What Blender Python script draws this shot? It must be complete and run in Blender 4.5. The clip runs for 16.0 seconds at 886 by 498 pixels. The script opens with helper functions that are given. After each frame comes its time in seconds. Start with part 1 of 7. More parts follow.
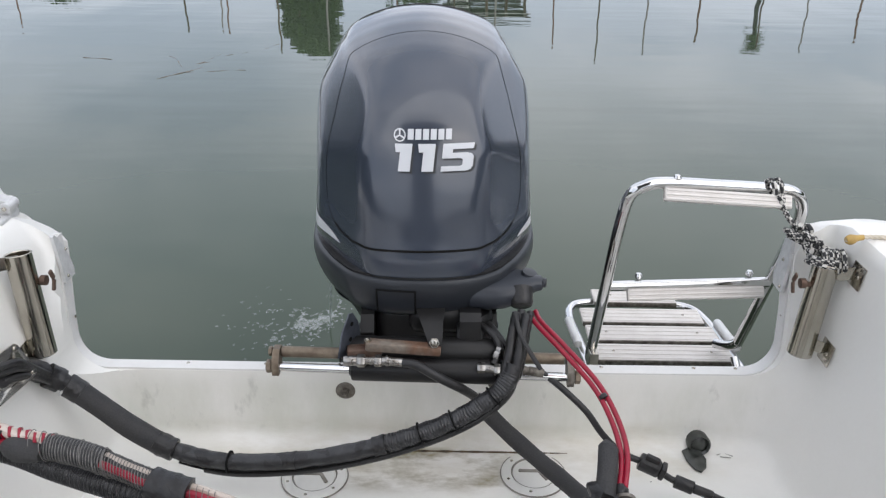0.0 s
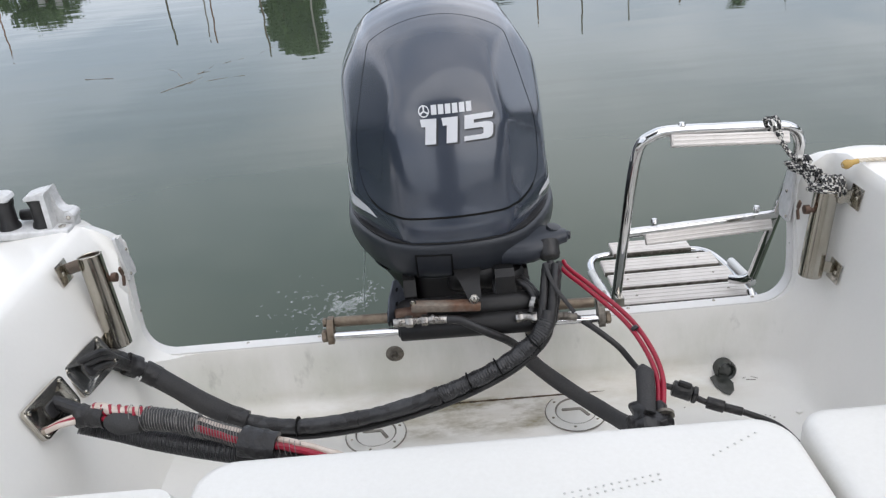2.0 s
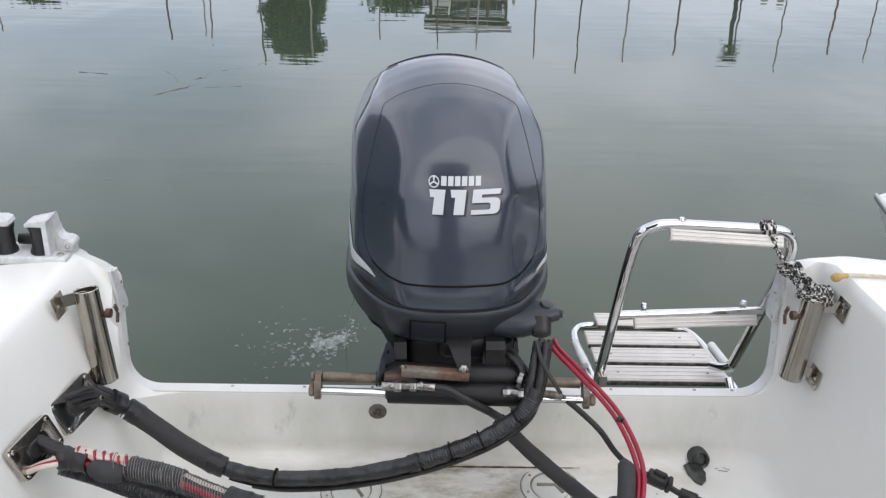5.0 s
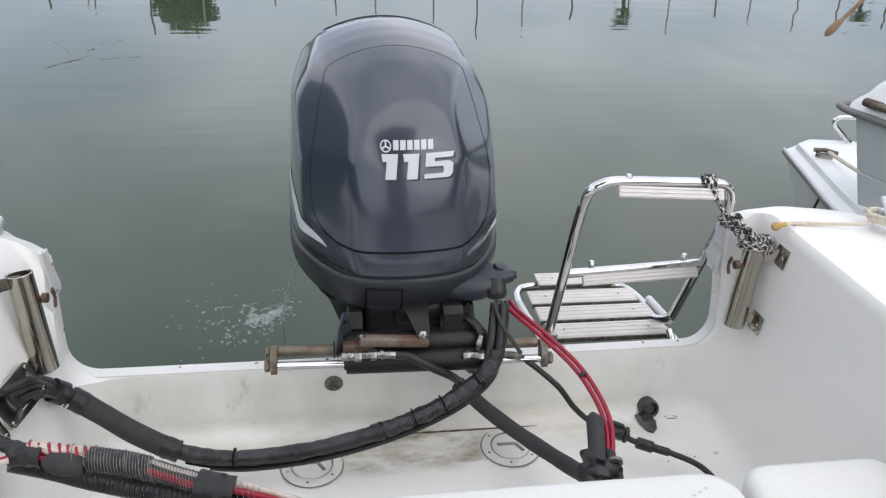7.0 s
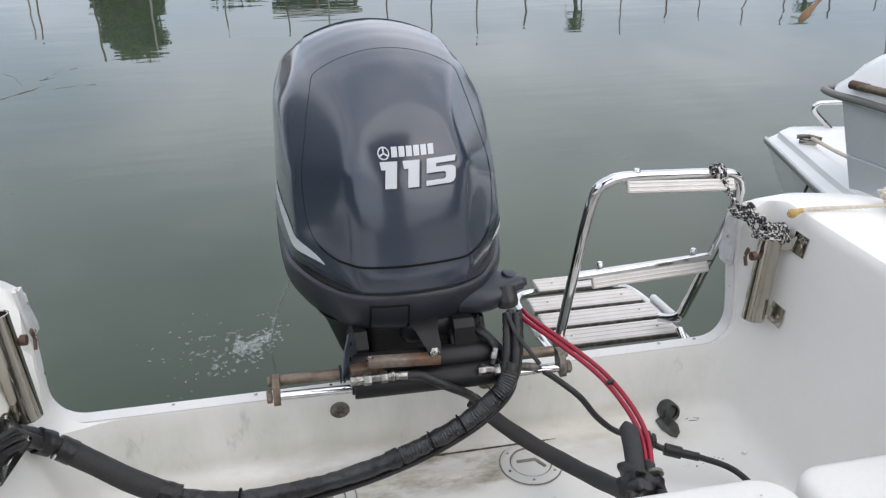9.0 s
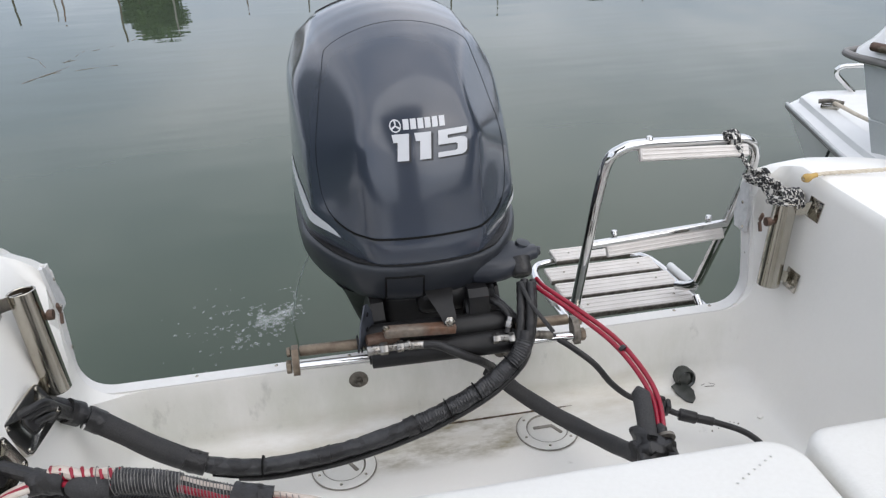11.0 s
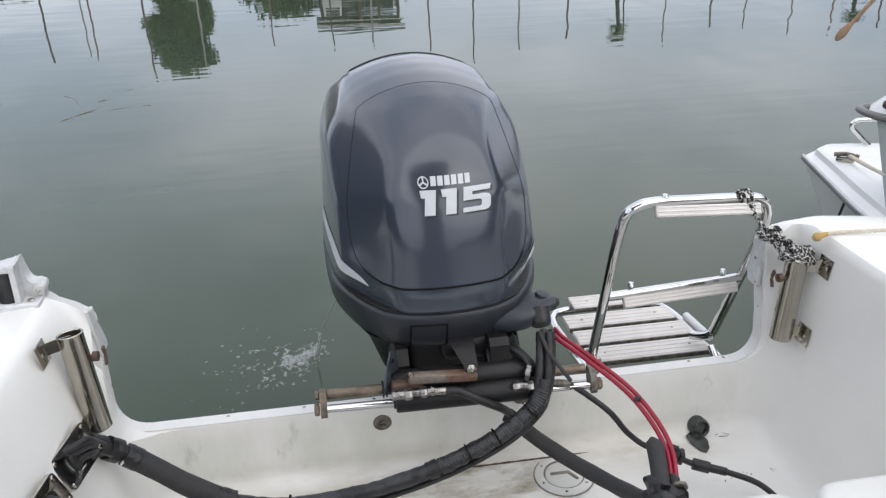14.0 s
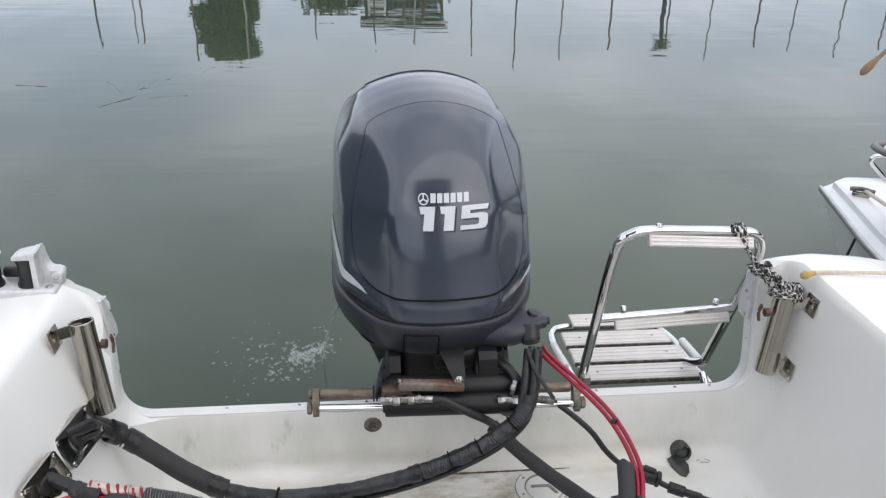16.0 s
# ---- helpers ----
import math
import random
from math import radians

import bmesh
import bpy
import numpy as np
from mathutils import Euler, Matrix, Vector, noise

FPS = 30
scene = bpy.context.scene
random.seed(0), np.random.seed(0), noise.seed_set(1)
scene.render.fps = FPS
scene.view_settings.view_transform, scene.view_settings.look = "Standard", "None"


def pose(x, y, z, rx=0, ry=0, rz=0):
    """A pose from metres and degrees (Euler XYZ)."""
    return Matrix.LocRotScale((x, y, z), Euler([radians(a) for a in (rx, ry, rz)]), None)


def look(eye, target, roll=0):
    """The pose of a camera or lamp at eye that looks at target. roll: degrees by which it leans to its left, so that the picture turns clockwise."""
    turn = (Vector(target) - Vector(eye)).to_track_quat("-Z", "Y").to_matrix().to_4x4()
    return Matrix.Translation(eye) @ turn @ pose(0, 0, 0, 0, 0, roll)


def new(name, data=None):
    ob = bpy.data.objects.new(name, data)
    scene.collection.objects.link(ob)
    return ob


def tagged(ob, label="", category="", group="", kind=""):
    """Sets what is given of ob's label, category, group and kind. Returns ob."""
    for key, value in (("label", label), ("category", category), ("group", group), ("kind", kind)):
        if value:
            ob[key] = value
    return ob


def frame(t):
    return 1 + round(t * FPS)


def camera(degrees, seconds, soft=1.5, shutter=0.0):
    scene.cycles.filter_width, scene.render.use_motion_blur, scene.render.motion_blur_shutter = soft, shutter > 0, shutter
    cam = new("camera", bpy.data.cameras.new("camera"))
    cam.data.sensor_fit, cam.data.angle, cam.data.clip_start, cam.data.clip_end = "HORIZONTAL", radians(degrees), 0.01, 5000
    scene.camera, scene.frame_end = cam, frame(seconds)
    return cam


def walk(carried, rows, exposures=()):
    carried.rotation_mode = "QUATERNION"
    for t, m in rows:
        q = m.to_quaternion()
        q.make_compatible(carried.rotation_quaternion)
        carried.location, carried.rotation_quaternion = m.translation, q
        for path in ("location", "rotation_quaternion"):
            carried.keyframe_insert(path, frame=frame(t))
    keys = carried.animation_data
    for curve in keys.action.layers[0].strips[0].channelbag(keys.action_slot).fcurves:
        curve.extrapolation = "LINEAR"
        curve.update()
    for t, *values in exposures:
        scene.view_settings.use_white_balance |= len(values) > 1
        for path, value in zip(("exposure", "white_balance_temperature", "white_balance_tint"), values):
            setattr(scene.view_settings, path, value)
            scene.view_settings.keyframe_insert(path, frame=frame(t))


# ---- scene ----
cam = camera(58.7, 16.0, soft=1.3)
PATH = [
    (0, (0.019, 0.13, 1.359), (0.0, 1.941, 0.509), 0.6),
    (0.5, (0.014, 0.127, 1.347), (0.0, 1.922, 0.465), 0.6),
    (1, (-0.005, 0.073, 1.355), (-0.012, 1.872, 0.482), -1.1),
    (1.5, (-0.028, -0.003, 1.377), (-0.001, 1.814, 0.541), -3.2),
    (2, (-0.037, -0.015, 1.375), (-0.073, 1.782, 0.498), -5.5),
    (2.5, (-0.052, -0.008, 1.369), (-0.15, 1.786, 0.49), -4.1),
    (3, (-0.074, 0.01, 1.386), (-0.159, 1.856, 0.621), -0.7),
    (3.5, (-0.07, 0.031, 1.392), (-0.094, 1.901, 0.684), 0.5),
    (3.7, (-0.079, 0.026, 1.367), (-0.082, 1.898, 0.663), 0.9),
    (5.8, (-0.092, -0.006, 1.542), (-0.032, 1.776, 0.637), 0.9),
    (6, (-0.085, -0.044, 1.518), (-0.021, 1.737, 0.61), -1.3),
    (6.5, (-0.089, -0.021, 1.514), (0.022, 1.738, 0.57), -0.5),
    (7, (-0.197, 0.035, 1.463), (0.079, 1.8, 0.564), 2.3),
    (7.5, (-0.248, 0.12, 1.417), (0.112, 1.864, 0.507), -0.4),
    (8, (-0.264, 0.128, 1.412), (0.14, 1.872, 0.52), -0.5),
    (8.5, (-0.267, 0.127, 1.415), (0.117, 1.885, 0.541), -0.3),
    (9, (-0.264, 0.134, 1.413), (0.098, 1.899, 0.544), -0.2),
    (9.5, (-0.26, 0.136, 1.407), (0.061, 1.907, 0.535), -1.4),
    (10, (-0.245, 0.14, 1.4), (0.044, 1.885, 0.468), -1.9),
    (10.2, (-0.245, 0.131, 1.405), (0.049, 1.881, 0.482), -2.2),
    (12.3, (-0.264, 0.081, 1.425), (0.012, 1.83, 0.495), -1.2),
    (12.5, (-0.27, 0.069, 1.434), (-0.01, 1.831, 0.524), -0.7),
    (13, (-0.271, 0.064, 1.453), (-0.072, 1.86, 0.596), -1.3),
    (13.5, (-0.269, 0.061, 1.466), (-0.028, 1.852, 0.609), -1.2),
    (14, (-0.266, 0.054, 1.48), (-0.008, 1.849, 0.637), -1.7),
    (14.5, (-0.253, 0.049, 1.489), (0.006, 1.852, 0.664), -1.8),
    (15, (-0.23, 0.035, 1.524), (0.023, 1.838, 0.697), -0.9),
    (15.5, (-0.192, -0.005, 1.537), (0.061, 1.793, 0.698), 1.0),
    (16, (-0.199, -0.007, 1.539), (-0.017, 1.798, 0.697), 1.0),
]
walk(cam, [(t, look(eye, target, roll)) for t, eye, target, roll in PATH], exposures=((0.0, 0.17), (16.0, 0.17)))

# ---- light ----
SUN_EL, SUN_AZ = 48.0, 150.0
world = bpy.data.worlds.new("sky")
scene.world = world
world.use_nodes = True
wn, wl = world.node_tree.nodes, world.node_tree.links
wn.clear()
sky = wn.new("ShaderNodeTexSky")
sky.sky_type = "NISHITA"
sky.sun_disc = False
sky.sun_elevation, sky.sun_rotation = radians(SUN_EL), radians(SUN_AZ)
sky.air_density, sky.dust_density, sky.ozone_density = 1.0, 2.0, 1.0
w_co = wn.new("ShaderNodeTexCoord")
w_map = wn.new("ShaderNodeMapping")
w_map.inputs["Scale"].default_value = (1.0, 1.0, 2.6)
w_map.inputs["Location"].default_value = (-0.9, 3.2, -5.5)
w_noise = wn.new("ShaderNodeTexNoise")
w_noise.inputs["Scale"].default_value, w_noise.inputs["Detail"].default_value = 2.3, 5.0
w_ramp = wn.new("ShaderNodeValToRGB")
w_ramp.color_ramp.elements[0].position, w_ramp.color_ramp.elements[0].color = 0.36, (6.3, 6.9, 8.0, 1)
w_ramp.color_ramp.elements[1].position, w_ramp.color_ramp.elements[1].color = 0.64, (11.1, 11.15, 11.75, 1)
w_mix = wn.new("ShaderNodeMixRGB")
w_mix.inputs["Fac"].default_value = 0.76
# an overcast sky is dimmer and bluer towards the horizon
w_xyz = wn.new("ShaderNodeSeparateXYZ")
w_low = wn.new("ShaderNodeValToRGB")
w_low.color_ramp.elements[0].position, w_low.color_ramp.elements[0].color = 0.0, (0.82, 0.84, 0.885, 1)
w_low.color_ramp.elements[1].position, w_low.color_ramp.elements[1].color = 0.50, (1.0, 1.0, 1.0, 1)
w_dim = wn.new("ShaderNodeMixRGB")
w_dim.blend_type = "MULTIPLY"
w_dim.inputs["Fac"].default_value = 1.0
w_bg = wn.new("ShaderNodeBackground")
w_bg.inputs["Strength"].default_value = 0.145
w_out = wn.new("ShaderNodeOutputWorld")
wl.new(w_co.outputs["Generated"], w_map.inputs["Vector"])
wl.new(w_map.outputs["Vector"], w_noise.inputs["Vector"])
wl.new(w_noise.outputs["Fac"], w_ramp.inputs["Fac"])
wl.new(sky.outputs["Color"], w_mix.inputs["Color1"])
wl.new(w_ramp.outputs["Color"], w_mix.inputs["Color2"])
wl.new(w_co.outputs["Generated"], w_xyz.inputs["Vector"])
wl.new(w_xyz.outputs["Z"], w_low.inputs["Fac"])
wl.new(w_mix.outputs["Color"], w_dim.inputs["Color1"])
wl.new(w_low.outputs["Color"], w_dim.inputs["Color2"])
wl.new(w_dim.outputs["Color"], w_bg.inputs["Color"])
wl.new(w_bg.outputs["Background"], w_out.inputs["Surface"])

sun = new("sun", bpy.data.lights.new("sun", "SUN"))
sun.data.energy, sun.data.angle, sun.data.color = 0.95, radians(80), (1.0, 0.97, 0.92)
_az, _el = radians(SUN_AZ), radians(SUN_EL)
_way = Vector((math.sin(_az) * math.cos(_el), math.cos(_az) * math.cos(_el), math.sin(_el)))
sun.matrix_world = look(_way * 30, (0, 0, 0))


# ---- materials ----
def rgb(c):
    return (*c, 1.0) if len(c) == 3 else c


def surface(name, base, rough=0.5, metal=0.0, dark=None, scale=8.0, amount=0.5, grain=0.0, grain_scale=120.0, bump=0.0,
            bump_scale=60.0, coat=0.0, rough_var=0.08, spec=0.5, stretch=(1, 1, 1), island=0.0, objvar=0.0):
    """A node material: base colour broken by a coarse and a fine noise, with uneven gloss and fine relief."""
    m = bpy.data.materials.new(name)
    m.use_nodes = True
    n, l = m.node_tree.nodes, m.node_tree.links
    b = n["Principled BSDF"]
    b.inputs["Metallic"].default_value = metal
    b.inputs["Specular IOR Level"].default_value = spec
    b.inputs["Coat Weight"].default_value = coat
    b.inputs["Coat Roughness"].default_value = 0.10
    co = n.new("ShaderNodeTexCoord")
    mp = n.new("ShaderNodeMapping")
    mp.inputs["Scale"].default_value = stretch
    l.new(co.outputs["Object"], mp.inputs["Vector"])
    big = n.new("ShaderNodeTexNoise")
    big.inputs["Scale"].default_value, big.inputs["Detail"].default_value = scale, 6.0
    l.new(mp.outputs["Vector"], big.inputs["Vector"])
    ramp = n.new("ShaderNodeValToRGB")
    ramp.color_ramp.elements[0].position, ramp.color_ramp.elements[1].position = 0.35, 0.72
    ramp.color_ramp.elements[0].color = (1, 1, 1, 1)
    ramp.color_ramp.elements[1].color = (0, 0, 0, 1)
    l.new(big.outputs["Fac"], ramp.inputs["Fac"])
    mix = n.new("ShaderNodeMixRGB")
    mix.inputs["Color1"].default_value = rgb(base)
    mix.inputs["Color2"].default_value = rgb(dark or tuple(0.75 * v for v in base[:3]))
    k = n.new("ShaderNodeMath")
    k.operation = "MULTIPLY"
    k.inputs[1].default_value = amount
    l.new(ramp.outputs["Color"], k.inputs[0])
    l.new(k.outputs[0], mix.inputs["Fac"])
    colour = mix.outputs["Color"]
    fine = n.new("ShaderNodeTexNoise")
    fine.inputs["Scale"].default_value, fine.inputs["Detail"].default_value = grain_scale, 3.0
    l.new(mp.outputs["Vector"], fine.inputs["Vector"])
    if grain:
        g = n.new("ShaderNodeMixRGB")
        g.blend_type = "OVERLAY"
        g.inputs["Fac"].default_value = grain
        l.new(colour, g.inputs["Color1"])
        l.new(fine.outputs["Fac"], g.inputs["Color2"])
        colour = g.outputs["Color"]
    if island or objvar:
        hsv = n.new("ShaderNodeHueSaturation")
        rng = n.new("ShaderNodeMapRange")
        v = island or objvar
        rng.inputs["To Min"].default_value, rng.inputs["To Max"].default_value = 1 - v, 1 + v
        src = n.new("ShaderNodeNewGeometry").outputs["Random Per Island"] if island else n.new("ShaderNodeObjectInfo").outputs["Random"]
        l.new(src, rng.inputs["Value"])
        l.new(rng.outputs["Result"], hsv.inputs["Value"])
        l.new(colour, hsv.inputs["Color"])
        colour = hsv.outputs["Color"]
    l.new(colour, b.inputs["Base Color"])
    rr = n.new("ShaderNodeMapRange")
    rr.inputs["To Min"].default_value, rr.inputs["To Max"].default_value = max(0.02, rough - rough_var), min(1, rough + rough_var)
    l.new(big.outputs["Fac"], rr.inputs["Value"])
    l.new(rr.outputs["Result"], b.inputs["Roughness"])
    if bump:
        bn = n.new("ShaderNodeTexNoise")
        bn.inputs["Scale"].default_value, bn.inputs["Detail"].default_value = bump_scale, 4.0
        l.new(mp.outputs["Vector"], bn.inputs["Vector"])
        bp = n.new("ShaderNodeBump")
        bp.inputs["Strength"].default_value, bp.inputs["Distance"].default_value = 1.0, bump
        l.new(bn.outputs["Fac"], bp.inputs["Height"])
        l.new(bp.outputs["Normal"], b.inputs["Normal"])
    return m


GEL = surface("white_gelcoat", (0.86, 0.84, 0.795), 0.34, dark=(0.70, 0.70, 0.66), scale=3.0, amount=0.35, grain=0.06, bump=0.0006, bump_scale=25, coat=0.15)
# a darker copy of the white gelcoat: the benches' shade is put into its colour
GEL_SEAT = surface("shaded_seat_gelcoat", (0.745, 0.735, 0.70), 0.40, dark=(0.67, 0.66, 0.62), scale=4.0, amount=0.35, grain=0.10, bump=0.0005, bump_scale=200)
FINGREY = surface("worn_bracket_paint", (0.075, 0.085, 0.105), 0.35, 0.2, dark=(0.03, 0.033, 0.04), scale=50, amount=0.8, grain=0.3)
COWL = surface("cowling_paint", (0.037, 0.046, 0.066), 0.22, dark=(0.034, 0.040, 0.053), scale=5, amount=0.4, grain=0.05, grain_scale=300, coat=0.8, rough_var=0.05, spec=0.5)
TRAY = surface("tray_paint", (0.027, 0.030, 0.036), 0.34, dark=(0.020, 0.023, 0.028), scale=9, amount=0.5, grain=0.1, spec=0.4)
BOSS = surface("tray_boss_paint", (0.030, 0.034, 0.043), 0.36, dark=(0.022, 0.025, 0.032), scale=9, amount=0.5, grain=0.1, spec=0.45)
BLACK = surface("black_paint", (0.009, 0.009, 0.010), 0.42, spec=0.3, dark=(0.02, 0.019, 0.018), scale=20, amount=0.6, grain=0.2, bump=0.0004, bump_scale=90)
RUBBER = surface("black_rubber", (0.012, 0.012, 0.013), 0.36, spec=0.42, dark=(0.030, 0.028, 0.027), scale=25, amount=0.6, grain=0.25, bump=0.0012, bump_scale=170)
SLEEVE = surface("woven_sleeve", (0.040, 0.040, 0.042), 0.7, spec=0.3, dark=(0.050, 0.048, 0.046), scale=30, amount=0.6, grain=0.5, grain_scale=500, bump=0.0008, bump_scale=400)
TAPE = surface("black_tape", (0.011, 0.011, 0.012), 0.36, spec=0.45, dark=(0.028, 0.026, 0.026), scale=40, amount=0.6, grain=0.3, bump=0.0018, bump_scale=130)
LOOM = surface("split_loom", (0.034, 0.034, 0.036), 0.34, spec=0.5, dark=(0.012, 0.012, 0.013), scale=30, amount=0.7, grain=0.3, bump=0.0012, bump_scale=150)
RED = surface("red_cable", (0.31, 0.006, 0.028), 0.30, dark=(0.21, 0.008, 0.02), scale=18, amount=0.5, grain=0.1, bump=0.0004, bump_scale=60)
CHROME = surface("polished_steel", (0.74, 0.74, 0.74), 0.07, 1.0, dark=(0.52, 0.50, 0.47), scale=14, amount=0.5, grain=0.1, rough_var=0.04)
FITTING = surface("plated_fitting", (0.40, 0.39, 0.37), 0.28, 1.0, dark=(0.18, 0.16, 0.14), scale=60, amount=0.8, grain=0.3)
STEEL = surface("stainless_steel", (0.55, 0.53, 0.48), 0.15, 1.0, dark=(0.34, 0.29, 0.22), scale=10, amount=0.6, grain=0.15, rough_var=0.12, stretch=(1, 1, 0.4))
TARN = surface("tarnished_steel", (0.24, 0.22, 0.19), 0.5, 0.55, dark=(0.06, 0.05, 0.04), scale=60, amount=0.8, grain=0.4, bump=0.0008, bump_scale=120)
BRONZE = surface("tarnished_bronze", (0.24, 0.195, 0.145), 0.5, 0.6, dark=(0.12, 0.09, 0.065), scale=45, amount=0.8, grain=0.3, bump=0.0006, bump_scale=90)
RUST = surface("rusty_steel", (0.15, 0.105, 0.08), 0.6, 0.4, dark=(0.09, 0.045, 0.03), scale=35, amount=0.8, grain=0.4, bump=0.001, bump_scale=80)
LINK = surface("stained_link_steel", (0.23, 0.20, 0.165), 0.55, 0.35, dark=(0.17, 0.085, 0.05), scale=24, amount=0.9, grain=0.4, bump=0.0008, bump_scale=90)
EDGE = surface("pale_edging", (0.74, 0.73, 0.71), 0.38, 0.05, dark=(0.64, 0.63, 0.61), scale=14, amount=0.5, grain=0.1)
CAST = surface("pale_cast_alloy", (0.72, 0.72, 0.72), 0.5, 0.3, dark=(0.50, 0.50, 0.49), scale=40, amount=0.6, grain=0.25, bump=0.0006, bump_scale=120)
PLATE_DIRT = surface("joint_dirt", (0.17, 0.155, 0.13), 0.7, dark=(0.30, 0.28, 0.25), scale=40, amount=0.9)
SCUPPER = surface("smoky_plastic", (0.062, 0.066, 0.060), 0.16, dark=(0.020, 0.022, 0.020), scale=40, amount=0.8, spec=0.6)
SEALANT = surface("grey_sealant", (0.34, 0.33, 0.31), 0.6, dark=(0.22, 0.21, 0.19), scale=25, amount=0.8)
RUSTBORE = surface("stained_bore", (0.10, 0.075, 0.05), 0.5, 0.6, dark=(0.04, 0.03, 0.02), scale=30, amount=0.8)
ALU = surface("dull_aluminium", (0.60, 0.61, 0.61), 0.42, 0.75, dark=(0.45, 0.45, 0.44), scale=22, amount=0.6, grain=0.15, bump=0.0003, bump_scale=150)
TREAD = surface("cream_tread", (0.74, 0.70, 0.66), 0.5, dark=(0.58, 0.54, 0.50), scale=18, amount=0.5, grain=0.12, bump=0.0004, bump_scale=120)
CLEAR = surface("white_plastic", (0.75, 0.75, 0.74), 0.3, dark=(0.6, 0.6, 0.58), scale=20, amount=0.4)
STUD = surface("worn_stud", (0.60, 0.59, 0.56), 0.6, dark=(0.52, 0.51, 0.49), scale=40, amount=0.6)
DECAL = surface("silver_decal", (0.62, 0.63, 0.65), 0.35, 0.0, dark=(0.55, 0.56, 0.58), scale=15, amount=0.4)
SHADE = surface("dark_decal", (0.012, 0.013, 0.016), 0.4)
HOLE = surface("dark_gap", (0.005, 0.005, 0.005), 0.8, spec=0.2)
GRIME = surface("brown_grime", (0.16, 0.11, 0.06), 0.9, dark=(0.05, 0.04, 0.03), scale=60, amount=0.9, grain=0.4)
ROPE_W = surface("white_rope_yarn", (0.62, 0.60, 0.56), 0.85, dark=(0.42, 0.40, 0.36), scale=90, amount=0.6, grain=0.3)
ROPE_B = surface("black_rope_yarn", (0.02, 0.02, 0.022), 0.8, dark=(0.05, 0.05, 0.05), scale=90, amount=0.5)
ROPE_T = surface("tan_rope_yarn", (0.66, 0.60, 0.50), 0.85, dark=(0.50, 0.43, 0.33), scale=90, amount=0.6, grain=0.3)
YELLOW = surface("yellowed_whipping", (0.50, 0.33, 0.10), 0.7, dark=(0.35, 0.22, 0.07), scale=60, amount=0.6)
TWINE = surface("pale_twine", (0.25, 0.24, 0.225), 0.7, dark=(0.09, 0.085, 0.08), scale=60, amount=0.8)
WIRE_W = surface("white_wire", (0.64, 0.57, 0.51), 0.5, dark=(0.40, 0.31, 0.24), scale=40, amount=0.6)
WOODLOCK = surface("dark_varnish_wood", (0.10, 0.055, 0.03), 0.4, dark=(0.06, 0.03, 0.018), scale=12, amount=0.7, stretch=(1, 8, 8))



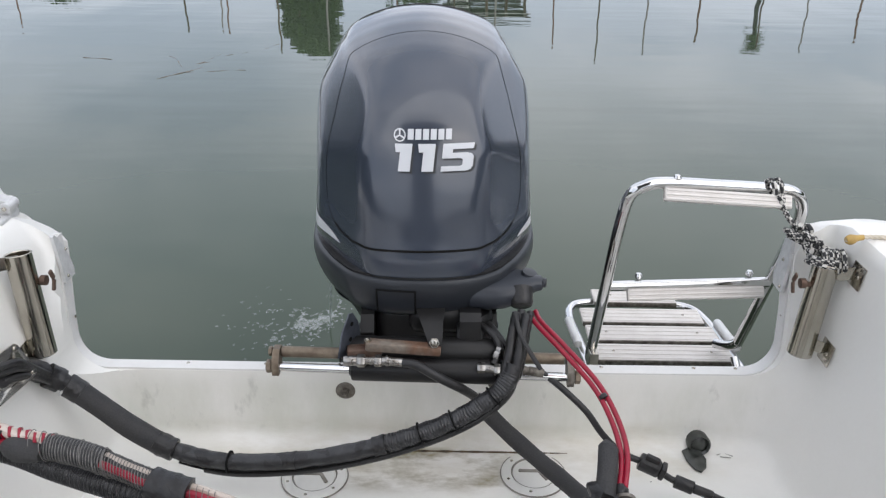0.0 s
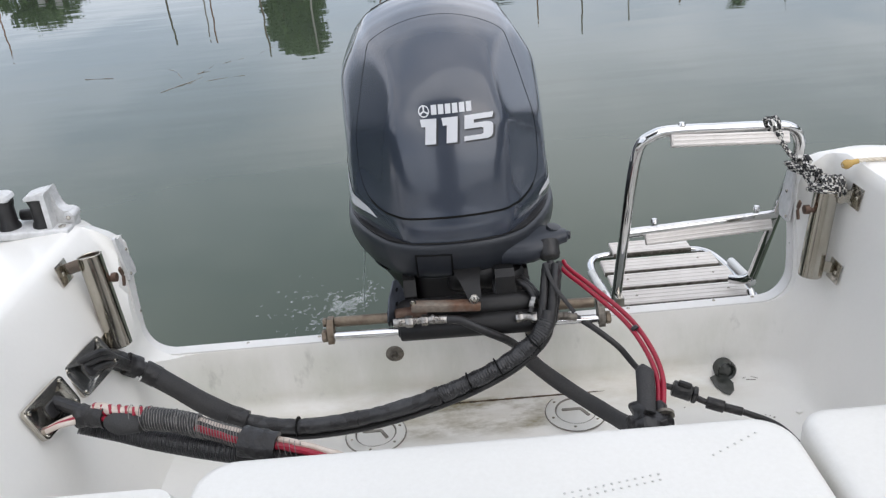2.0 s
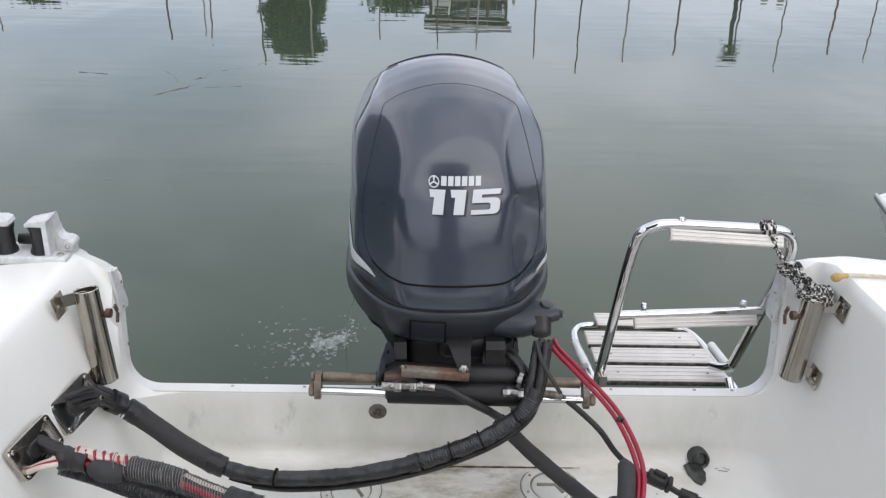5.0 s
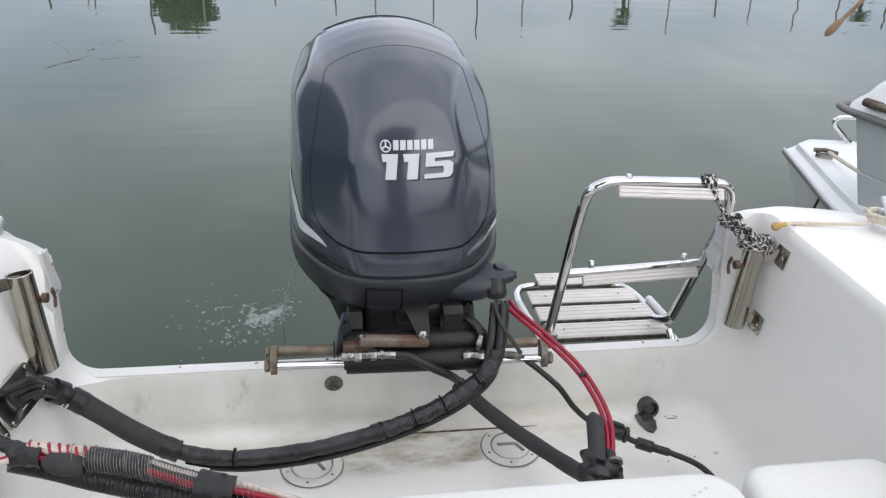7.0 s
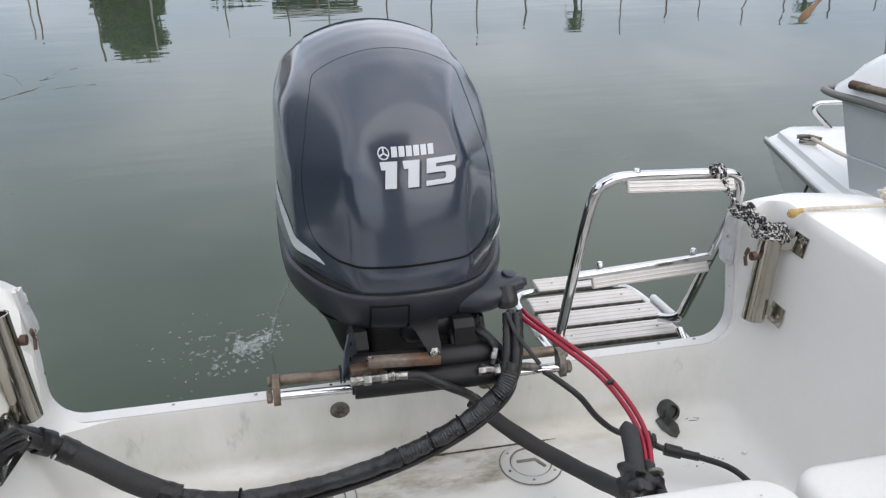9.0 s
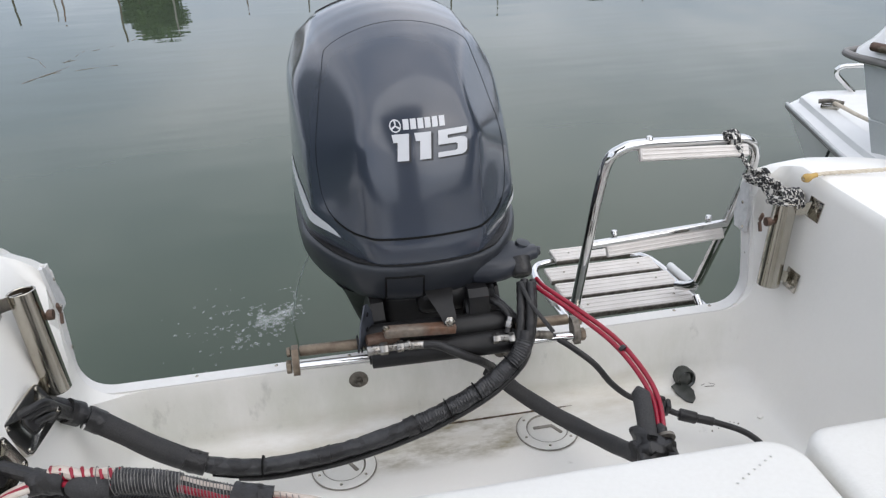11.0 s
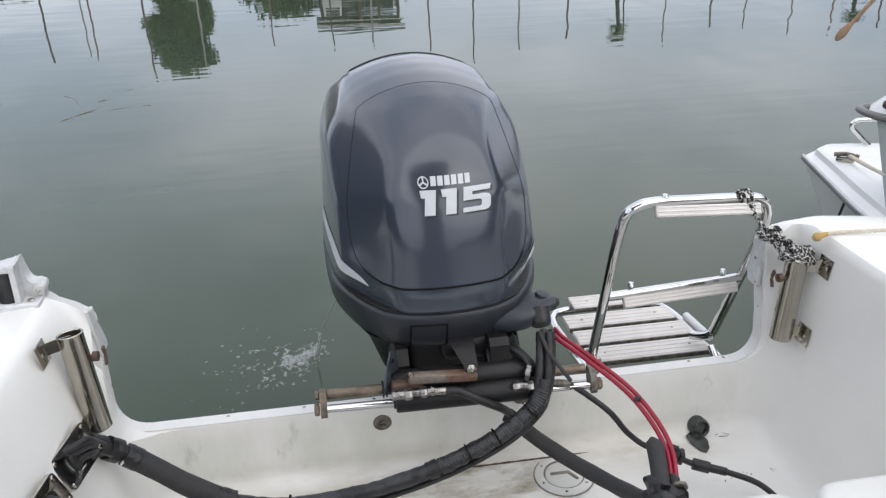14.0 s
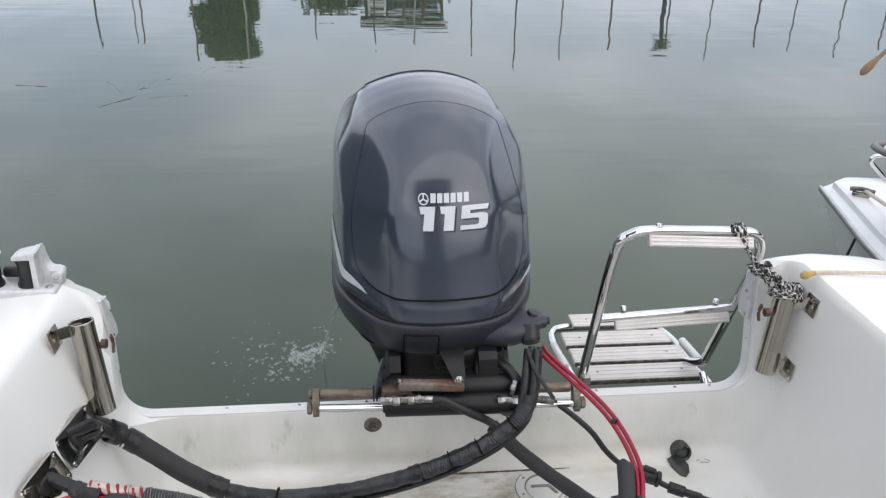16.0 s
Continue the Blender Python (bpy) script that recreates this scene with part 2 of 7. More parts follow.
def stained_gelcoat():
    """Gelcoat with brown algae stains on the floor by the transom, and faint run marks on the transom."""
    m = surface("stained_gelcoat", (0.86, 0.84, 0.795), 0.34, dark=(0.71, 0.71, 0.68), scale=3.0, amount=0.35, grain=0.06, bump=0.0006, bump_scale=25, coat=0.15)
    n, l = m.node_tree.nodes, m.node_tree.links
    b = n["Principled BSDF"]
    base = b.inputs["Base Color"].links[0].from_socket
    co = n.new("ShaderNodeTexCoord")
    xyz = n.new("ShaderNodeSeparateXYZ")
    l.new(co.outputs["Object"], xyz.inputs["Vector"])

    def band(axis, a0, a1, b1_, b0):
        up, dn, mul = n.new("ShaderNodeMapRange"), n.new("ShaderNodeMapRange"), n.new("ShaderNodeMath")
        for node, lo, hi in ((up, a0, a1), (dn, b0, b1_)):
            node.interpolation_type = "SMOOTHSTEP"
            node.inputs["From Min"].default_value, node.inputs["From Max"].default_value = lo, hi
            l.new(xyz.outputs[axis], node.inputs["Value"])
        mul.operation = "MULTIPLY"
        l.new(up.outputs["Result"], mul.inputs[0])
        l.new(dn.outputs["Result"], mul.inputs[1])
        return mul.outputs[0]

    def times(*socks):
        out = socks[0]
        for s in socks[1:]:
            mm = n.new("ShaderNodeMath")
            mm.operation = "MULTIPLY"
            l.new(out, mm.inputs[0])
            if isinstance(s, float):
                mm.inputs[1].default_value = s
            else:
                l.new(s, mm.inputs[1])
            out = mm.outputs[0]
        return out

    def blotch(scale, lo, hi, stretch):
        mp, nz, rp = n.new("ShaderNodeMapping"), n.new("ShaderNodeTexNoise"), n.new("ShaderNodeMapRange")
        mp.inputs["Scale"].default_value = stretch
        nz.inputs["Scale"].default_value, nz.inputs["Detail"].default_value, nz.inputs["Roughness"].default_value = scale, 8.0, 0.65
        rp.inputs["From Min"].default_value, rp.inputs["From Max"].default_value = lo, hi
        l.new(co.outputs["Object"], mp.inputs["Vector"])
        l.new(mp.outputs["Vector"], nz.inputs["Vector"])
        l.new(nz.outputs["Fac"], rp.inputs["Value"])
        return rp.outputs["Result"]

    layers = [
        ((0.24, 0.20, 0.10), times(band("X", -0.34, -0.14, 0.10, 0.24), band("Y", 0.36, 0.42, 0.50, 0.515), band("Z", 0.0, 0.1, 0.235, 0.25), blotch(9.0, 0.42, 0.64, (0.7, 1.6, 1)), 0.95)),
        ((0.40, 0.34, 0.20), times(band("X", -0.75, -0.3, 0.45, 0.75), band("Y", 0.40, 0.47, 0.54, 0.56), band("Z", 0.0, 0.1, 0.245, 0.30), blotch(5.0, 0.42, 0.75, (0.6, 1.5, 2)), 0.7)),
        ((0.56, 0.57, 0.48), times(band("Y", 0.50, 0.545, 0.62, 0.66), band("Z", 0.22, 0.26, 0.34, 0.41), blotch(4.0, 0.35, 0.70, (1.0, 1, 0.35)), 0.8)),
        ((0.34, 0.34, 0.30), times(band("Y", 0.50, 0.545, 0.62, 0.66), band("Z", 0.20, 0.28, 0.36, 0.40), blotch(16.0, 0.60, 0.75, (1.0, 1, 0.5)), 0.55)),
        ((0.45, 0.43, 0.38), times(band("Z", 0.0, 0.1, 0.26, 0.40), blotch(30.0, 0.66, 0.78, (1, 1, 1)), 0.5)),
    ]
    for colour, fac in layers:
        mx = n.new("ShaderNodeMixRGB")
        mx.inputs["Color2"].default_value = rgb(colour)
        l.new(fac, mx.inputs["Fac"])
        l.new(base, mx.inputs["Color1"])
        base = mx.outputs["Color"]
    l.new(base, b.inputs["Base Color"])
    return m


GEL_HULL = stained_gelcoat()

# ---- mesh helpers ----
base_of = {}


def thing(name, at, label, category, group="", kind=""):
    """An Empty at the base of a thing; its parts hang from it."""
    ob = new(name)
    ob.empty_display_size = 0.05
    ob.location = at
    base_of[ob.name] = Vector(at)
    return tagged(ob, label, category, group, kind)


def shade(me, degrees=35):
    me.polygons.foreach_set("use_smooth", [True] * len(me.polygons))
    bm = bmesh.new()
    bm.from_mesh(me)
    for e in bm.edges:
        if len(e.link_faces) == 2 and e.calc_face_angle(0) > radians(degrees):
            e.smooth = False
    bm.to_mesh(me)
    bm.free()


def part(name, bm, material, parent, label="", smooth=35):
    """One mesh object from a bmesh in world places, under a thing or a part."""
    at = base_of[parent.name]
    bmesh.ops.translate(bm, verts=bm.verts, vec=-at)
    bmesh.ops.recalc_face_normals(bm, faces=bm.faces)
    me = bpy.data.meshes.new(name)
    bm.to_mesh(me)
    bm.free()
    for mt in material if isinstance(material, (list, tuple)) else [material]:
        me.materials.append(mt)
    if smooth:
        shade(me, smooth)
    ob = new(name, me)
    ob.parent = parent
    base_of[ob.name] = at
    return tagged(ob, label)


def solo(name, bm, material, at, label, category, group="", kind="", smooth=35):
    """A thing that is one mesh."""
    at = Vector(at)
    bmesh.ops.translate(bm, verts=bm.verts, vec=-at)
    bmesh.ops.recalc_face_normals(bm, faces=bm.faces)
    me = bpy.data.meshes.new(name)
    bm.to_mesh(me)
    bm.free()
    for mt in material if isinstance(material, (list, tuple)) else [material]:
        me.materials.append(mt)
    if smooth:
        shade(me, smooth)
    ob = new(name, me)
    ob.location = at
    base_of[ob.name] = at
    return tagged(ob, label, category, group, kind)


def box(size, m=None, bevel=0.003, segments=2):
    bm = bmesh.new()
    bmesh.ops.create_cube(bm, size=1)
    bmesh.ops.scale(bm, vec=size, verts=bm.verts)
    if bevel:
        bmesh.ops.bevel(bm, geom=bm.edges[:], offset=min(bevel, 0.45 * min(size)), segments=segments, affect="EDGES", profile=0.5)
    if m is not None:
        bmesh.ops.transform(bm, matrix=m, verts=bm.verts)
    return bm


def join(*bms):
    out = bms[0]
    for b in bms[1:]:
        me = bpy.data.meshes.new("tmp")
        b.to_mesh(me)
        b.free()
        out.from_mesh(me)
        bpy.data.meshes.remove(me)
    return out


def crumple(bm, amount, size, seed=0):
    """Uneven, wrinkled surface: every vertex shifted by a fine noise."""
    off = Vector((7.3 * seed, 3.1 * seed, 0))
    for v in bm.verts:
        q = v.co / size + off
        v.co += amount * Vector((noise.noise(q), noise.noise(q + Vector((9, 0, 0))), noise.noise(q + Vector((0, 9, 0)))))
    return bm


def smooth_line(points, step=0.01):
    """A Catmull-Rom line through the points, in even steps."""
    p = [Vector(q) for q in points]
    if len(p) == 2:
        n = max(2, int((p[1] - p[0]).length / step))
        return [p[0].lerp(p[1], i / n) for i in range(n + 1)]
    p = [2 * p[0] - p[1], *p, 2 * p[-1] - p[-2]]
    out = []
    for a, b, c, d in zip(p, p[1:], p[2:], p[3:]):
        n = max(2, int((c - b).length / step))
        for i in range(n):
            t = i / n
            out.append(0.5 * (2 * b + (c - a) * t + (2 * a - 5 * b + 4 * c - d) * t * t + (3 * b - a - 3 * c + d) * t**3))
    return out + [p[-2]]


def frames_along(line):
    up, out = None, []
    for i, q in enumerate(line):
        d = (line[min(i + 1, len(line) - 1)] - line[max(i - 1, 0)]).normalized()
        if up is None:
            up = d.orthogonal().normalized()
        up = (up - d * up.dot(d)).normalized()
        out.append((q, d, up, d.cross(up)))
    return out


def tube(line, radius, sides=12, cap=True, squash=1.0, pick=None):
    """A tube along a line. radius: a number, or a function of the length so far. pick(ring, side): material index."""
    bm = bmesh.new()
    rings, so_far, last = [], 0.0, None
    for q, d, u, v in frames_along(line):
        so_far += (q - last).length if last is not None else 0.0
        last = q
        r = radius(so_far) if callable(radius) else radius
        rings.append([bm.verts.new(q + r * (math.cos(a) * u + squash * math.sin(a) * v)) for a in (2 * math.pi * k / sides for k in range(sides))])
    for i, (a, b) in enumerate(zip(rings, rings[1:])):
        for k in range(sides):
            f = bm.faces.new((a[k], a[(k + 1) % sides], b[(k + 1) % sides], b[k]))
            if pick:
                f.material_index = pick(i, k)
    if cap:
        bm.faces.new(rings[0][::-1])
        bm.faces.new(rings[-1])
    return bm


def rod(a, b, r, sides=20, bevel=0.0):
    a, b = Vector(a), Vector(b)
    if not bevel:
        return tube([a, b], r, sides)
    d = (b - a).normalized()
    line = [a, a + 0.3 * bevel * d, a + bevel * d, b - bevel * d, b - 0.3 * bevel * d, b]
    total = (b - a).length
    return tube(line, lambda s: r - bevel * (1 - 0.0) if s < 1e-6 or s > total - 1e-6 else (r - 0.3 * bevel if s < 0.5 * bevel or s > total - 0.5 * bevel else r), sides)


def lathe(profile, m, sides=24, caps=True):
    """A turned shape: (radius, height) pairs round the local z axis."""
    bm = bmesh.new()
    rings = []
    for r, z in profile:
        if r < 1e-6:
            rings.append([bm.verts.new((0, 0, z))])
        else:
            rings.append([bm.verts.new((r * math.cos(2 * math.pi * k / sides), r * math.sin(2 * math.pi * k / sides), z)) for k in range(sides)])
    for a, b in zip(rings, rings[1:]):
        for k in range(sides):
            j = (k + 1) % sides
            quad = [a[k % len(a)], a[j % len(a)], b[j % len(b)], b[k % len(b)]]
            quad = [v for i, v in enumerate(quad) if v not in quad[:i]]
            if len(quad) > 2:
                bm.faces.new(quad)
    for ring in (rings[0], rings[-1]):
        if caps and len(ring) > 2:
            bm.faces.new(ring)
    bmesh.ops.transform(bm, matrix=m, verts=bm.verts)
    return bm


def turn_to(at, way):
    """The pose at a place whose z axis points along way."""
    return Matrix.Translation(at) @ Vector(way).to_track_quat("Z", "Y").to_matrix().to_4x4()


def hexnut(at, way, r=0.012, h=0.01):
    return lathe([(0.0, 0), (r * 0.9, 0), (r, 0.15 * h), (r, 0.85 * h), (r * 0.9, h), (0.0, h)], turn_to(at, way), 6)


def bolt(at, way, r=0.006, h=0.004):
    return lathe([(r, 0), (r, 0.4 * h), (0.7 * r, 0.85 * h), (0.0, h)], turn_to(at, way), 14)


def loft(loops, close=True, caps=(True, True)):
    bm = bmesh.new()
    rings = [[bm.verts.new(p) for p in loop] for loop in loops]
    n = len(rings[0])
    for a, b in zip(rings, rings[1:]):
        for k in range(n if close else n - 1):
            bm.faces.new((a[k], a[(k + 1) % n], b[(k + 1) % n], b[k]))
    if caps[0]:
        bm.faces.new(rings[0][::-1])
    if caps[1]:
        bm.faces.new(rings[-1])
    return bm


def rounded(x0, x1, y0, y1, r, per=10, side=10):
    """A rounded rectangle in plan, counter-clockwise, with points along its sides too."""
    pts = []
    corners = [((x1 - r, y0 + r), -90), ((x1 - r, y1 - r), 0), ((x0 + r, y1 - r), 90), ((x0 + r, y0 + r), 180)]
    arcs = [[(cx + r * math.cos(radians(a0 + 90 * i / per)), cy + r * math.sin(radians(a0 + 90 * i / per))) for i in range(per + 1)] for (cx, cy), a0 in corners]
    for a, b in zip(arcs, arcs[1:] + arcs[:1]):
        pts += a
        p, q = a[-1], b[0]
        pts += [(p[0] + (q[0] - p[0]) * i / side, p[1] + (q[1] - p[1]) * i / side) for i in range(1, side)]
    return pts

# ---- the basin: water, quay, far bank ----
def water_material():
    m = bpy.data.materials.new("harbour_water")
    m.use_nodes = True
    n, l = m.node_tree.nodes, m.node_tree.links
    b = n["Principled BSDF"]
    b.inputs["IOR"].default_value = 1.333
    b.inputs["Roughness"].default_value = 0.015
    co = n.new("ShaderNodeTexCoord")
    cloud = n.new("ShaderNodeTexNoise")
    cloud.inputs["Scale"].default_value, cloud.inputs["Detail"].default_value = 0.35, 4.0
    l.new(co.outputs["Object"], cloud.inputs["Vector"])
    mix = n.new("ShaderNodeMixRGB")
    mix.inputs["Color1"].default_value = (0.050, 0.068, 0.045, 1)
    mix.inputs["Color2"].default_value = (0.060, 0.077, 0.053, 1)
    l.new(cloud.outputs["Fac"], mix.inputs["Fac"])
    l.new(mix.outputs["Color"], b.inputs["Base Color"])
    wave = n.new("ShaderNodeTexNoise")
    wave.inputs["Scale"].default_value, wave.inputs["Detail"].default_value = 1.6, 2.0
    stretch = n.new("ShaderNodeMapping")
    stretch.inputs["Scale"].default_value = (0.38, 1.5, 1.0)
    l.new(co.outputs["Object"], stretch.inputs["Vector"])
    l.new(stretch.outputs["Vector"], wave.inputs["Vector"])
    small = n.new("ShaderNodeTexNoise")
    small.inputs["Scale"].default_value, small.inputs["Detail"].default_value = 6.0, 2.0
    l.new(stretch.outputs["Vector"], small.inputs["Vector"])
    b1 = n.new("ShaderNodeBump")
    b1.inputs["Strength"].default_value, b1.inputs["Distance"].default_value = 1.0, 0.0027
    l.new(wave.outputs["Fac"], b1.inputs["Height"])
    swell = n.new("ShaderNodeTexNoise")
    swell.inputs["Scale"].default_value, swell.inputs["Detail"].default_value = 1.1, 1.0
    across = n.new("ShaderNodeMapping")
    across.inputs["Scale"].default_value = (1.0, 0.33, 1.0)
    l.new(co.outputs["Object"], across.inputs["Vector"])
    l.new(across.outputs["Vector"], swell.inputs["Vector"])
    b3 = n.new("ShaderNodeBump")
    b3.inputs["Strength"].default_value, b3.inputs["Distance"].default_value = 1.0, 0.009
    l.new(swell.outputs["Fac"], b3.inputs["Height"])
    l.new(b3.outputs["Normal"], b1.inputs["Normal"])
    b2 = n.new("ShaderNodeBump")
    b2.inputs["Strength"].default_value, b2.inputs["Distance"].default_value = 1.0, 0.00028
    l.new(small.outputs["Fac"], b2.inputs["Height"])
    l.new(b1.outputs["Normal"], b2.inputs["Normal"])
    l.new(b2.outputs["Normal"], b.inputs["Normal"])
    return m


WATER = water_material()
bm = bmesh.new()
R = 900.0
bmesh.ops.create_grid(bm, x_segments=8, y_segments=8, size=R)
solo("water", bm, WATER, (0, 0, 0), "calm grey-green harbour water", "water", kind="structure", smooth=0)

POSTGREY = surface("post_concrete", (0.30, 0.30, 0.29), 0.8, dark=(0.20, 0.20, 0.19), scale=2, amount=0.7)
CONCRETE = surface("quay_concrete", (0.105, 0.095, 0.078), 0.85, dark=(0.045, 0.043, 0.038), scale=1.5, amount=0.8, grain=0.4, grain_scale=30, bump=0.01, bump_scale=12)
STRIPE_Y = surface("yellow_paint", (0.46, 0.31, 0.03), 0.6, dark=(0.35, 0.24, 0.03), scale=6, amount=0.6)
STRIPE_K = surface("black_stripe_paint", (0.03, 0.03, 0.03), 0.7)
BARK = surface("pole_timber", (0.16, 0.10, 0.07), 0.8, dark=(0.09, 0.06, 0.045), scale=9, amount=0.7, grain=0.3, stretch=(1, 1, 0.15), objvar=0.3)
BARK_R = surface("reddish_pole_paint", (0.27, 0.125, 0.09), 0.7, dark=(0.18, 0.08, 0.06), scale=9, amount=0.7, stretch=(1, 1, 0.2), objvar=0.25)
POLE_W = surface("pale_pole_paint", (0.42, 0.38, 0.36), 0.7, dark=(0.22, 0.19, 0.18), scale=9, amount=0.8, stretch=(1, 1, 0.2), objvar=0.2)
LEAF = surface("leaf_green", (0.042, 0.082, 0.010), 0.65, dark=(0.017, 0.038, 0.006), scale=3, amount=0.6, island=0.4)
LAND = surface("bank_earth", (0.16, 0.15, 0.11), 0.95, dark=(0.08, 0.10, 0.05), scale=0.4, amount=0.9, grain=0.4, grain_scale=4)
FARHULL = surface("far_boat_white", (0.62, 0.62, 0.61), 0.4, dark=(0.40, 0.40, 0.39), scale=3, amount=0.5, objvar=0.12)
FARGLASS = surface("dark_window", (0.02, 0.025, 0.03), 0.1)
WALLGREY = surface("grey_boarding", (0.13, 0.125, 0.115), 0.8, dark=(0.06, 0.06, 0.058), scale=2, amount=0.7, stretch=(1, 1, 6))

QUAY_Y = 24.5
quay = solo("quay", box((84, 14, 1.6), pose(-36, QUAY_Y + 7, -0.40), 0.04), CONCRETE, (-36, QUAY_Y + 7, -1.20), "low dark concrete quay across the basin", "quay", kind="structure")
quay_east = solo("quay_east", box((66, 14.6, 1.88), pose(39.1, QUAY_Y + 6.4, -0.26), 0.04), CONCRETE, (39.1, QUAY_Y + 6.4, -1.20), "higher dark concrete quay across the basin", "quay", kind="structure")
solo("ground", box((900, 500, 1.0), pose(0, QUAY_Y + 262, -0.06), 0.05), LAND, (0, QUAY_Y + 262, -0.56), "flat ground behind the quay", "ground", kind="structure")
for x0, x1, owner, y0, z0 in ((-11.0, -9.5, quay, QUAY_Y, 0.40), (-8.7, -7.1, quay, QUAY_Y, 0.40), (8.0, 14.2, quay_east, QUAY_Y - 0.9, 0.68), (-17.0, -14.4, quay, QUAY_Y, 0.40)):
    base_of[owner.name] = owner.location.copy()
    for i in range(int((x1 - x0) / 0.108)):
        part("kerb_block", box((0.104, 0.16, 0.12), pose(x0 + 0.108 * i, y0 + 0.10, z0 + 0.06), 0.012, 1), STRIPE_Y if i % 2 else STRIPE_K, owner)


def mooring_pole(x, y, h, r, material, lean=(0, 0)):
    line = [Vector((x + lean[0] * z, y + lean[1] * z, z)) for z in (-1.2, 0, 0.4 * h, 0.8 * h, h)]
    b = tube(line, lambda s: r * (1 - 0.06 * s), 10)
    return solo("mooring_pole", b, material, (x, y, -1.2), "thin weathered mooring pole standing in the water", "pole", "mooring poles")


CX, CZ = -0.07, 1.39
rng = random.Random(4)
for k, (d, dep) in enumerate([(-0.53, 0.172), (-0.325, 0.175), (-0.28, 0.173), (-0.272, 0.176), (-0.212, 0.199), (-0.151, 0.195), (-0.066, 0.172), (0.005, 0.178),
                              (0.055, 0.176), (0.124, 0.190), (0.181, 0.204), (0.238, 0.196), (0.302, 0.181), (0.376, 0.187), (0.432, 0.196), (0.496, 0.181), (0.545, 0.184),
                              (0.61, 0.19), (0.67, 0.186), (0.74, 0.19), (0.81, 0.18), (-0.62, 0.18), (-0.72, 0.185)]):
    y = 20.5 + rng.uniform(-1.2, 1.6)
    mooring_pole(CX + d * y, y, dep * y - CZ, 0.026 + rng.uniform(-0.005, 0.007), (BARK_R, BARK, POLE_W)[k % 3], (rng.uniform(-0.012, 0.012), rng.uniform(-0.01, 0.01)))


def leaf_cloud(bm, blobs, count, size, seed):
    r = random.Random(seed)
    for _ in range(count):
        c, rad = r.choice(blobs)
        d = Vector((r.gauss(0, 1), r.gauss(0, 1), r.gauss(0, 1))).normalized()
        k = r.uniform(0.55, 1.08)
        p = Vector(c) + Vector((d.x * rad[0], d.y * rad[1], d.z * rad[2])) * k
        s = size * r.uniform(0.6, 1.4)
        m = Matrix.Translation(p) @ Euler((r.uniform(0, 6.3), r.uniform(0, 6.3), r.uniform(0, 6.3))).to_matrix().to_4x4()
        vs = [bm.verts.new(m @ Vector(q)) for q in ((-s, 0, 0), (0, -0.45 * s, 0.1 * s), (s, 0, 0), (0, 0.45 * s, 0.1 * s))]
        bm.faces.new(vs)


def tree(x, y, h, w, seed, trunk=0.3, dense=1.0, label="dense dark green tree on the far bank", even=False):
    r = random.Random(seed)
    t = thing("tree", (x, y, 0.42), label, "tree", "far bank trees")
    b = tube(smooth_line([(x, y, 0.3), (x + 0.05, y, trunk * h), (x, y + 0.05, 0.8 * h)], 0.2), lambda s: 0.12 * (1 - s / (h * 1.1)) + 0.02, 8)
    for k in range(7):
        a, z0 = r.uniform(0, 6.3), h * r.uniform(0.25, 0.7)
        b = join(b, tube(smooth_line([(x, y, z0), (x + 0.3 * w * math.cos(a), y + 0.3 * w * math.sin(a), z0 + 0.12 * h)], 0.2), 0.03, 5))
    part("trunk", b, BARK, t)
    blobs = []
    for k in range(14):
        f = (k + 0.5) / 14
        a = r.uniform(0, 6.3)
        spread = 0.30 * w * math.sin(math.pi * min(0.95, 0.15 + 0.8 * f)) * 1.2
        if even:
            spread = 0.14 * w
        z = 0.42 + h * (0.10 + 0.80 * f)
        blobs.append(((x + spread * math.cos(a), y + spread * math.sin(a), z), ((0.42 if even else 0.30) * w, 0.30 * w, (0.07 if even else 0.10) * h + 0.1)))
    bm = bmesh.new()
    leaf_cloud(bm, blobs, int(4200 * dense), 0.13, seed)
    part("crown", bm, LEAF, t, smooth=0)
    return t


def spot(d, dep, y):
    return CX + d * y, dep * y - CZ


TY = 29.0
x, h = spot(-0.172, 0.192, TY)
tree(x, TY, h, 2.05, 1, 0.12, 2.6, "tall column of dense dark green leaves on the far bank", True)
x, h = spot(-0.47, 0.124, TY)
tree(x, TY, h, 2.8, 2, 0.2)
x, h = spot(-0.045, 0.130, TY + 1)
tree(x, TY + 1, h, 2.8, 3, 0.2, 0.5)
x, h = spot(-0.62, 0.122, TY)
tree(x, TY, h, 3.0, 4, 0.2)
x, h = spot(0.78, 0.13, TY)
tree(x, TY, h, 3.5, 5, 0.2)
x, h = spot(-0.36, 0.086, TY)
tree(x, TY, h, 3.6, 6, 0.2)


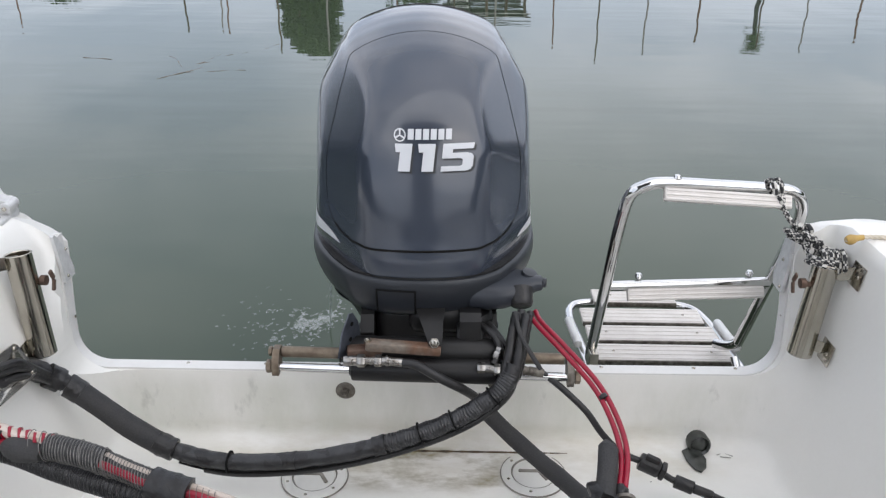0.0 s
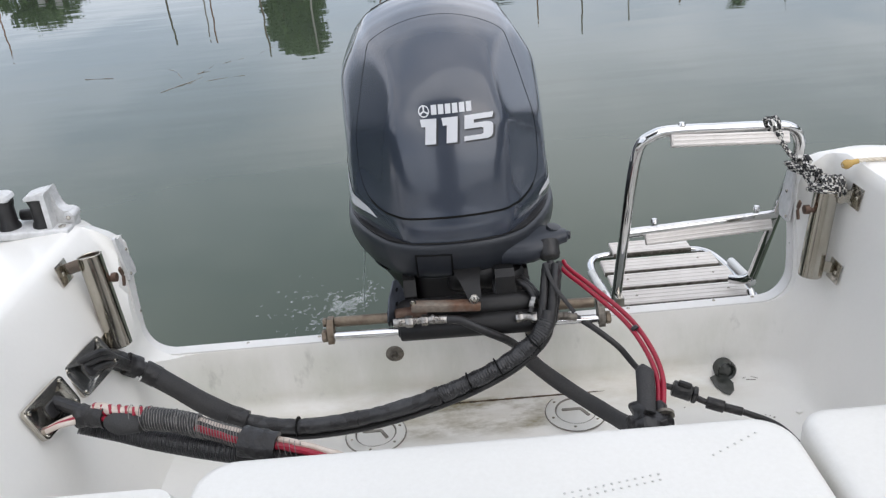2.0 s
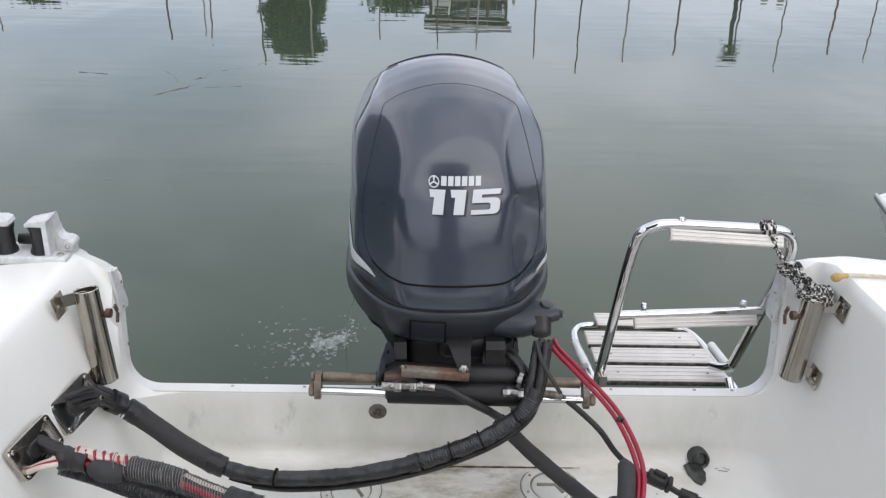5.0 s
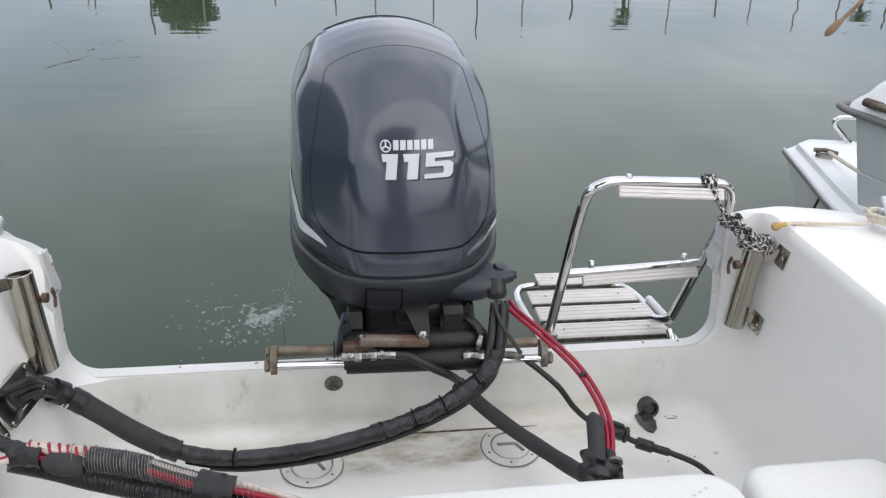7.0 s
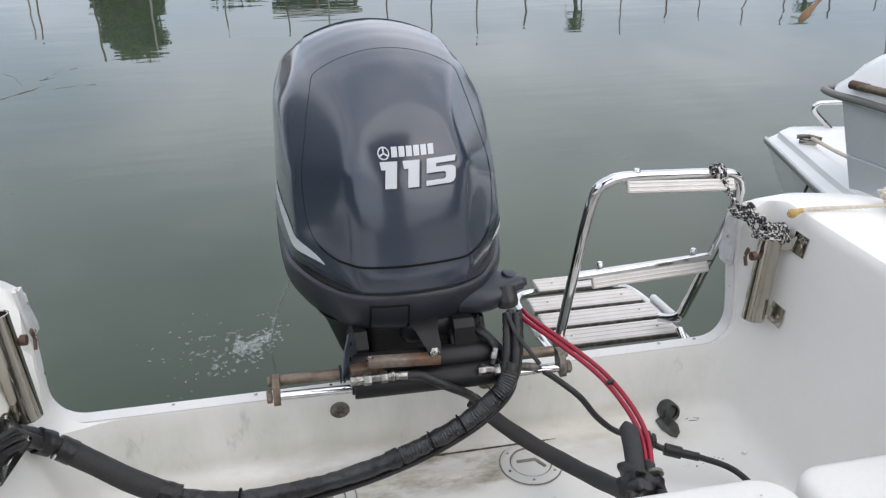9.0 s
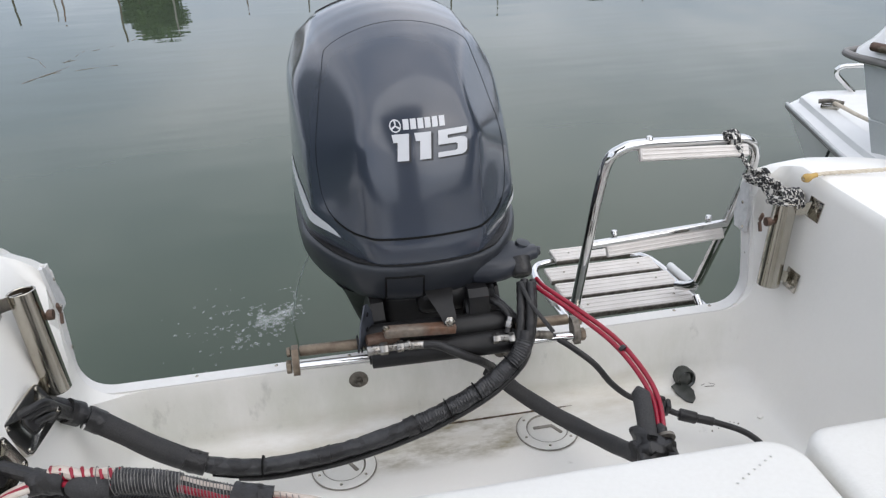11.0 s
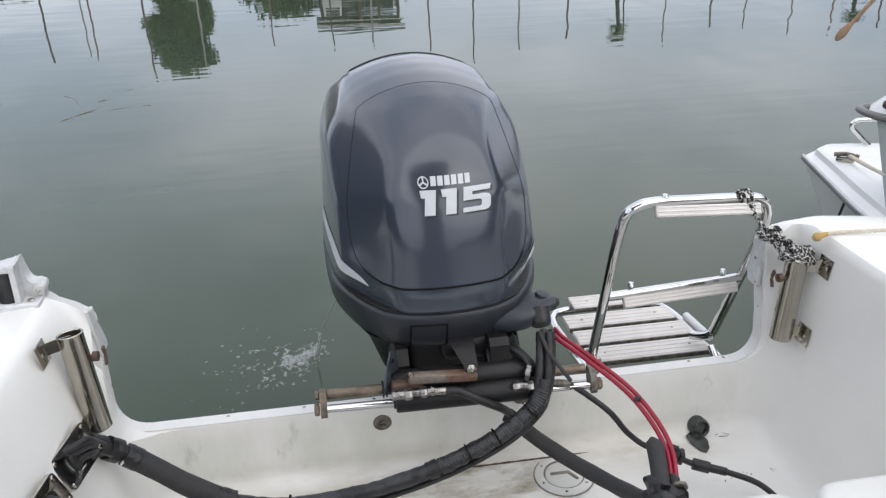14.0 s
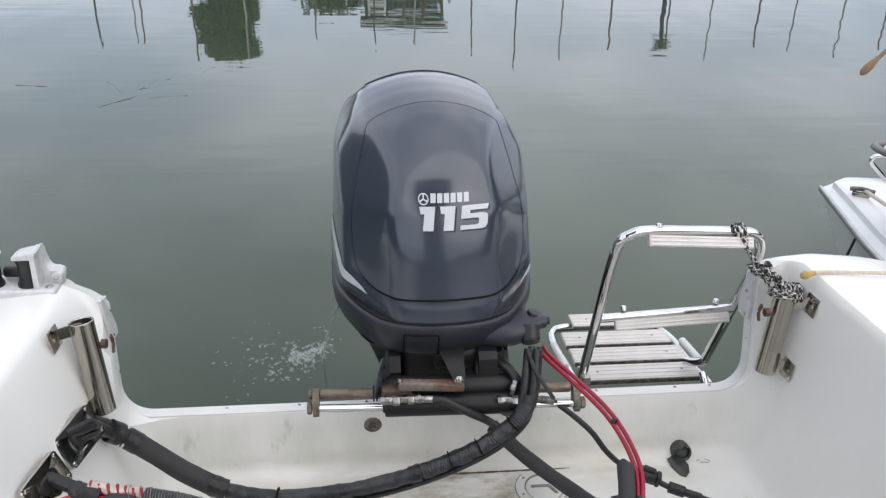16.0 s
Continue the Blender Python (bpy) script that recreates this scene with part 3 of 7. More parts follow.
def palm(d, dep, y, seed):
    r = random.Random(seed)
    x, h = spot(d, dep, y)
    t = thing("palm_tree", (x, y, 0.42), "slender palm with a small ragged head", "palm tree", "far bank palms")
    part("trunk", tube(smooth_line([(x, y, 0.3), (x + 0.05, y, 0.5 * h), (x + 0.1, y, h)], 0.2), 0.075, 9), STRIPE_K, t)
    bm = bmesh.new()
    for k in range(44):
        a, up = r.uniform(0, 6.3), r.uniform(-0.8, 1.1)
        L = r.uniform(0.22, 0.42)
        pts = [Vector((x + 0.1 + L * s * math.cos(a), y + L * s * math.sin(a), h + L * (up * s - 0.75 * s * s))) for s in (0, 0.25, 0.5, 0.75, 1)]
        for p, q in zip(pts, pts[1:]):
            side = Vector((-math.sin(a), math.cos(a), 0.0))
            for sgn in (-1, 1):
                for u in (0.2, 0.7):
                    c = p.lerp(q, u)
                    tip = c + sgn * side * 0.11 + (q - p) * 0.9 - Vector((0, 0, 0.05))
                    bm.faces.new([bm.verts.new(v) for v in (c, c + (q - p) * 0.4, tip)])
    part("crown", bm, LEAF, t, smooth=0)


palm(0.369, 0.186, 27.5, 1)
palm(0.70, 0.18, 27.5, 2)


def far_boat(x, y, length, seed, cabin=True, high=1.0):
    r = random.Random(seed)
    t = thing("moored_boat", (x, y, 0.0), "small white motorboat moored along the far quay", "boat", "far boats")
    loops = []
    for s, z in ((0.62, -0.1), (0.85, 0.05), (0.96, 0.35), (1.0, 0.60), (0.97, 0.64)):
        loop = []
        for k in range(28):
            a = 2 * math.pi * k / 28
            px = 0.5 * length * math.cos(a)
            taper = 1.0 if math.cos(a) < 0 else (1 - 0.75 * math.cos(a) ** 2.2)
            py = 0.95 * math.copysign(abs(math.sin(a)) ** 0.45, math.sin(a)) * taper * s
            loop.append((x + px * (0.9 + 0.1 * s), y + py, high * z + 0.16 * high * max(0, math.cos(a)) ** 2 * (z > 0.2)))
        loops.append(loop)
    part("hull", loft(loops), FARHULL, t)
    if cabin:
        part("cabin", box((0.36 * length, 1.2, 0.62 * high), pose(x - 0.04 * length, y, 0.92 * high), 0.10, 3), FARHULL, t)
        part("windscreen", box((0.30 * length, 1.23, 0.24 * high), pose(x - 0.04 * length, y, 1.0 * high), 0.03), FARGLASS, t)
    part("outboard_motor", box((0.3, 0.28, 0.45), pose(x - 0.53 * length, y, 0.65 * high), 0.08, 3), BLACK, t)


for x, y, L, s, c, hi in ((-13.6, 23.3, 3.6, 1, True, 0.62), (-2.8, 23.6, 2.0, 2, False, 0.22), (-0.6, 23.5, 1.6, 3, False, 0.24), (3.0, 23.3, 2.6, 4, True, 0.46), (5.7, 23.3, 2.2, 5, True, 0.34), (8.6, 22.9, 2.6, 6, False, 0.26),
                          (15.5, 22.4, 5.0, 7, True, 0.6), (20.6, 22.4, 4.4, 8, True, 0.6), (-18.6, 23.3, 4.6, 9, True, 0.5), (-24.0, 23.1, 5.0, 10, True, 0.6)):
    far_boat(x, y, L, s, c, hi)

hut = thing("boat_shed", (0.6, 28.5, 0.42), "small dark open-fronted boat shed on the quay", "shed")
hx, hh = spot(0.02, 0.150, 28.5)
for i in range(13):
    part("board", box((0.196, 0.04, hh - 0.62), pose(hx - 0.60 + 0.2 * i, 29.5 + 0.012 * (i % 2), 0.42 + 0.5 * (hh - 0.62)), 0.008, 1), WALLGREY, hut)
for sx in (-0.68, 1.88):
    part("side_wall", box((0.05, 2.1, hh - 0.9), pose(hx + sx, 28.45, 0.42 + 0.5 * (hh - 0.9)), 0.01), WALLGREY, hut)
for sx in (-0.66, 0.02, 0.62, 1.25, 1.86):
    part("post", box((0.09, 0.09, hh - 0.55), pose(hx + sx, 27.36, 0.42 + 0.5 * (hh - 0.55)), 0.01, 1), BARK if sx > 0.5 else STRIPE_K, hut)
part("roof", box((2.95, 2.2, 0.10), pose(hx + 0.6, 28.56, hh - 0.02, -3), 0.02), STRIPE_K, hut)
part("fascia", box((2.95, 0.04, 0.11), pose(hx + 0.6, 27.29, hh - 0.10), 0.01), FARHULL, hut, "pale fascia board under the eaves")
part("rail", box((2.5, 0.05, 0.10), pose(hx + 0.6, 27.30, 0.42 + 0.52 * hh), 0.01), POSTGREY, hut)
part("shelf", box((1.2, 0.5, 0.06), pose(hx + 1.2, 28.0, 0.42 + 0.36 * hh), 0.01), POSTGREY, hut)
win = part("window", box((0.60, 0.06, 0.56), pose(hx - 0.30, 27.29, hh - 0.74), 0.01), FARHULL, hut)
part("pane", box((0.46, 0.03, 0.20), pose(hx - 0.30, 27.26, hh - 0.64), 0.004), FARGLASS, win)
for d, dep in ((0.405, 0.118), (0.425, 0.120), (-0.475, 0.1135), (-0.454, 0.1165), (-0.154, 0.1135), (-0.133, 0.1133)):
    x, h = spot(d, dep, 26.5)
    solo("quay_post", rod((x, 26.5, 0.35), (x, 26.5, h), 0.11, 12, 0.02), POSTGREY, (x, 26.5, 0.35), "grey concrete post on the far quay", "post", "quay posts")
for d, dep in ((-0.10, 0.098), (-0.075, 0.105), (0.055, 0.115), (0.080, 0.122), (0.098, 0.128), (0.118, 0.104), (0.165, 0.11), (0.225, 0.10), (0.268, 0.103), (0.29, 0.098)):
    x, h = spot(d, dep, 24.3)
    solo("jetty_pile", rod((x, 24.3, -1.0), (x, 24.3, h), 0.045, 10, 0.01), POSTGREY if dep > 0.104 else BARK, (x, 24.3, -1.0), "thin pale jetty pile by the quay", "pile", "jetty piles")
for d0, d1, h0, h1 in ((0.05, 0.16, 0.62, 0.78), (0.17, 0.30, 0.72, 0.84), (-0.12, -0.03, 0.52, 0.62)):
    b = join(box(((d1 - d0) * 25.4, 0.9, h1 - h0), pose(CX + 0.5 * (d0 + d1) * 25.4, 25.4, 0.5 * (h0 + h1)), 0.02), *[rod((CX + q * 25.4, 25.4, 0.2), (CX + q * 25.4, 25.4, h0), 0.06, 8) for q in (d0 + 0.01, d1 - 0.01)])
    solo("dinghy_rack", b, POSTGREY, (CX + 0.5 * (d0 + d1) * 25.4, 25.4, 0.2), "low pale rack standing on the far quay", "rack", "quay racks")

CRATE_G = surface("grey_green_crate", (0.16, 0.18, 0.15), 0.7, dark=(0.07, 0.08, 0.065), scale=4, amount=0.8, objvar=0.4)
rq = random.Random(31)
for k in range(20):
    d = 0.045 + 0.27 * (k + rq.uniform(-0.3, 0.3)) / 20
    w, h, y = rq.uniform(0.3, 0.9), rq.uniform(0.18, 0.62), 24.75 + rq.uniform(0, 0.5)
    z0 = 0.40 if CX + d * y + 0.5 * w < 6.1 else 0.68
    crate = thing("quay_crate", (CX + d * y, y, z0), "worn crate standing on the far quay", "crate", "quay crates")
    mat_ = (FARHULL, BARK, CRATE_G, WALLGREY, FARHULL)[k % 5]
    part("body", box((w, 0.5, h), pose(CX + d * y, y, z0 + 0.5 * h, 0, 0, rq.uniform(-8, 8)), 0.03), mat_, crate)
    part("lid", box((w + 0.04, 0.54, 0.05), pose(CX + d * y, y, z0 + h + 0.022), 0.012), (WALLGREY, FARHULL)[k % 2], crate)


def shrub(d, w, h, seed):
    x = CX + d * 26.0
    r = random.Random(seed)
    t = thing("shrub", (x, 26.0, 0.40), "low dark green shrub on the far quay", "shrub", "quay shrubs")
    part("stem", join(*[rod((x, 26.0, 0.35), (x + r.uniform(-0.3, 0.3) * w, 26.0 + r.uniform(-0.2, 0.2), 0.4 + 0.7 * h), 0.02, 6) for _ in range(5)]), BARK, t)
    bm = bmesh.new()
    blobs = [((x + r.uniform(-0.4, 0.4) * w, 26.0 + r.uniform(-0.3, 0.3), 0.40 + r.uniform(0.2, 0.75) * h), (0.22 * w, 0.3, 0.26 * h)) for _ in range(9)]
    leaf_cloud(bm, blobs, 900, 0.09, seed)
    part("crown", bm, LEAF, t, smooth=0)


for k, (d, w, h) in enumerate(((-0.115, 1.5, 0.75), (-0.06, 1.7, 0.9), (-0.015, 1.1, 1.1), (0.075, 1.6, 0.85), (0.125, 1.4, 0.95), (0.17, 1.5, 0.7), (0.235, 1.3, 0.5), (-0.30, 1.6, 0.35), (0.30, 1.2, 0.45))):
    shrub(d, w, h, 60 + k)

# an unseen belt of dark trees added around the basin to darken side reflections
bm = bmesh.new()
rb = random.Random(21)
prev = None
for i in range(141):
    a = radians(50 + 260 * i / 140)
    rad = 19.0 + rb.uniform(-0.8, 0.8)
    x, y = rad * math.sin(a), -rad * -math.cos(a)
    side = min(1.0, max(0.0, (abs(math.sin(a)) - 0.50) / 0.42))
    top = 1.5 + 5.8 * side * side * (3 - 2 * side) + (0.2 + 0.5 * side) * math.sin(i * 0.16) + 0.3 * math.sin(i * 0.45 + 1) + rb.uniform(-0.1, 0.1)
    col = [bm.verts.new((x * (1 + 0.02 * rb.uniform(-1, 1)), y * (1 + 0.02 * rb.uniform(-1, 1)), -0.2 + top * k / 7)) for k in range(8)]
    back = bm.verts.new((x * 1.25, y * 1.25, -0.2))
    if prev:
        for k in range(7):
            bm.faces.new((prev[0][k], col[k], col[k + 1], prev[0][k + 1]))
        bm.faces.new((prev[0][7], col[7], back, prev[1]))
    prev = (col, back)
HEDGE = surface("far_foliage", (0.055, 0.075, 0.042), 0.8, dark=(0.03, 0.042, 0.024), scale=1.2, amount=0.9, grain=0.6, grain_scale=6, bump=0.12, bump_scale=2.5)
solo("backdrop_trees", bm, HEDGE, (0, 0, -0.2), "unseen dark belt of trees closing the basin, added for reflections", "backdrop", kind="structure", smooth=60)

# ---- our boat: hull ----
boat = thing("motorboat", (0, 1.0, 0.0), "white glassfibre motorboat with an open cockpit", "boat")


def liner(xl, xr, ya, r, z, tilt=0.0, yf=-2.2):
    return [(px, py, z + tilt * px) for px, py in rounded(xl, xr, yf, ya, r, 12, 14)]


K = 0.021
hull_loops = [
    liner(-0.60, 0.60, 1.400, 0.05, 0.221), liner(-0.655, 0.655, 1.447, 0.06, 0.222), liner(-0.690, 0.690, 1.490, 0.07, 0.224), liner(-0.712, 0.708, 1.513, 0.080, 0.231),
    liner(-0.722, 0.722, 1.531, 0.08, 0.246), liner(-0.730, 0.732, 1.541, 0.085, 0.268), liner(-0.738, 0.744, 1.546, 0.095, 0.31),
    liner(-0.758, 0.762, 1.553, 0.105, 0.41), liner(-0.790, 0.777, 1.575, 0.100, 0.55), liner(-0.838, 0.792, 1.600, 0.022, 0.665, 0.5 * K),
    liner(-0.851, 0.797, 1.607, 0.022, 0.704, K), liner(-0.857, 0.801, 1.611, 0.022, 0.719, K), liner(-0.866, 0.809, 1.617, 0.024, 0.729, K),
    liner(-0.880, 0.823, 1.626, 0.065, 0.733, K)]
hull_loops += [
    liner(-1.16, 1.12, 1.652, 0.20, 0.712, 0.5 * K), liner(-1.185, 1.145, 1.668, 0.21, 0.700, 0.5 * K), liner(-1.195, 1.155, 1.672, 0.215, 0.68, 0.5 * K),
    liner(-1.185, 1.145, 1.632, 0.21, 0.58), liner(-1.165, 1.125, 1.578, 0.20, 0.40), liner(-1.10, 1.06, 1.52, 0.20, 0.10), liner(-0.95, 0.92, 1.48, 0.2, -0.15)]
# towards the stern the port side's inner face leans outwards and its deck stands a little higher
closing = {8: (-0.004, 0.0), 9: (0.014, 0.004), 10: (0.004, 0.008), 11: (-0.002, 0.011), 12: (-0.006, 0.013), 13: (-0.008, 0.014), 14: (0.0, 0.010), 15: (0.0, 0.006)}
for row, (dx, dz) in closing.items():
    for k, (px, py, pz) in enumerate(hull_loops[row]):
        if px < -0.5:
            t = min(1.0, max(0.0, (py - 1.10) / 0.40))
            hull_loops[row][k] = (px + dx * t * t * (3 - 2 * t), py, pz + dz)
hull_bm = loft(hull_loops)
bmesh.ops.recalc_face_normals(hull_bm, faces=hull_bm.faces)


def arc2(cx, cz, r, a0, a1, n=8):
    return [(cx + r * math.cos(radians(a0 + (a1 - a0) * i / n)), cz + r * math.sin(radians(a0 + (a1 - a0) * i / n))) for i in range(n + 1)]


# the outline of the cut-out in the stern, from its port top to its starboard top
CUT = [(-0.905, 0.80), (-0.877, 0.727), (-0.844, 0.710), (-0.818, 0.692), (-0.806, 0.676)] + [(-0.800, 0.62), (-0.795, 0.55)] + arc2(-0.717, 0.468, 0.0745, 184, 268, 9) \
    + [(-0.4, 0.3935), (0.0, 0.396), (0.4, 0.399)] + arc2(0.650, 0.474, 0.0735, -90, -6, 9) + [(0.7255, 0.60), (0.728, 0.668), (0.737, 0.690), (0.757, 0.717), (0.787, 0.736), (0.85, 0.744), (0.93, 0.748), (0.96, 0.80)]
cut_loops = []
for yy in (1.545, 1.70, 2.2):
    fall = 0.025 - 0.48 * (min(yy, 1.70) - 1.545)  # the port rim drops away aft
    ease = 0.012 - 0.25 * (min(yy, 1.70) - 1.545)  # and so does the starboard one, less
    cut_loops.append([(x, yy, z + (fall * min(1.0, max(0.0, (z - 0.55) / 0.13)) if x < 0 and z < 0.9 else ease * min(1.0, max(0.0, (z - 0.69) / 0.03)) if z < 0.9 else 0.0)) for x, z in [(-0.905, 1.0), *CUT, (0.96, 1.0)]])
cut_bm = loft(cut_loops)
bmesh.ops.recalc_face_normals(cut_bm, faces=cut_bm.faces)


# the scoop inside it, through the rounded stern corners of the cockpit
SCOOP_TOP = [(-0.905, 1.0), (-0.905, 0.80), (-0.876, 0.731), (-0.843, 0.715), (-0.816, 0.697), (-0.803, 0.680), (-0.790, 0.63), (-0.781, 0.55)]
SCOOP = arc2(-0.695, 0.476, 0.080, 172, 270, 10) + [(0.0, 0.3965), (0.4, 0.3995)] + arc2(0.650, 0.476, 0.075, -90, -8, 9) + [(0.728, 0.60), (0.732, 0.668), (0.732, 1.0)]
scoop_bm = loft([[(x + (0.010 if lift else 0.0), yy, z + lift) for x, z in SCOOP_TOP] + [(x, yy, z) for x, z in SCOOP] for yy, lift in ((1.36, 0.09), (1.549, 0.0))])
bmesh.ops.recalc_face_normals(scoop_bm, faces=scoop_bm.faces)


def boolean_cut(bm, cutter):
    a, b = bpy.data.meshes.new("a"), bpy.data.meshes.new("b")
    bm.to_mesh(a), cutter.to_mesh(b)
    bm.free(), cutter.free()
    oa, ob = new("cut_a", a), new("cut_b", b)
    md = oa.modifiers.new("cut", "BOOLEAN")
    md.operation, md.object, md.solver = "DIFFERENCE", ob, "EXACT"
    me = bpy.data.meshes.new_from_object(oa.evaluated_get(bpy.context.evaluated_depsgraph_get()))
    out = bmesh.new()
    out.from_mesh(me)
    for o in (oa, ob):
        bpy.data.objects.remove(o)
    for d in (a, b, me):
        bpy.data.meshes.remove(d)
    return out


hull = part("hull", boolean_cut(boolean_cut(hull_bm, cut_bm), scoop_bm), GEL_HULL, boat, "white gelcoat hull and cockpit liner, stained in the corners", smooth=32)
wn_ = hull.modifiers.new("even_normals", "WEIGHTED_NORMAL")
wn_.keep_sharp = True

# aluminium edging round the cut-out
line = [Vector((x, 0, z)) for x, z in CUT[4:-6]]
edge_loops = []
for i, p in enumerate(line):
    d = (line[min(i + 1, len(line) - 1)] - line[max(i - 1, 0)]).normalized()
    nrm = Vector((d.z, 0, -d.x))
    if nrm.dot(Vector((0, 0, 0.75)) - p) < 0:
        nrm = -nrm
    y0 = 1.556 + max(0.0, p.z - 0.41) * 0.20
    pts = [(p - nrm * 0.012, y0 - 0.003), (p + nrm * 0.004, y0 - 0.003), (p + nrm * 0.004, y0 + 0.028), (p - nrm * 0.02, y0 + 0.028), (p - nrm * 0.02, y0 + 0.025),
           (p + nrm * 0.0015, y0 + 0.025), (p + nrm * 0.0015, y0), (p - nrm * 0.012, y0)]
    edge_loops.append([(q.x, yy, q.z) for q, yy in pts])
trim = part("edging", loft(edge_loops), EDGE, boat, "pale painted aluminium edging with small screws")
bead = []
for i, p in enumerate(line):
    d = (line[min(i + 1, len(line) - 1)] - line[max(i - 1, 0)]).normalized()
    nrm = Vector((d.z, 0, -d.x))
    if nrm.dot(Vector((0, 0, 0.75)) - p) < 0:
        nrm = -nrm
    q = p - nrm * 0.0125
    bead.append(Vector((q.x, 1.5545 + max(0.0, p.z - 0.41) * 0.20, q.z)))
part("sealant", tube(bead, 0.0016, 6), SEALANT, trim, "grey bead of sealant along the edging")
for x, z in ((-0.55, 0.397), (-0.38, 0.398), (0.35, 0.403), (0.55, 0.4045), (0.64, 0.405), (-0.22, 0.399)):
    part("screw", bolt((x, 1.575, z), (0, 0, 1), 0.004, 0.002), STEEL, trim)
for x, z in ((-0.786, 0.50), (0.722, 0.53)):
    part("screw", bolt((x, 1.592, z), (1 if x < 0 else -1, 0, 0.1), 0.004, 0.002), STEEL, trim)


def deck_plate(x, y):
    p = thing("deck_plate", (x, y, 0.222), "round cream screw-in inspection plate in the cockpit floor", "deck plate", "inspection plates")
    m = pose(x, y, 0.2225)
    part("rim", lathe([(0.046, 0.0), (0.047, 0.004), (0.050, 0.0045), (0.064, 0.0042), (0.068, 0.0015), (0.069, 0.0)], m, 40), GEL_SEAT, p)
    lid = part("lid", lathe([(0.0, 0.003), (0.041, 0.003), (0.0435, 0.002), (0.0445, 0.0)], m, 40), GEL_SEAT, p)
    part("grip", box((0.046, 0.008, 0.004), m @ pose(-0.008, 0.006, 0.004, 0, 0, 0), 0.002), PLATE_DIRT, lid)
    part("grip", box((0.030, 0.008, 0.004), m @ pose(0.020, -0.008, 0.004, 0, 0, -60), 0.002), PLATE_DIRT, lid)
    for a, b in ((0.0450, 0.0475), (0.0675, 0.0705)):
        part("seam", lathe([(a, 0.0), (a + 0.0004, 0.0036 if a < 0.05 else 0.0016), (b - 0.0004, 0.0050 if a < 0.05 else 0.0016), (b, 0.0)], m, 40), PLATE_DIRT, p, "dirt in the ring joint")
    for k in range(6):
        a = radians(60 * k + 20)
        part("screw", bolt((x + 0.057 * math.cos(a), y + 0.057 * math.sin(a), 0.2265), (0, 0, 1), 0.0035, 0.0015), STEEL, p)


deck_plate(-0.258, 1.418)
deck_plate(0.201, 1.438)

# scupper pipe and plugs in the transom
sc = thing("scupper", (0.568, 1.54, 0.20), "black scupper pipe stub in the stern corner", "scupper")
part("pipe", lathe([(0.017, 0.0), (0.017, 0.050), (0.021, 0.055), (0.025, 0.049), (0.0255, 0.0)], turn_to((0.568, 1.558, 0.236), (0.0, -1, 0.25)), 24), SCUPPER, sc)
part("cap", lathe([(0.0, 0.050), (0.010, 0.050), (0.017, 0.046), (0.019, 0.040)], turn_to((0.568, 1.558, 0.236), (0.0, -1, 0.25)), 24), SCUPPER, sc)
# a thin dark patch laid on the floor below the pipe
tongue = [(0.530, 1.508), (0.546, 1.516), (0.570, 1.508), (0.579, 1.487), (0.573, 1.464), (0.558, 1.449), (0.546, 1.458), (0.535, 1.484)]
part("dark_patch", loft([[(0.556 + k * (x - 0.556), 1.483 + k * (y - 1.483), 0.2235 + lift + 0.28 * max(0.0, y - 1.475)) for x, y in tongue] for k, lift in ((0.97, 0.0), (1.0, 0.0012), (0.97, 0.0035), (0.7, 0.0045))]), SCUPPER, sc, "dark tongue-shaped patch on the floor below the pipe")
chip = thing("paint_chip", (0.682, 1.369, 0.2225), "small white flake of paint lying on the cockpit floor", "flake")
part("flake", crumple(box((0.013, 0.009, 0.006), pose(0.682, 1.369, 0.2262, 0, 0, 30), 0.002), 0.0012, 0.006), GEL, chip)
for x, y, turn, size in ((0.625, 1.362, 20, 0.005), (0.557, 1.352, 70, 0.005), (0.618, 1.368, 50, 0.003), (0.610, 1.372, 0, 0.003), (0.575, 1.358, 10, 0.003), (0.445, 1.42, 40, 0.004)):
    part("grit", crumple(box((size, 0.6 * size, 0.0010), pose(x, y, 0.2230, 0, 0, turn), 0.0003, 1), 0.0006, 0.004), PLATE_DIRT, boat)
for x0, y0, x1, y1 in ((0.606, 1.503, 0.622, 1.509), (0.622, 1.509, 0.640, 1.500), (0.612, 1.497, 0.634, 1.495)):
    part("scuff", rod((x0, y0, 0.2285), (x1, y1, 0.2280), 0.0009, 6), PLATE_DIRT, boat, "thin brown scuff on the floor")
for x, z in ((-0.205, 0.349), (0.125, 0.378)):
    pl = thing("transom_plug", (x, 1.55, z - 0.02), "tarnished steel through-bolt with a washer on the transom", "bolt", "transom bolts")
    part("washer", lathe([(0.0, 0.0), (0.021, 0.0), (0.0215, 0.003), (0.019, 0.0045), (0.0, 0.0045)], turn_to((x, 1.551, z), (0, -1, 0)), 28), TARN, pl)
    part("nut", hexnut((x, 1.547, z), (0, -1, 0), 0.009, 0.010), TARN, pl)
    part("stud", rod((x, 1.548, z), (x, 1.528, z - 0.001), 0.0045, 10), TARN, pl)

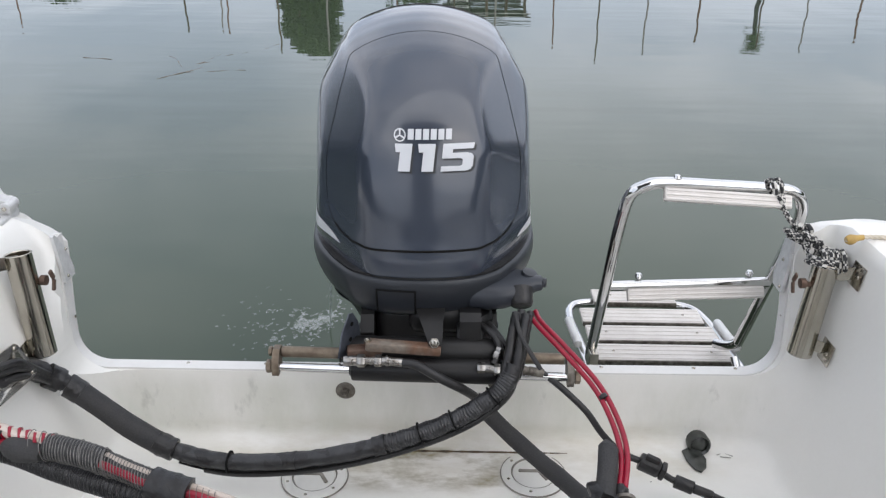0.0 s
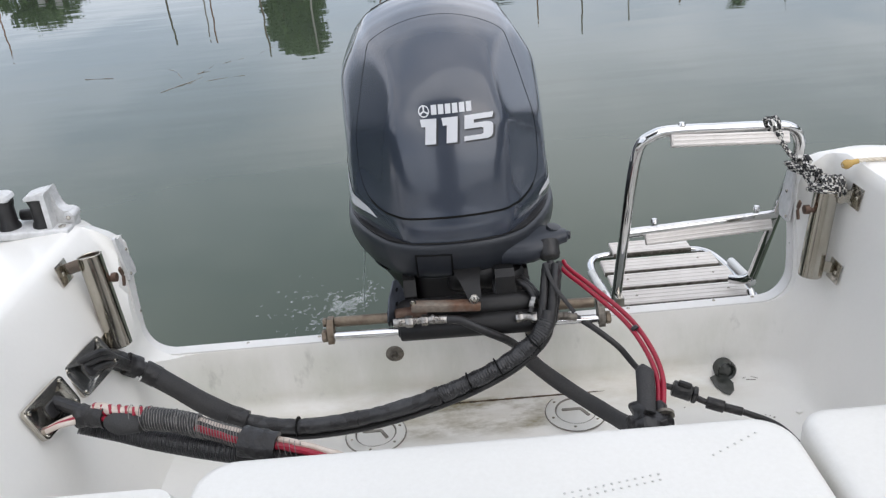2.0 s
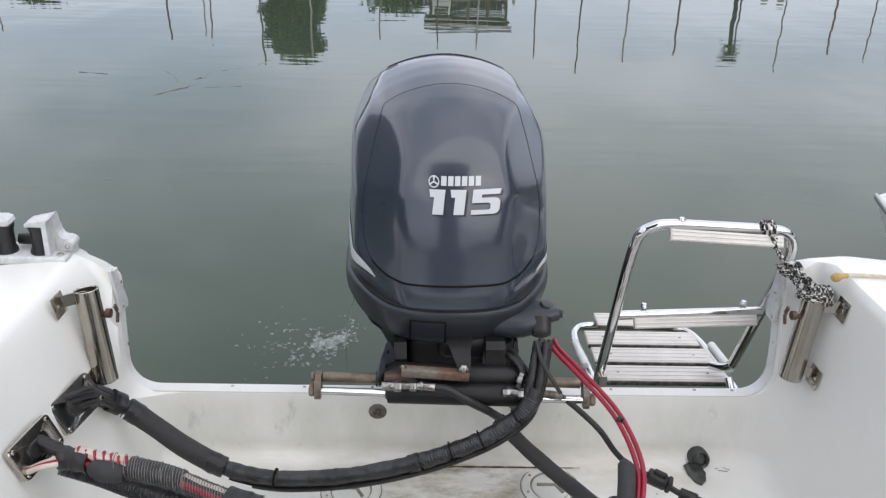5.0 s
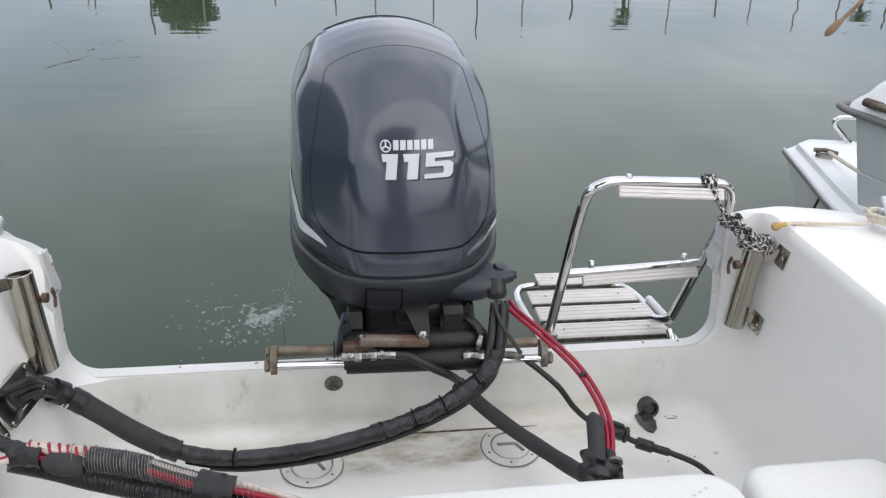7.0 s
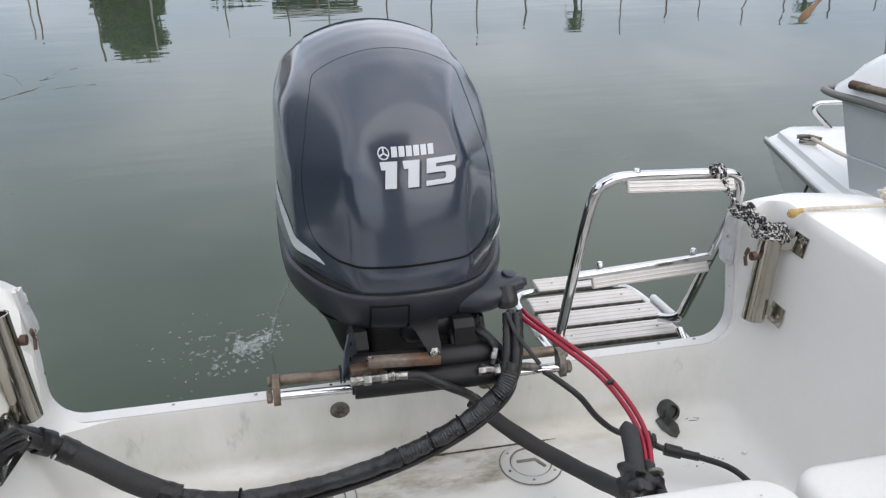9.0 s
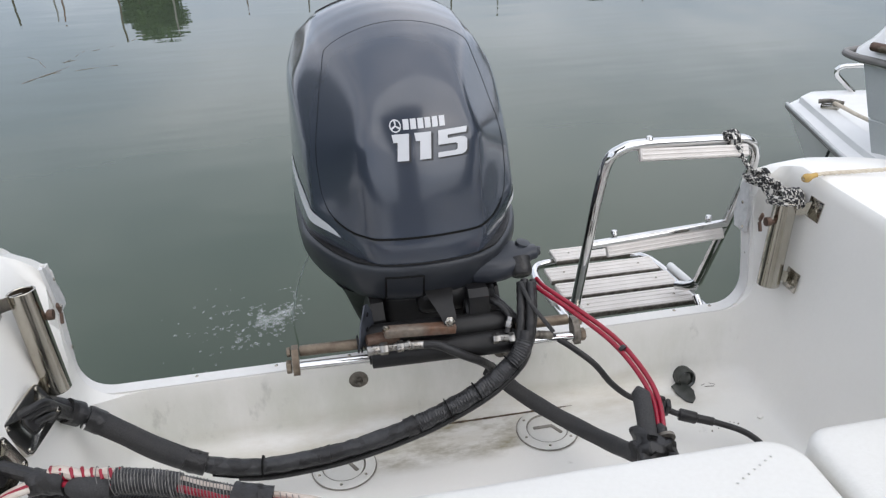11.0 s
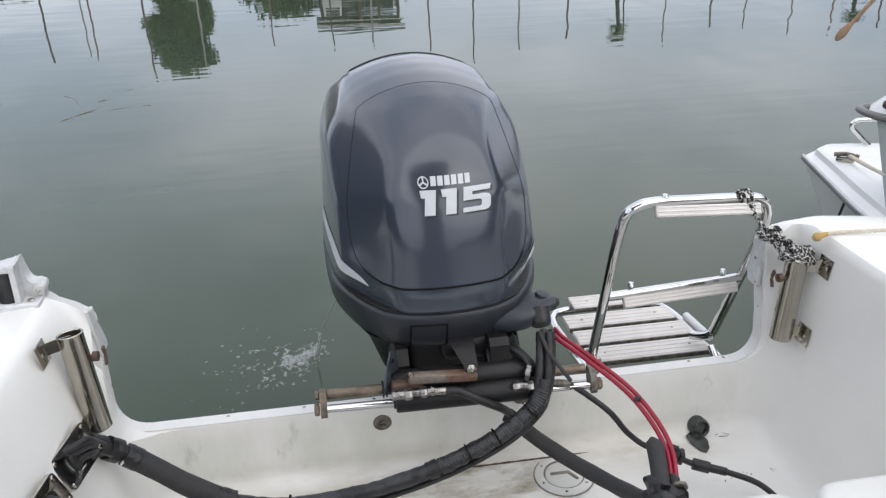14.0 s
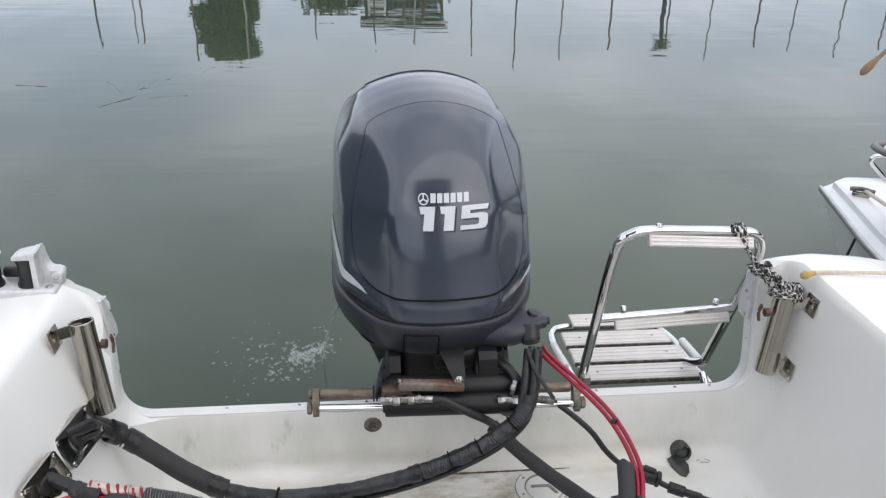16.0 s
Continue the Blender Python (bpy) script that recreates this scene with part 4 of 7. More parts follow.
# plain unseen bulkhead and hardtop closing the cockpit, sized for the cowling's dark reflection
bulk = surface("bulkhead_grey", (0.20, 0.20, 0.20), 0.6, dark=(0.13, 0.13, 0.125), scale=2.0, amount=0.5)
solo("wall_bulkhead", box((0.80, 0.06, 1.90), pose(0.06, -1.75, 1.17), 0.02), bulk, (0, -1.75, 0.222), "plain grey unseen bulkhead closing the cockpit, sized for the cowling's reflection", "wall", kind="structure")
roof_dark = surface("unseen_hardtop_dark", (0.07, 0.072, 0.075), 0.6, dark=(0.045, 0.047, 0.05), scale=3.0, amount=0.5)
solo("ceiling_hardtop", box((0.70, 2.72, 0.05), pose(0, -0.41, 2.15), 0.02), roof_dark, (0, -0.50, 2.12), "plain dark unseen hardtop over the cockpit, added for the cowling's reflection", "ceiling", kind="structure")

# ---- benches ----
def slab(x0, x1, y0, y1, r, z, h):
    loops = []
    for inset, dz in ((0.012, -h), (0.0, -h + 0.012), (0.0, -0.020), (0.0025, -0.011), (0.008, -0.004), (0.017, -0.0005), (0.05, 0.001)):
        loops.append([(px, py, z + dz) for px, py in rounded(x0 + inset, x1 - inset, y0 + inset, y1 - inset, max(0.01, r - 0.5 * inset), 8, 6)])
    return loft(loops)


for x0, x1, y1, nm in ((-0.478, 0.458, 0.981, "wide"), (0.474, 0.752, 0.988, "narrow")):
    be = thing("bench_locker", (0.5 * (x0 + x1), 0.72, 0.222), f"{nm} white gelcoat bench locker with a rounded lid", "bench", "bench lockers")
    part("lid", slab(x0, x1, 0.44, y1, 0.062 if nm == "wide" else 0.045, 0.553, 0.065), GEL_SEAT, be)
    part("base", box((x1 - x0 - 0.05, 0.45, 0.268), pose(0.5 * (x0 + x1), 0.70, 0.3555), 0.02, 3), GEL, be)
bench = bpy.data.objects["bench_locker"]
for x0, y0, x1, y1, n, rows in ((0.085, 0.838, 0.225, 0.862, 13, 2), (0.315, 0.892, 0.392, 0.933, 7, 1)):
    for i in range(n):
        for j in range(rows):
            t = i / (n - 1)
            part("stud", lathe([(0.0, 0.0012), (0.0014, 0.001), (0.0022, 0.0)], pose(x0 + (x1 - x0) * t, y0 + (y1 - y0) * t - 0.012 * j, 0.5552), 8), STUD, bench)
lk = thing("corner_locker", (-0.66, 0.72, 0.222), "white corner locker with an open dark hatch", "locker")
hatch_out = rounded(-0.785, -0.495, 0.44, 0.935, 0.04, 8, 6)
hatch_in = rounded(-0.765, -0.535, 0.48, 0.903, 0.03, 8, 6)
part("frame", loft([[(x, y, z) for x, y in lp] for lp, z in ((hatch_out, 0.24), (hatch_out, 0.53), ([(x + 0.006 * (1 if x < -0.65 else -1), y - 0.005 * (1 if y > 0.7 else -1)) for x, y in hatch_out], 0.545),
     (hatch_in, 0.548), ([(x + 0.004 * (1 if x < -0.65 else -1), y) for x, y in hatch_in], 0.54), (hatch_in, 0.36))], caps=(True, True)), GEL_SEAT, lk)
part("seal", tube([Vector((x, y, 0.549)) for x, y in rounded(-0.7655, -0.5345, 0.480, 0.9035, 0.030, 8, 6)], 0.0032, 8, False), WOODLOCK, lk)
part("well", loft([[(x, y, z) for x, y in rounded(-0.762, -0.538, 0.483, 0.900, 0.03, 8, 6)] for z in (0.361, 0.547)], caps=(True, False)), HOLE, lk)

# ---- outboard motor ----
MX, MY, MYAW = -0.0435, 1.80, radians(2.34)
motor = thing("outboard_motor", (MX, MY, 0.0), "dark grey-blue four-stroke outboard motor on the transom", "outboard motor")


def mo(x, y, z):
    """A place in the motor's own axes."""
    c, s = math.cos(MYAW), math.sin(MYAW)
    return Vector((MX + c * x - s * y, MY + s * x + c * y, z))


def shell(yf, yr, hw, z, slope=0.0, nf=3.4, nr=2.6, n=96, yc=None):
    """A level loop: front, rear, half width, height, and squareness of its front and rear."""
    yc = 0.5 * (yf + yr) if yc is None else yc
    out = []
    for k in range(n):
        a = 2 * math.pi * k / n
        c, s = math.cos(a), math.sin(a)
        e = nf if s < 0 else nr
        x = hw * math.copysign(abs(c) ** (2 / e), c)
        y = yc + (yc - yf if s < 0 else yr - yc) * math.copysign(abs(s) ** (2 / e), s)
        out.append((x, y, z + slope * (y - yc)))
    return out


# the cowling: a cambered front and top panel with folded edges, chamfered shoulders and full flanks, rounded into each other
CREST = [(0.60, -0.262), (0.64, -0.272), (0.655, -0.2755), (0.68, -0.2725), (0.70, -0.267), (0.716, -0.262), (0.78, -0.25), (0.85, -0.23), (0.915, -0.20), (0.955, -0.168), (0.985, -0.13), (1.01, -0.085),
         (1.031, -0.04), (1.05, 0.01), (1.065, 0.06), (1.077, 0.12), (1.084, 0.17), (1.0865, 0.22), (1.082, 0.28), (1.06, 0.34), (1.02, 0.39), (0.95, 0.43), (0.85, 0.447), (0.70, 0.44), (0.60, 0.42)]
MID_Y, MID_Z = 0.08, 0.80


def swing(y, z):
    """The angle about the cowling's middle, from its front up and over to its rear."""
    a = np.arctan2(z - MID_Z, MID_Y - y)
    return np.where(a < -1.9, a + 2 * np.pi, a)


crest = np.array(CREST)
crest_at, crest_r = swing(crest[:, 1], crest[:, 0]), np.hypot(crest[:, 0] - MID_Z, crest[:, 1] - MID_Y)
fine_at = np.linspace(crest_at[0], crest_at[-1], 400)
fine_r = np.interp(fine_at, crest_at, crest_r)
for _ in range(30):
    fine_r[1:-1] = 0.25 * fine_r[:-2] + 0.5 * fine_r[1:-1] + 0.25 * fine_r[2:]


def cowl_field(x, y, z):
    """Below zero inside the cowling."""
    x, a = np.abs(x), swing(y, z)
    top = np.clip((z - 0.88) / 0.17, 0, 1)
    top = top * top * (3 - 2 * top)
    r = np.interp(a, fine_at, fine_r) + 0.0106 * np.clip((a - 0.5) / 0.6, 0, 1) * np.clip((2.4 - a) / 0.4, 0, 1) + 0.0076 * np.clip((a - 1.9) / 0.6, 0, 1)
    lift = np.clip((z - 0.85) / 0.20, 0, 1)
    lift = lift * lift * (3 - 2 * lift)
    edge = np.interp(z, (0.70, 0.80, 0.86, 0.95, 1.05), (0.117, 0.121, 0.125, 0.150, 0.172))
    camber = np.minimum((0.0177 + 0.0315 * top) * (np.minimum(x, edge + 0.01) / edge) ** 2 * np.clip((2.9 - a) / 0.4, 0.15, 1), 0.2)
    fold = (1.40 - 0.90 * lift) * 0.007 * np.log1p(np.exp(np.clip((x - edge) / 0.007, -30, 30))) * np.clip((2.6 - a) / 0.6, 0, 1)
    panel = np.hypot(y - MID_Y, z - MID_Z) - r + camber + fold
    shoulder = 0.8485 * x - 0.0144 * y + 0.529 * z - 0.6984
    chamfer = (0.77 * x - 0.41 * y + 0.475 * z - 0.5965) / 0.993
    wide = np.interp(z, (0.63, 0.66, 0.70, 0.74, 0.80, 0.90, 0.98, 1.06), (0.250, 0.2615, 0.2555, 0.2525, 0.2495, 0.2455, 0.240, 0.232))
    flank = x - wide * (1 - 0.064 * np.clip((0.28 - y) / 0.3, 0, 2) ** 2)
    rear = x - wide * (1 - 0.45 * np.clip((y - 0.15) / 0.3, 0, 2) ** 2.5)
    faces = np.stack([panel, shoulder, chamfer, flank, rear], -1) / 0.005
    most = faces.max(-1, keepdims=True)
    return 0.005 * (most[..., 0] + np.log(np.exp(faces - most).sum(-1)))


def meet(origins, ways, reach=0.6):
    """Where lines from inside the cowling leave it."""
    o, w = np.asarray(origins, float), np.asarray(ways, float)
    lo, hi = np.zeros(o.shape[:-1]), np.full(o.shape[:-1], reach)
    for _ in range(28):
        m = 0.5 * (lo + hi)
        p = o + w * m[..., None]
        out = cowl_field(p[..., 0], p[..., 1], p[..., 2]) > 0
        lo, hi = np.where(out, lo, m), np.where(out, m, hi)
    return o + w * lo[..., None]


def mc(p):
    return mo(p[0], p[1], p[2] - 0.003)


def cowl_half(row, per=5):
    """One half of a loop of the cowling, from the middle of its front to the middle of its rear."""
    z, yf, w, L, hw, yr, rise = row
    e, k = hw - w, min(1.0, L / 0.2)
    back = yr - yf - 1.2 * L
    p = [(0, yf), (0.45 * w, yf + 0.003 * k), (0.75 * w, yf + 0.009 * k), (0.92 * w, yf + 0.016 * k), (w + 0.02 * e, yf + 0.028 * k), (w + 0.18 * e, yf + 0.03 * k + 0.14 * L), (w + 0.48 * e, yf + 0.03 * k + 0.42 * L), (w + 0.8 * e, yf + 0.02 * k + 0.78 * L),
         (0.99 * hw, yf + 1.2 * L), (hw, yf + 1.2 * L + 0.35 * back), (0.96 * hw, yr - 0.25 * back), (0.72 * hw, yr - 0.03 * k), (0.36 * hw, yr - 0.006 * k), (0, yr)]
    soft = 0.80 - 0.26 * min(1.0, max(0.0, (z - 0.70) / 0.24))
    for i in range(1, 9):
        x, y = p[i]
        round_y = yf + 1.2 * L * (1 - max(0.0, 1 - (x / hw) ** 2.5) ** 0.5)
        p[i] = (x, y + soft * (round_y - y))
    line = [(-p[1][0], p[1][1]), *p, (-p[-2][0], p[-2][1])]
    out = []
    for a, b, c, d in zip(line, line[1:], line[2:], line[3:]):
        for i in range(per):
            t = i / per
            out.append(tuple(0.5 * (2 * b[j] + (c[j] - a[j]) * t + (2 * a[j] - 5 * b[j] + 4 * c[j] - d[j]) * t * t + (3 * b[j] - a[j] - 3 * c[j] + d[j]) * t**3) for j in (0, 1)))
    out.append(p[-1])
    return [(x, y, z + rise * (y - yf)) for x, y in out]


def full_loop(row):
    h = cowl_half(row)
    return h + [(-x, y, z) for x, y, z in h[-2:0:-1]]


turns = 2 * np.pi * np.arange(144) / 144
rings = []
for z in (0.640, 0.6425, 0.646, 0.651, 0.657, 0.664, 0.672, 0.681, 0.690, 0.70, 0.712, 0.726, 0.742, 0.76, 0.78, 0.80, 0.825):
    rings.append(meet([(0, MID_Y, z)] * 144, np.stack([np.sin(turns), -np.cos(turns), 0 * turns], -1)))
for e in np.radians(np.linspace(0, 89.5, 58)):
    rings.append(meet([(0, MID_Y, 0.85)] * 144, np.stack([np.sin(turns) * np.cos(e), -np.cos(turns) * np.cos(e), 0 * turns + np.sin(e)], -1)))
rim = [rings[0] * (0.965, 0.965, 1) + (0, 0.003, -0.004), rings[0] * (0.985, 0.985, 1) + (0, 0.001, -0.003)]
cowl = part("cowling", loft([[mc(p) for p in ring] for ring in rim + rings]), COWL, motor, "glossy dark grey-blue engine cowling", smooth=60)


def on_front(x, z, out=0.0):
    """A place on the cowling's front, at a sideways place and height."""
    p = meet((x, 0.0, z), (0.0, -1.0, 0.0))
    return mc(p - np.array((0, out, 0)))


def on_flank(y, z, side=-1, out=0.0):
    p = meet((0.0, y, z), (side, 0.0, 0.0))
    return mc(p + np.array((side * out * 0.85, -0.5 * out, 0)))


def on_top(x, y, out=0.0):
    p = meet((x, y, 0.9), (0.0, 0.0, 1.0))
    return mc(p + np.array((0, 0, out)))


def seam(points, r=0.0014, name="seam", material=None, parent=None):
    part(name, tube([Vector(p) for p in points], r, 6), material or HOLE, parent or cowl)


# the joint below the front panel, its corners and the panel's edges up the flanks
seam([on_front(-0.150 + 0.300 * i / 40, 0.697, 0.0004) for i in range(41)], 0.0026)
for s in (-1, 1):
    corner = smooth_line([(-0.2185, 0.697, 0), (-0.200, 0.700, 0), (-0.178, 0.708, 0), (-0.154, 0.725, 0), (-0.129, 0.756, 0), (-0.108, 0.803, 0), (-0.086, 0.852, 0), (-0.051, 0.906, 0), (-0.019, 0.951, 0), (0.007, 0.992, 0), (0.032, 1.022, 0)], 0.006)
    seam([on_flank(q.x, q.y, s, 0.0002) for q in corner[:9]], 0.0022)
    seam([on_flank(q.x, q.y, s, 0.0001) for q in corner[8:]], 0.0007)
# the joint across the top, and the dark lip of the air intake behind it
seam([on_top(-0.155 + 0.310 * i / 60, 0.032 + 0.006 * math.cos(math.pi * (i - 30) / 60)) for i in range(61)], 0.0006)
seam([on_top(-0.150 + 0.300 * i / 60, 0.272, 0.0005) for i in range(61)], 0.0030, "intake_lip", BLACK)

# lower tray
tray_rows = [(0.6325, -0.276, 0.154, 0.26, 0.250, 0.432, 0), (0.628, -0.2795, 0.156, 0.26, 0.2535, 0.436, 0), (0.616, -0.2795, 0.156, 0.26, 0.2555, 0.438, 0), (0.598, -0.276, 0.154, 0.26, 0.2565, 0.436, 0), (0.578, -0.271, 0.151, 0.26, 0.254, 0.43, 0),
             (0.560, -0.265, 0.148, 0.26, 0.248, 0.42, 0), (0.546, -0.257, 0.143, 0.25, 0.238, 0.40, 0), (0.537, -0.246, 0.134, 0.24, 0.222, 0.37, 0), (0.532, -0.228, 0.120, 0.22, 0.195, 0.33, 0)]
tray = part("lower_tray", loft([[mo(*p) for p in full_loop(r)] for r in tray_rows]), TRAY, motor, "dark grey lower tray under the cowling", smooth=50)
part("gasket", loft([[mo(*p) for p in full_loop(r)] for r in ((0.6305, -0.262, 0.14, 0.25, 0.238, 0.42, 0), (0.632, -0.2715, 0.15, 0.26, 0.2465, 0.429, 0), (0.637, -0.2715, 0.15, 0.26, 0.2465, 0.429, 0), (0.6385, -0.262, 0.14, 0.25, 0.238, 0.42, 0))]), RUBBER, motor)
# cover plate on the tray's front
tray_front = [[(x, y) for x, y, _ in cowl_half(r, 12)] for r in tray_rows]


def on_tray(x, z, out=0.0):
    """A spot on the tray's front, out metres proud of it."""
    ys = [np.interp(abs(x), [q[0] for q in line[:70]], [q[1] for q in line[:70]]) for line in tray_front]
    heights = [r[0] for r in tray_rows]
    return mo(x, float(np.interp(z, heights[::-1], ys[::-1])) - out, z)


def tray_patch(x0, x1, z0, z1, out, n=8):
    b = bmesh.new()
    grid = [[b.verts.new(on_tray(x0 + (x1 - x0) * i / n, z0 + (z1 - z0) * j / n, out)) for i in range(n + 1)] for j in range(n + 1)]
    for p, q in zip(grid, grid[1:]):
        for i in range(n):
            b.faces.new((p[i], p[i + 1], q[i + 1], q[i]))
    return b


cov = part("cover_plate", tray_patch(-0.0945, -0.0205, 0.534, 0.6085, 0.0018), TRAY, tray, smooth=60)
gap = [(-0.0965, 0.534), (-0.0965, 0.604), (-0.0955, 0.6085), (-0.091, 0.6105), (-0.024, 0.6105), (-0.0195, 0.6085), (-0.0185, 0.604), (-0.0185, 0.534)]
part("gap", tube([on_tray(q.x, q.y, 0.0012) for q in smooth_line([(x, z, 0) for x, z in gap], 0.003)], 0.0021, 6), HOLE, cov)
part("screw", bolt(mo(0.028, -0.268, 0.598), (0, -1, 0.2), 0.004, 0.002), STEEL, tray)
# cable boss with its grommet
boss_rows = [(0.060, 1.625, 0.580, 0.082, 0.036), (0.100, 1.613, 0.581, 0.078, 0.035), (0.130, 1.605, 0.583, 0.070, 0.032), (0.152, 1.598, 0.587, 0.059, 0.028), (0.168, 1.594, 0.592, 0.047, 0.023), (0.182, 1.590, 0.597, 0.033, 0.018), (0.197, 1.586, 0.601, 0.021, 0.015), (0.208, 1.585, 0.602, 0.018, 0.0135), (0.213, 1.585, 0.602, 0.011, 0.008)]
boss = part("cable_boss", loft([[Vector((x, y + ry * math.copysign(abs(math.cos(q)) ** 0.75, math.cos(q)), z + rz * math.copysign(abs(math.sin(q)) ** 0.75, math.sin(q)))) for q in (2 * math.pi * k / 28 for k in range(28))] for x, y, z, ry, rz in boss_rows]), BOSS, motor, "moulded cable entry on the tray")
part("grommet", lathe([(0.0, -0.03), (0.024, -0.03), (0.024, 0.0), (0.023, 0.004), (0.021, 0.008), (0.017, 0.010), (0.0, 0.010)], turn_to((0.166, 1.546, 0.577), (0.02, -0.8, -0.75)), 26), RUBBER, boss)
part("cap", lathe([(0.0, 0), (0.017, 0.0), (0.018, 0.004), (0.016, 0.010), (0.0, 0.012)], turn_to((0.183, 1.602, 0.609), (0.25, -0.1, 1)), 18), TRAY, boss)
part("latch_pin", rod((0.206, 1.586, 0.602), (0.219, 1.583, 0.603), 0.010, 16, 0.003), TRAY, boss)

# decals: number, name bars and mark on the front
def wrap(b, out):
    """Lays a flat shape (x, z in the motor's axes) on the cowling's front."""
    for v in b.verts:
        x, z, lift = v.co.x, v.co.y, v.co.z
        v.co = on_front(x, z, out + lift)
    return b


def flat_poly(points):
    b = bmesh.new()
    b.faces.new([b.verts.new((x, z, 0)) for x, z in points])
    return b


def plate2d(polys, out, name, material, parent):
    b = join(*[flat_poly(p) for p in polys])
    bmesh.ops.triangulate(b, faces=b.faces)
    bmesh.ops.subdivide_edges(b, edges=b.edges, cuts=2, use_grid_fill=True)
    b = wrap(b, out)
    return part(name, b, material, parent, smooth=0)


ONE = [(0.0, 1.0), (1.0, 1.0), (1.0, 0.0), (0.34, 0.0), (0.34, 0.70), (0.10, 0.70)]
FIVE = [(0.0, 1.0), (1.0, 1.0), (0.965, 0.80), (0.32, 0.80), (0.32, 0.67), (0.78, 0.67), (0.92, 0.63), (1.0, 0.53), (1.0, 0.17), (0.94, 0.05), (0.82, 0.0), (0.0, 0.0), (0.0, 0.19), (0.60, 0.19), (0.66, 0.23),
        (0.66, 0.42), (0.60, 0.47), (0.0, 0.47)]
for fig, shape, x0, x1 in (("1", ONE, -0.0595, -0.0250), ("1", ONE, -0.0145, 0.0200), ("5", FIVE, 0.0345, 0.0965)):
    for part_name, dx, dz, mat_, out, lab in (("digit_shadow", 0.0042, -0.0036, SHADE, 0.0016, ""), ("digit", 0.0, 0.0, DECAL, 0.0026, f"silver figure {fig}")):
        num = flat_poly([(x0 + px * (x1 - x0) + 0.006 * (pz - 0.5) + dx, 0.851 + 0.049 * pz + dz) for px, pz in shape])
        bmesh.ops.triangulate(num, faces=num.faces)
        part(part_name, wrap(num, out), mat_, cowl, lab, smooth=0)
# the maker's name as plain bars, and its mark as a ring with three spokes
for k in range(6):
    x0 = -0.032 + 0.0148 * k
    plate2d([[(x0, 0.9070), (x0 + 0.0115, 0.9070), (x0 + 0.0125, 0.9250), (x0 + 0.001, 0.9250)]], 0.002, "name_bar", DECAL, cowl)
ring = bmesh.new()
R0, R1, N = 0.0092, 0.0115, 36
ro = [ring.verts.new((-0.047 + R1 * math.cos(2 * math.pi * k / N), 0.9145 + R1 * math.sin(2 * math.pi * k / N), 0)) for k in range(N)]
ri = [ring.verts.new((-0.047 + R0 * math.cos(2 * math.pi * k / N), 0.9145 + R0 * math.sin(2 * math.pi * k / N), 0)) for k in range(N)]
for k in range(N):
    ring.faces.new((ro[k], ro[(k + 1) % N], ri[(k + 1) % N], ri[k]))
for k in range(3):
    a = radians(90 + 120 * k)
    d, nn = Vector((math.cos(a), math.sin(a), 0)), Vector((-math.sin(a), math.cos(a), 0))
    c = Vector((-0.047, 0.9145, 0))
    ring.faces.new([ring.verts.new(q) for q in (c - 0.0013 * nn, c + 0.0013 * nn, c + 0.0100 * d + 0.0018 * nn, c + 0.0100 * d - 0.0018 * nn)])
part("mark", wrap(ring, 0.0022), DECAL, cowl, smooth=0)


# silver flashes along both flanks, pointed at the front
for s in (-1, 1):
    b = bmesh.new()
    strips = []
    for k in range(33):
        t = k / 32
        y = (-0.180 if s < 0 else -0.150) + 0.36 * t
        low = 0.676 + 0.034 * t ** 0.8
        high = low + 0.003 + 0.036 * math.sin(math.pi * min(0.62, 0.95 * t ** 0.8)) ** 0.9
        strips.append([b.verts.new(on_flank(y, low + (high - low) * q, s, 0.0014)) for q in (0, 0.35, 0.7, 1)])
    for p, q in zip(strips, strips[1:]):
        for j in range(3):
            b.faces.new((p[j], q[j], q[j + 1], p[j + 1]))
    part("flash", b, DECAL, cowl, "silver swoosh decal", smooth=60)

# swivel bracket, clamp brackets and leg
leg_rows = [(0.545, -0.12, 0.26, 0.105), (0.50, -0.10, 0.24, 0.09), (0.40, -0.04, 0.22, 0.075), (0.20, 0.0, 0.22, 0.07), (-0.10, 0.02, 0.24, 0.062), (-0.45, 0.02, 0.26, 0.06)]
part("leg", loft([[mo(*p) for p in shell(a, b, w, z, 0.0, 2.4, 2.2, 40)] for z, a, b, w in leg_rows]), TRAY, motor, "dark grey leg going down into the water")
part("apron", loft([[mo(*p) for p in shell(a, b, w, z, 0.0, 4.0, 3.0, 48)] for z, a, b, w in ((0.548, -0.225, 0.26, 0.206), (0.53, -0.200, 0.26, 0.200), (0.50, -0.160, 0.25, 0.188), (0.46, -0.12, 0.24, 0.174), (0.41, -0.08, 0.23, 0.160), (0.34, -0.05, 0.22, 0.138))]), BLACK, motor)
part("swivel_bracket", join(box((0.20, 0.13, 0.15), Matrix.Translation(mo(0.0, -0.17, 0.475)), 0.025, 3), box((0.12, 0.10, 0.06), Matrix.Translation(mo(0.03, -0.215, 0.53)), 0.02, 3)), BLACK, motor, "black swivel bracket")
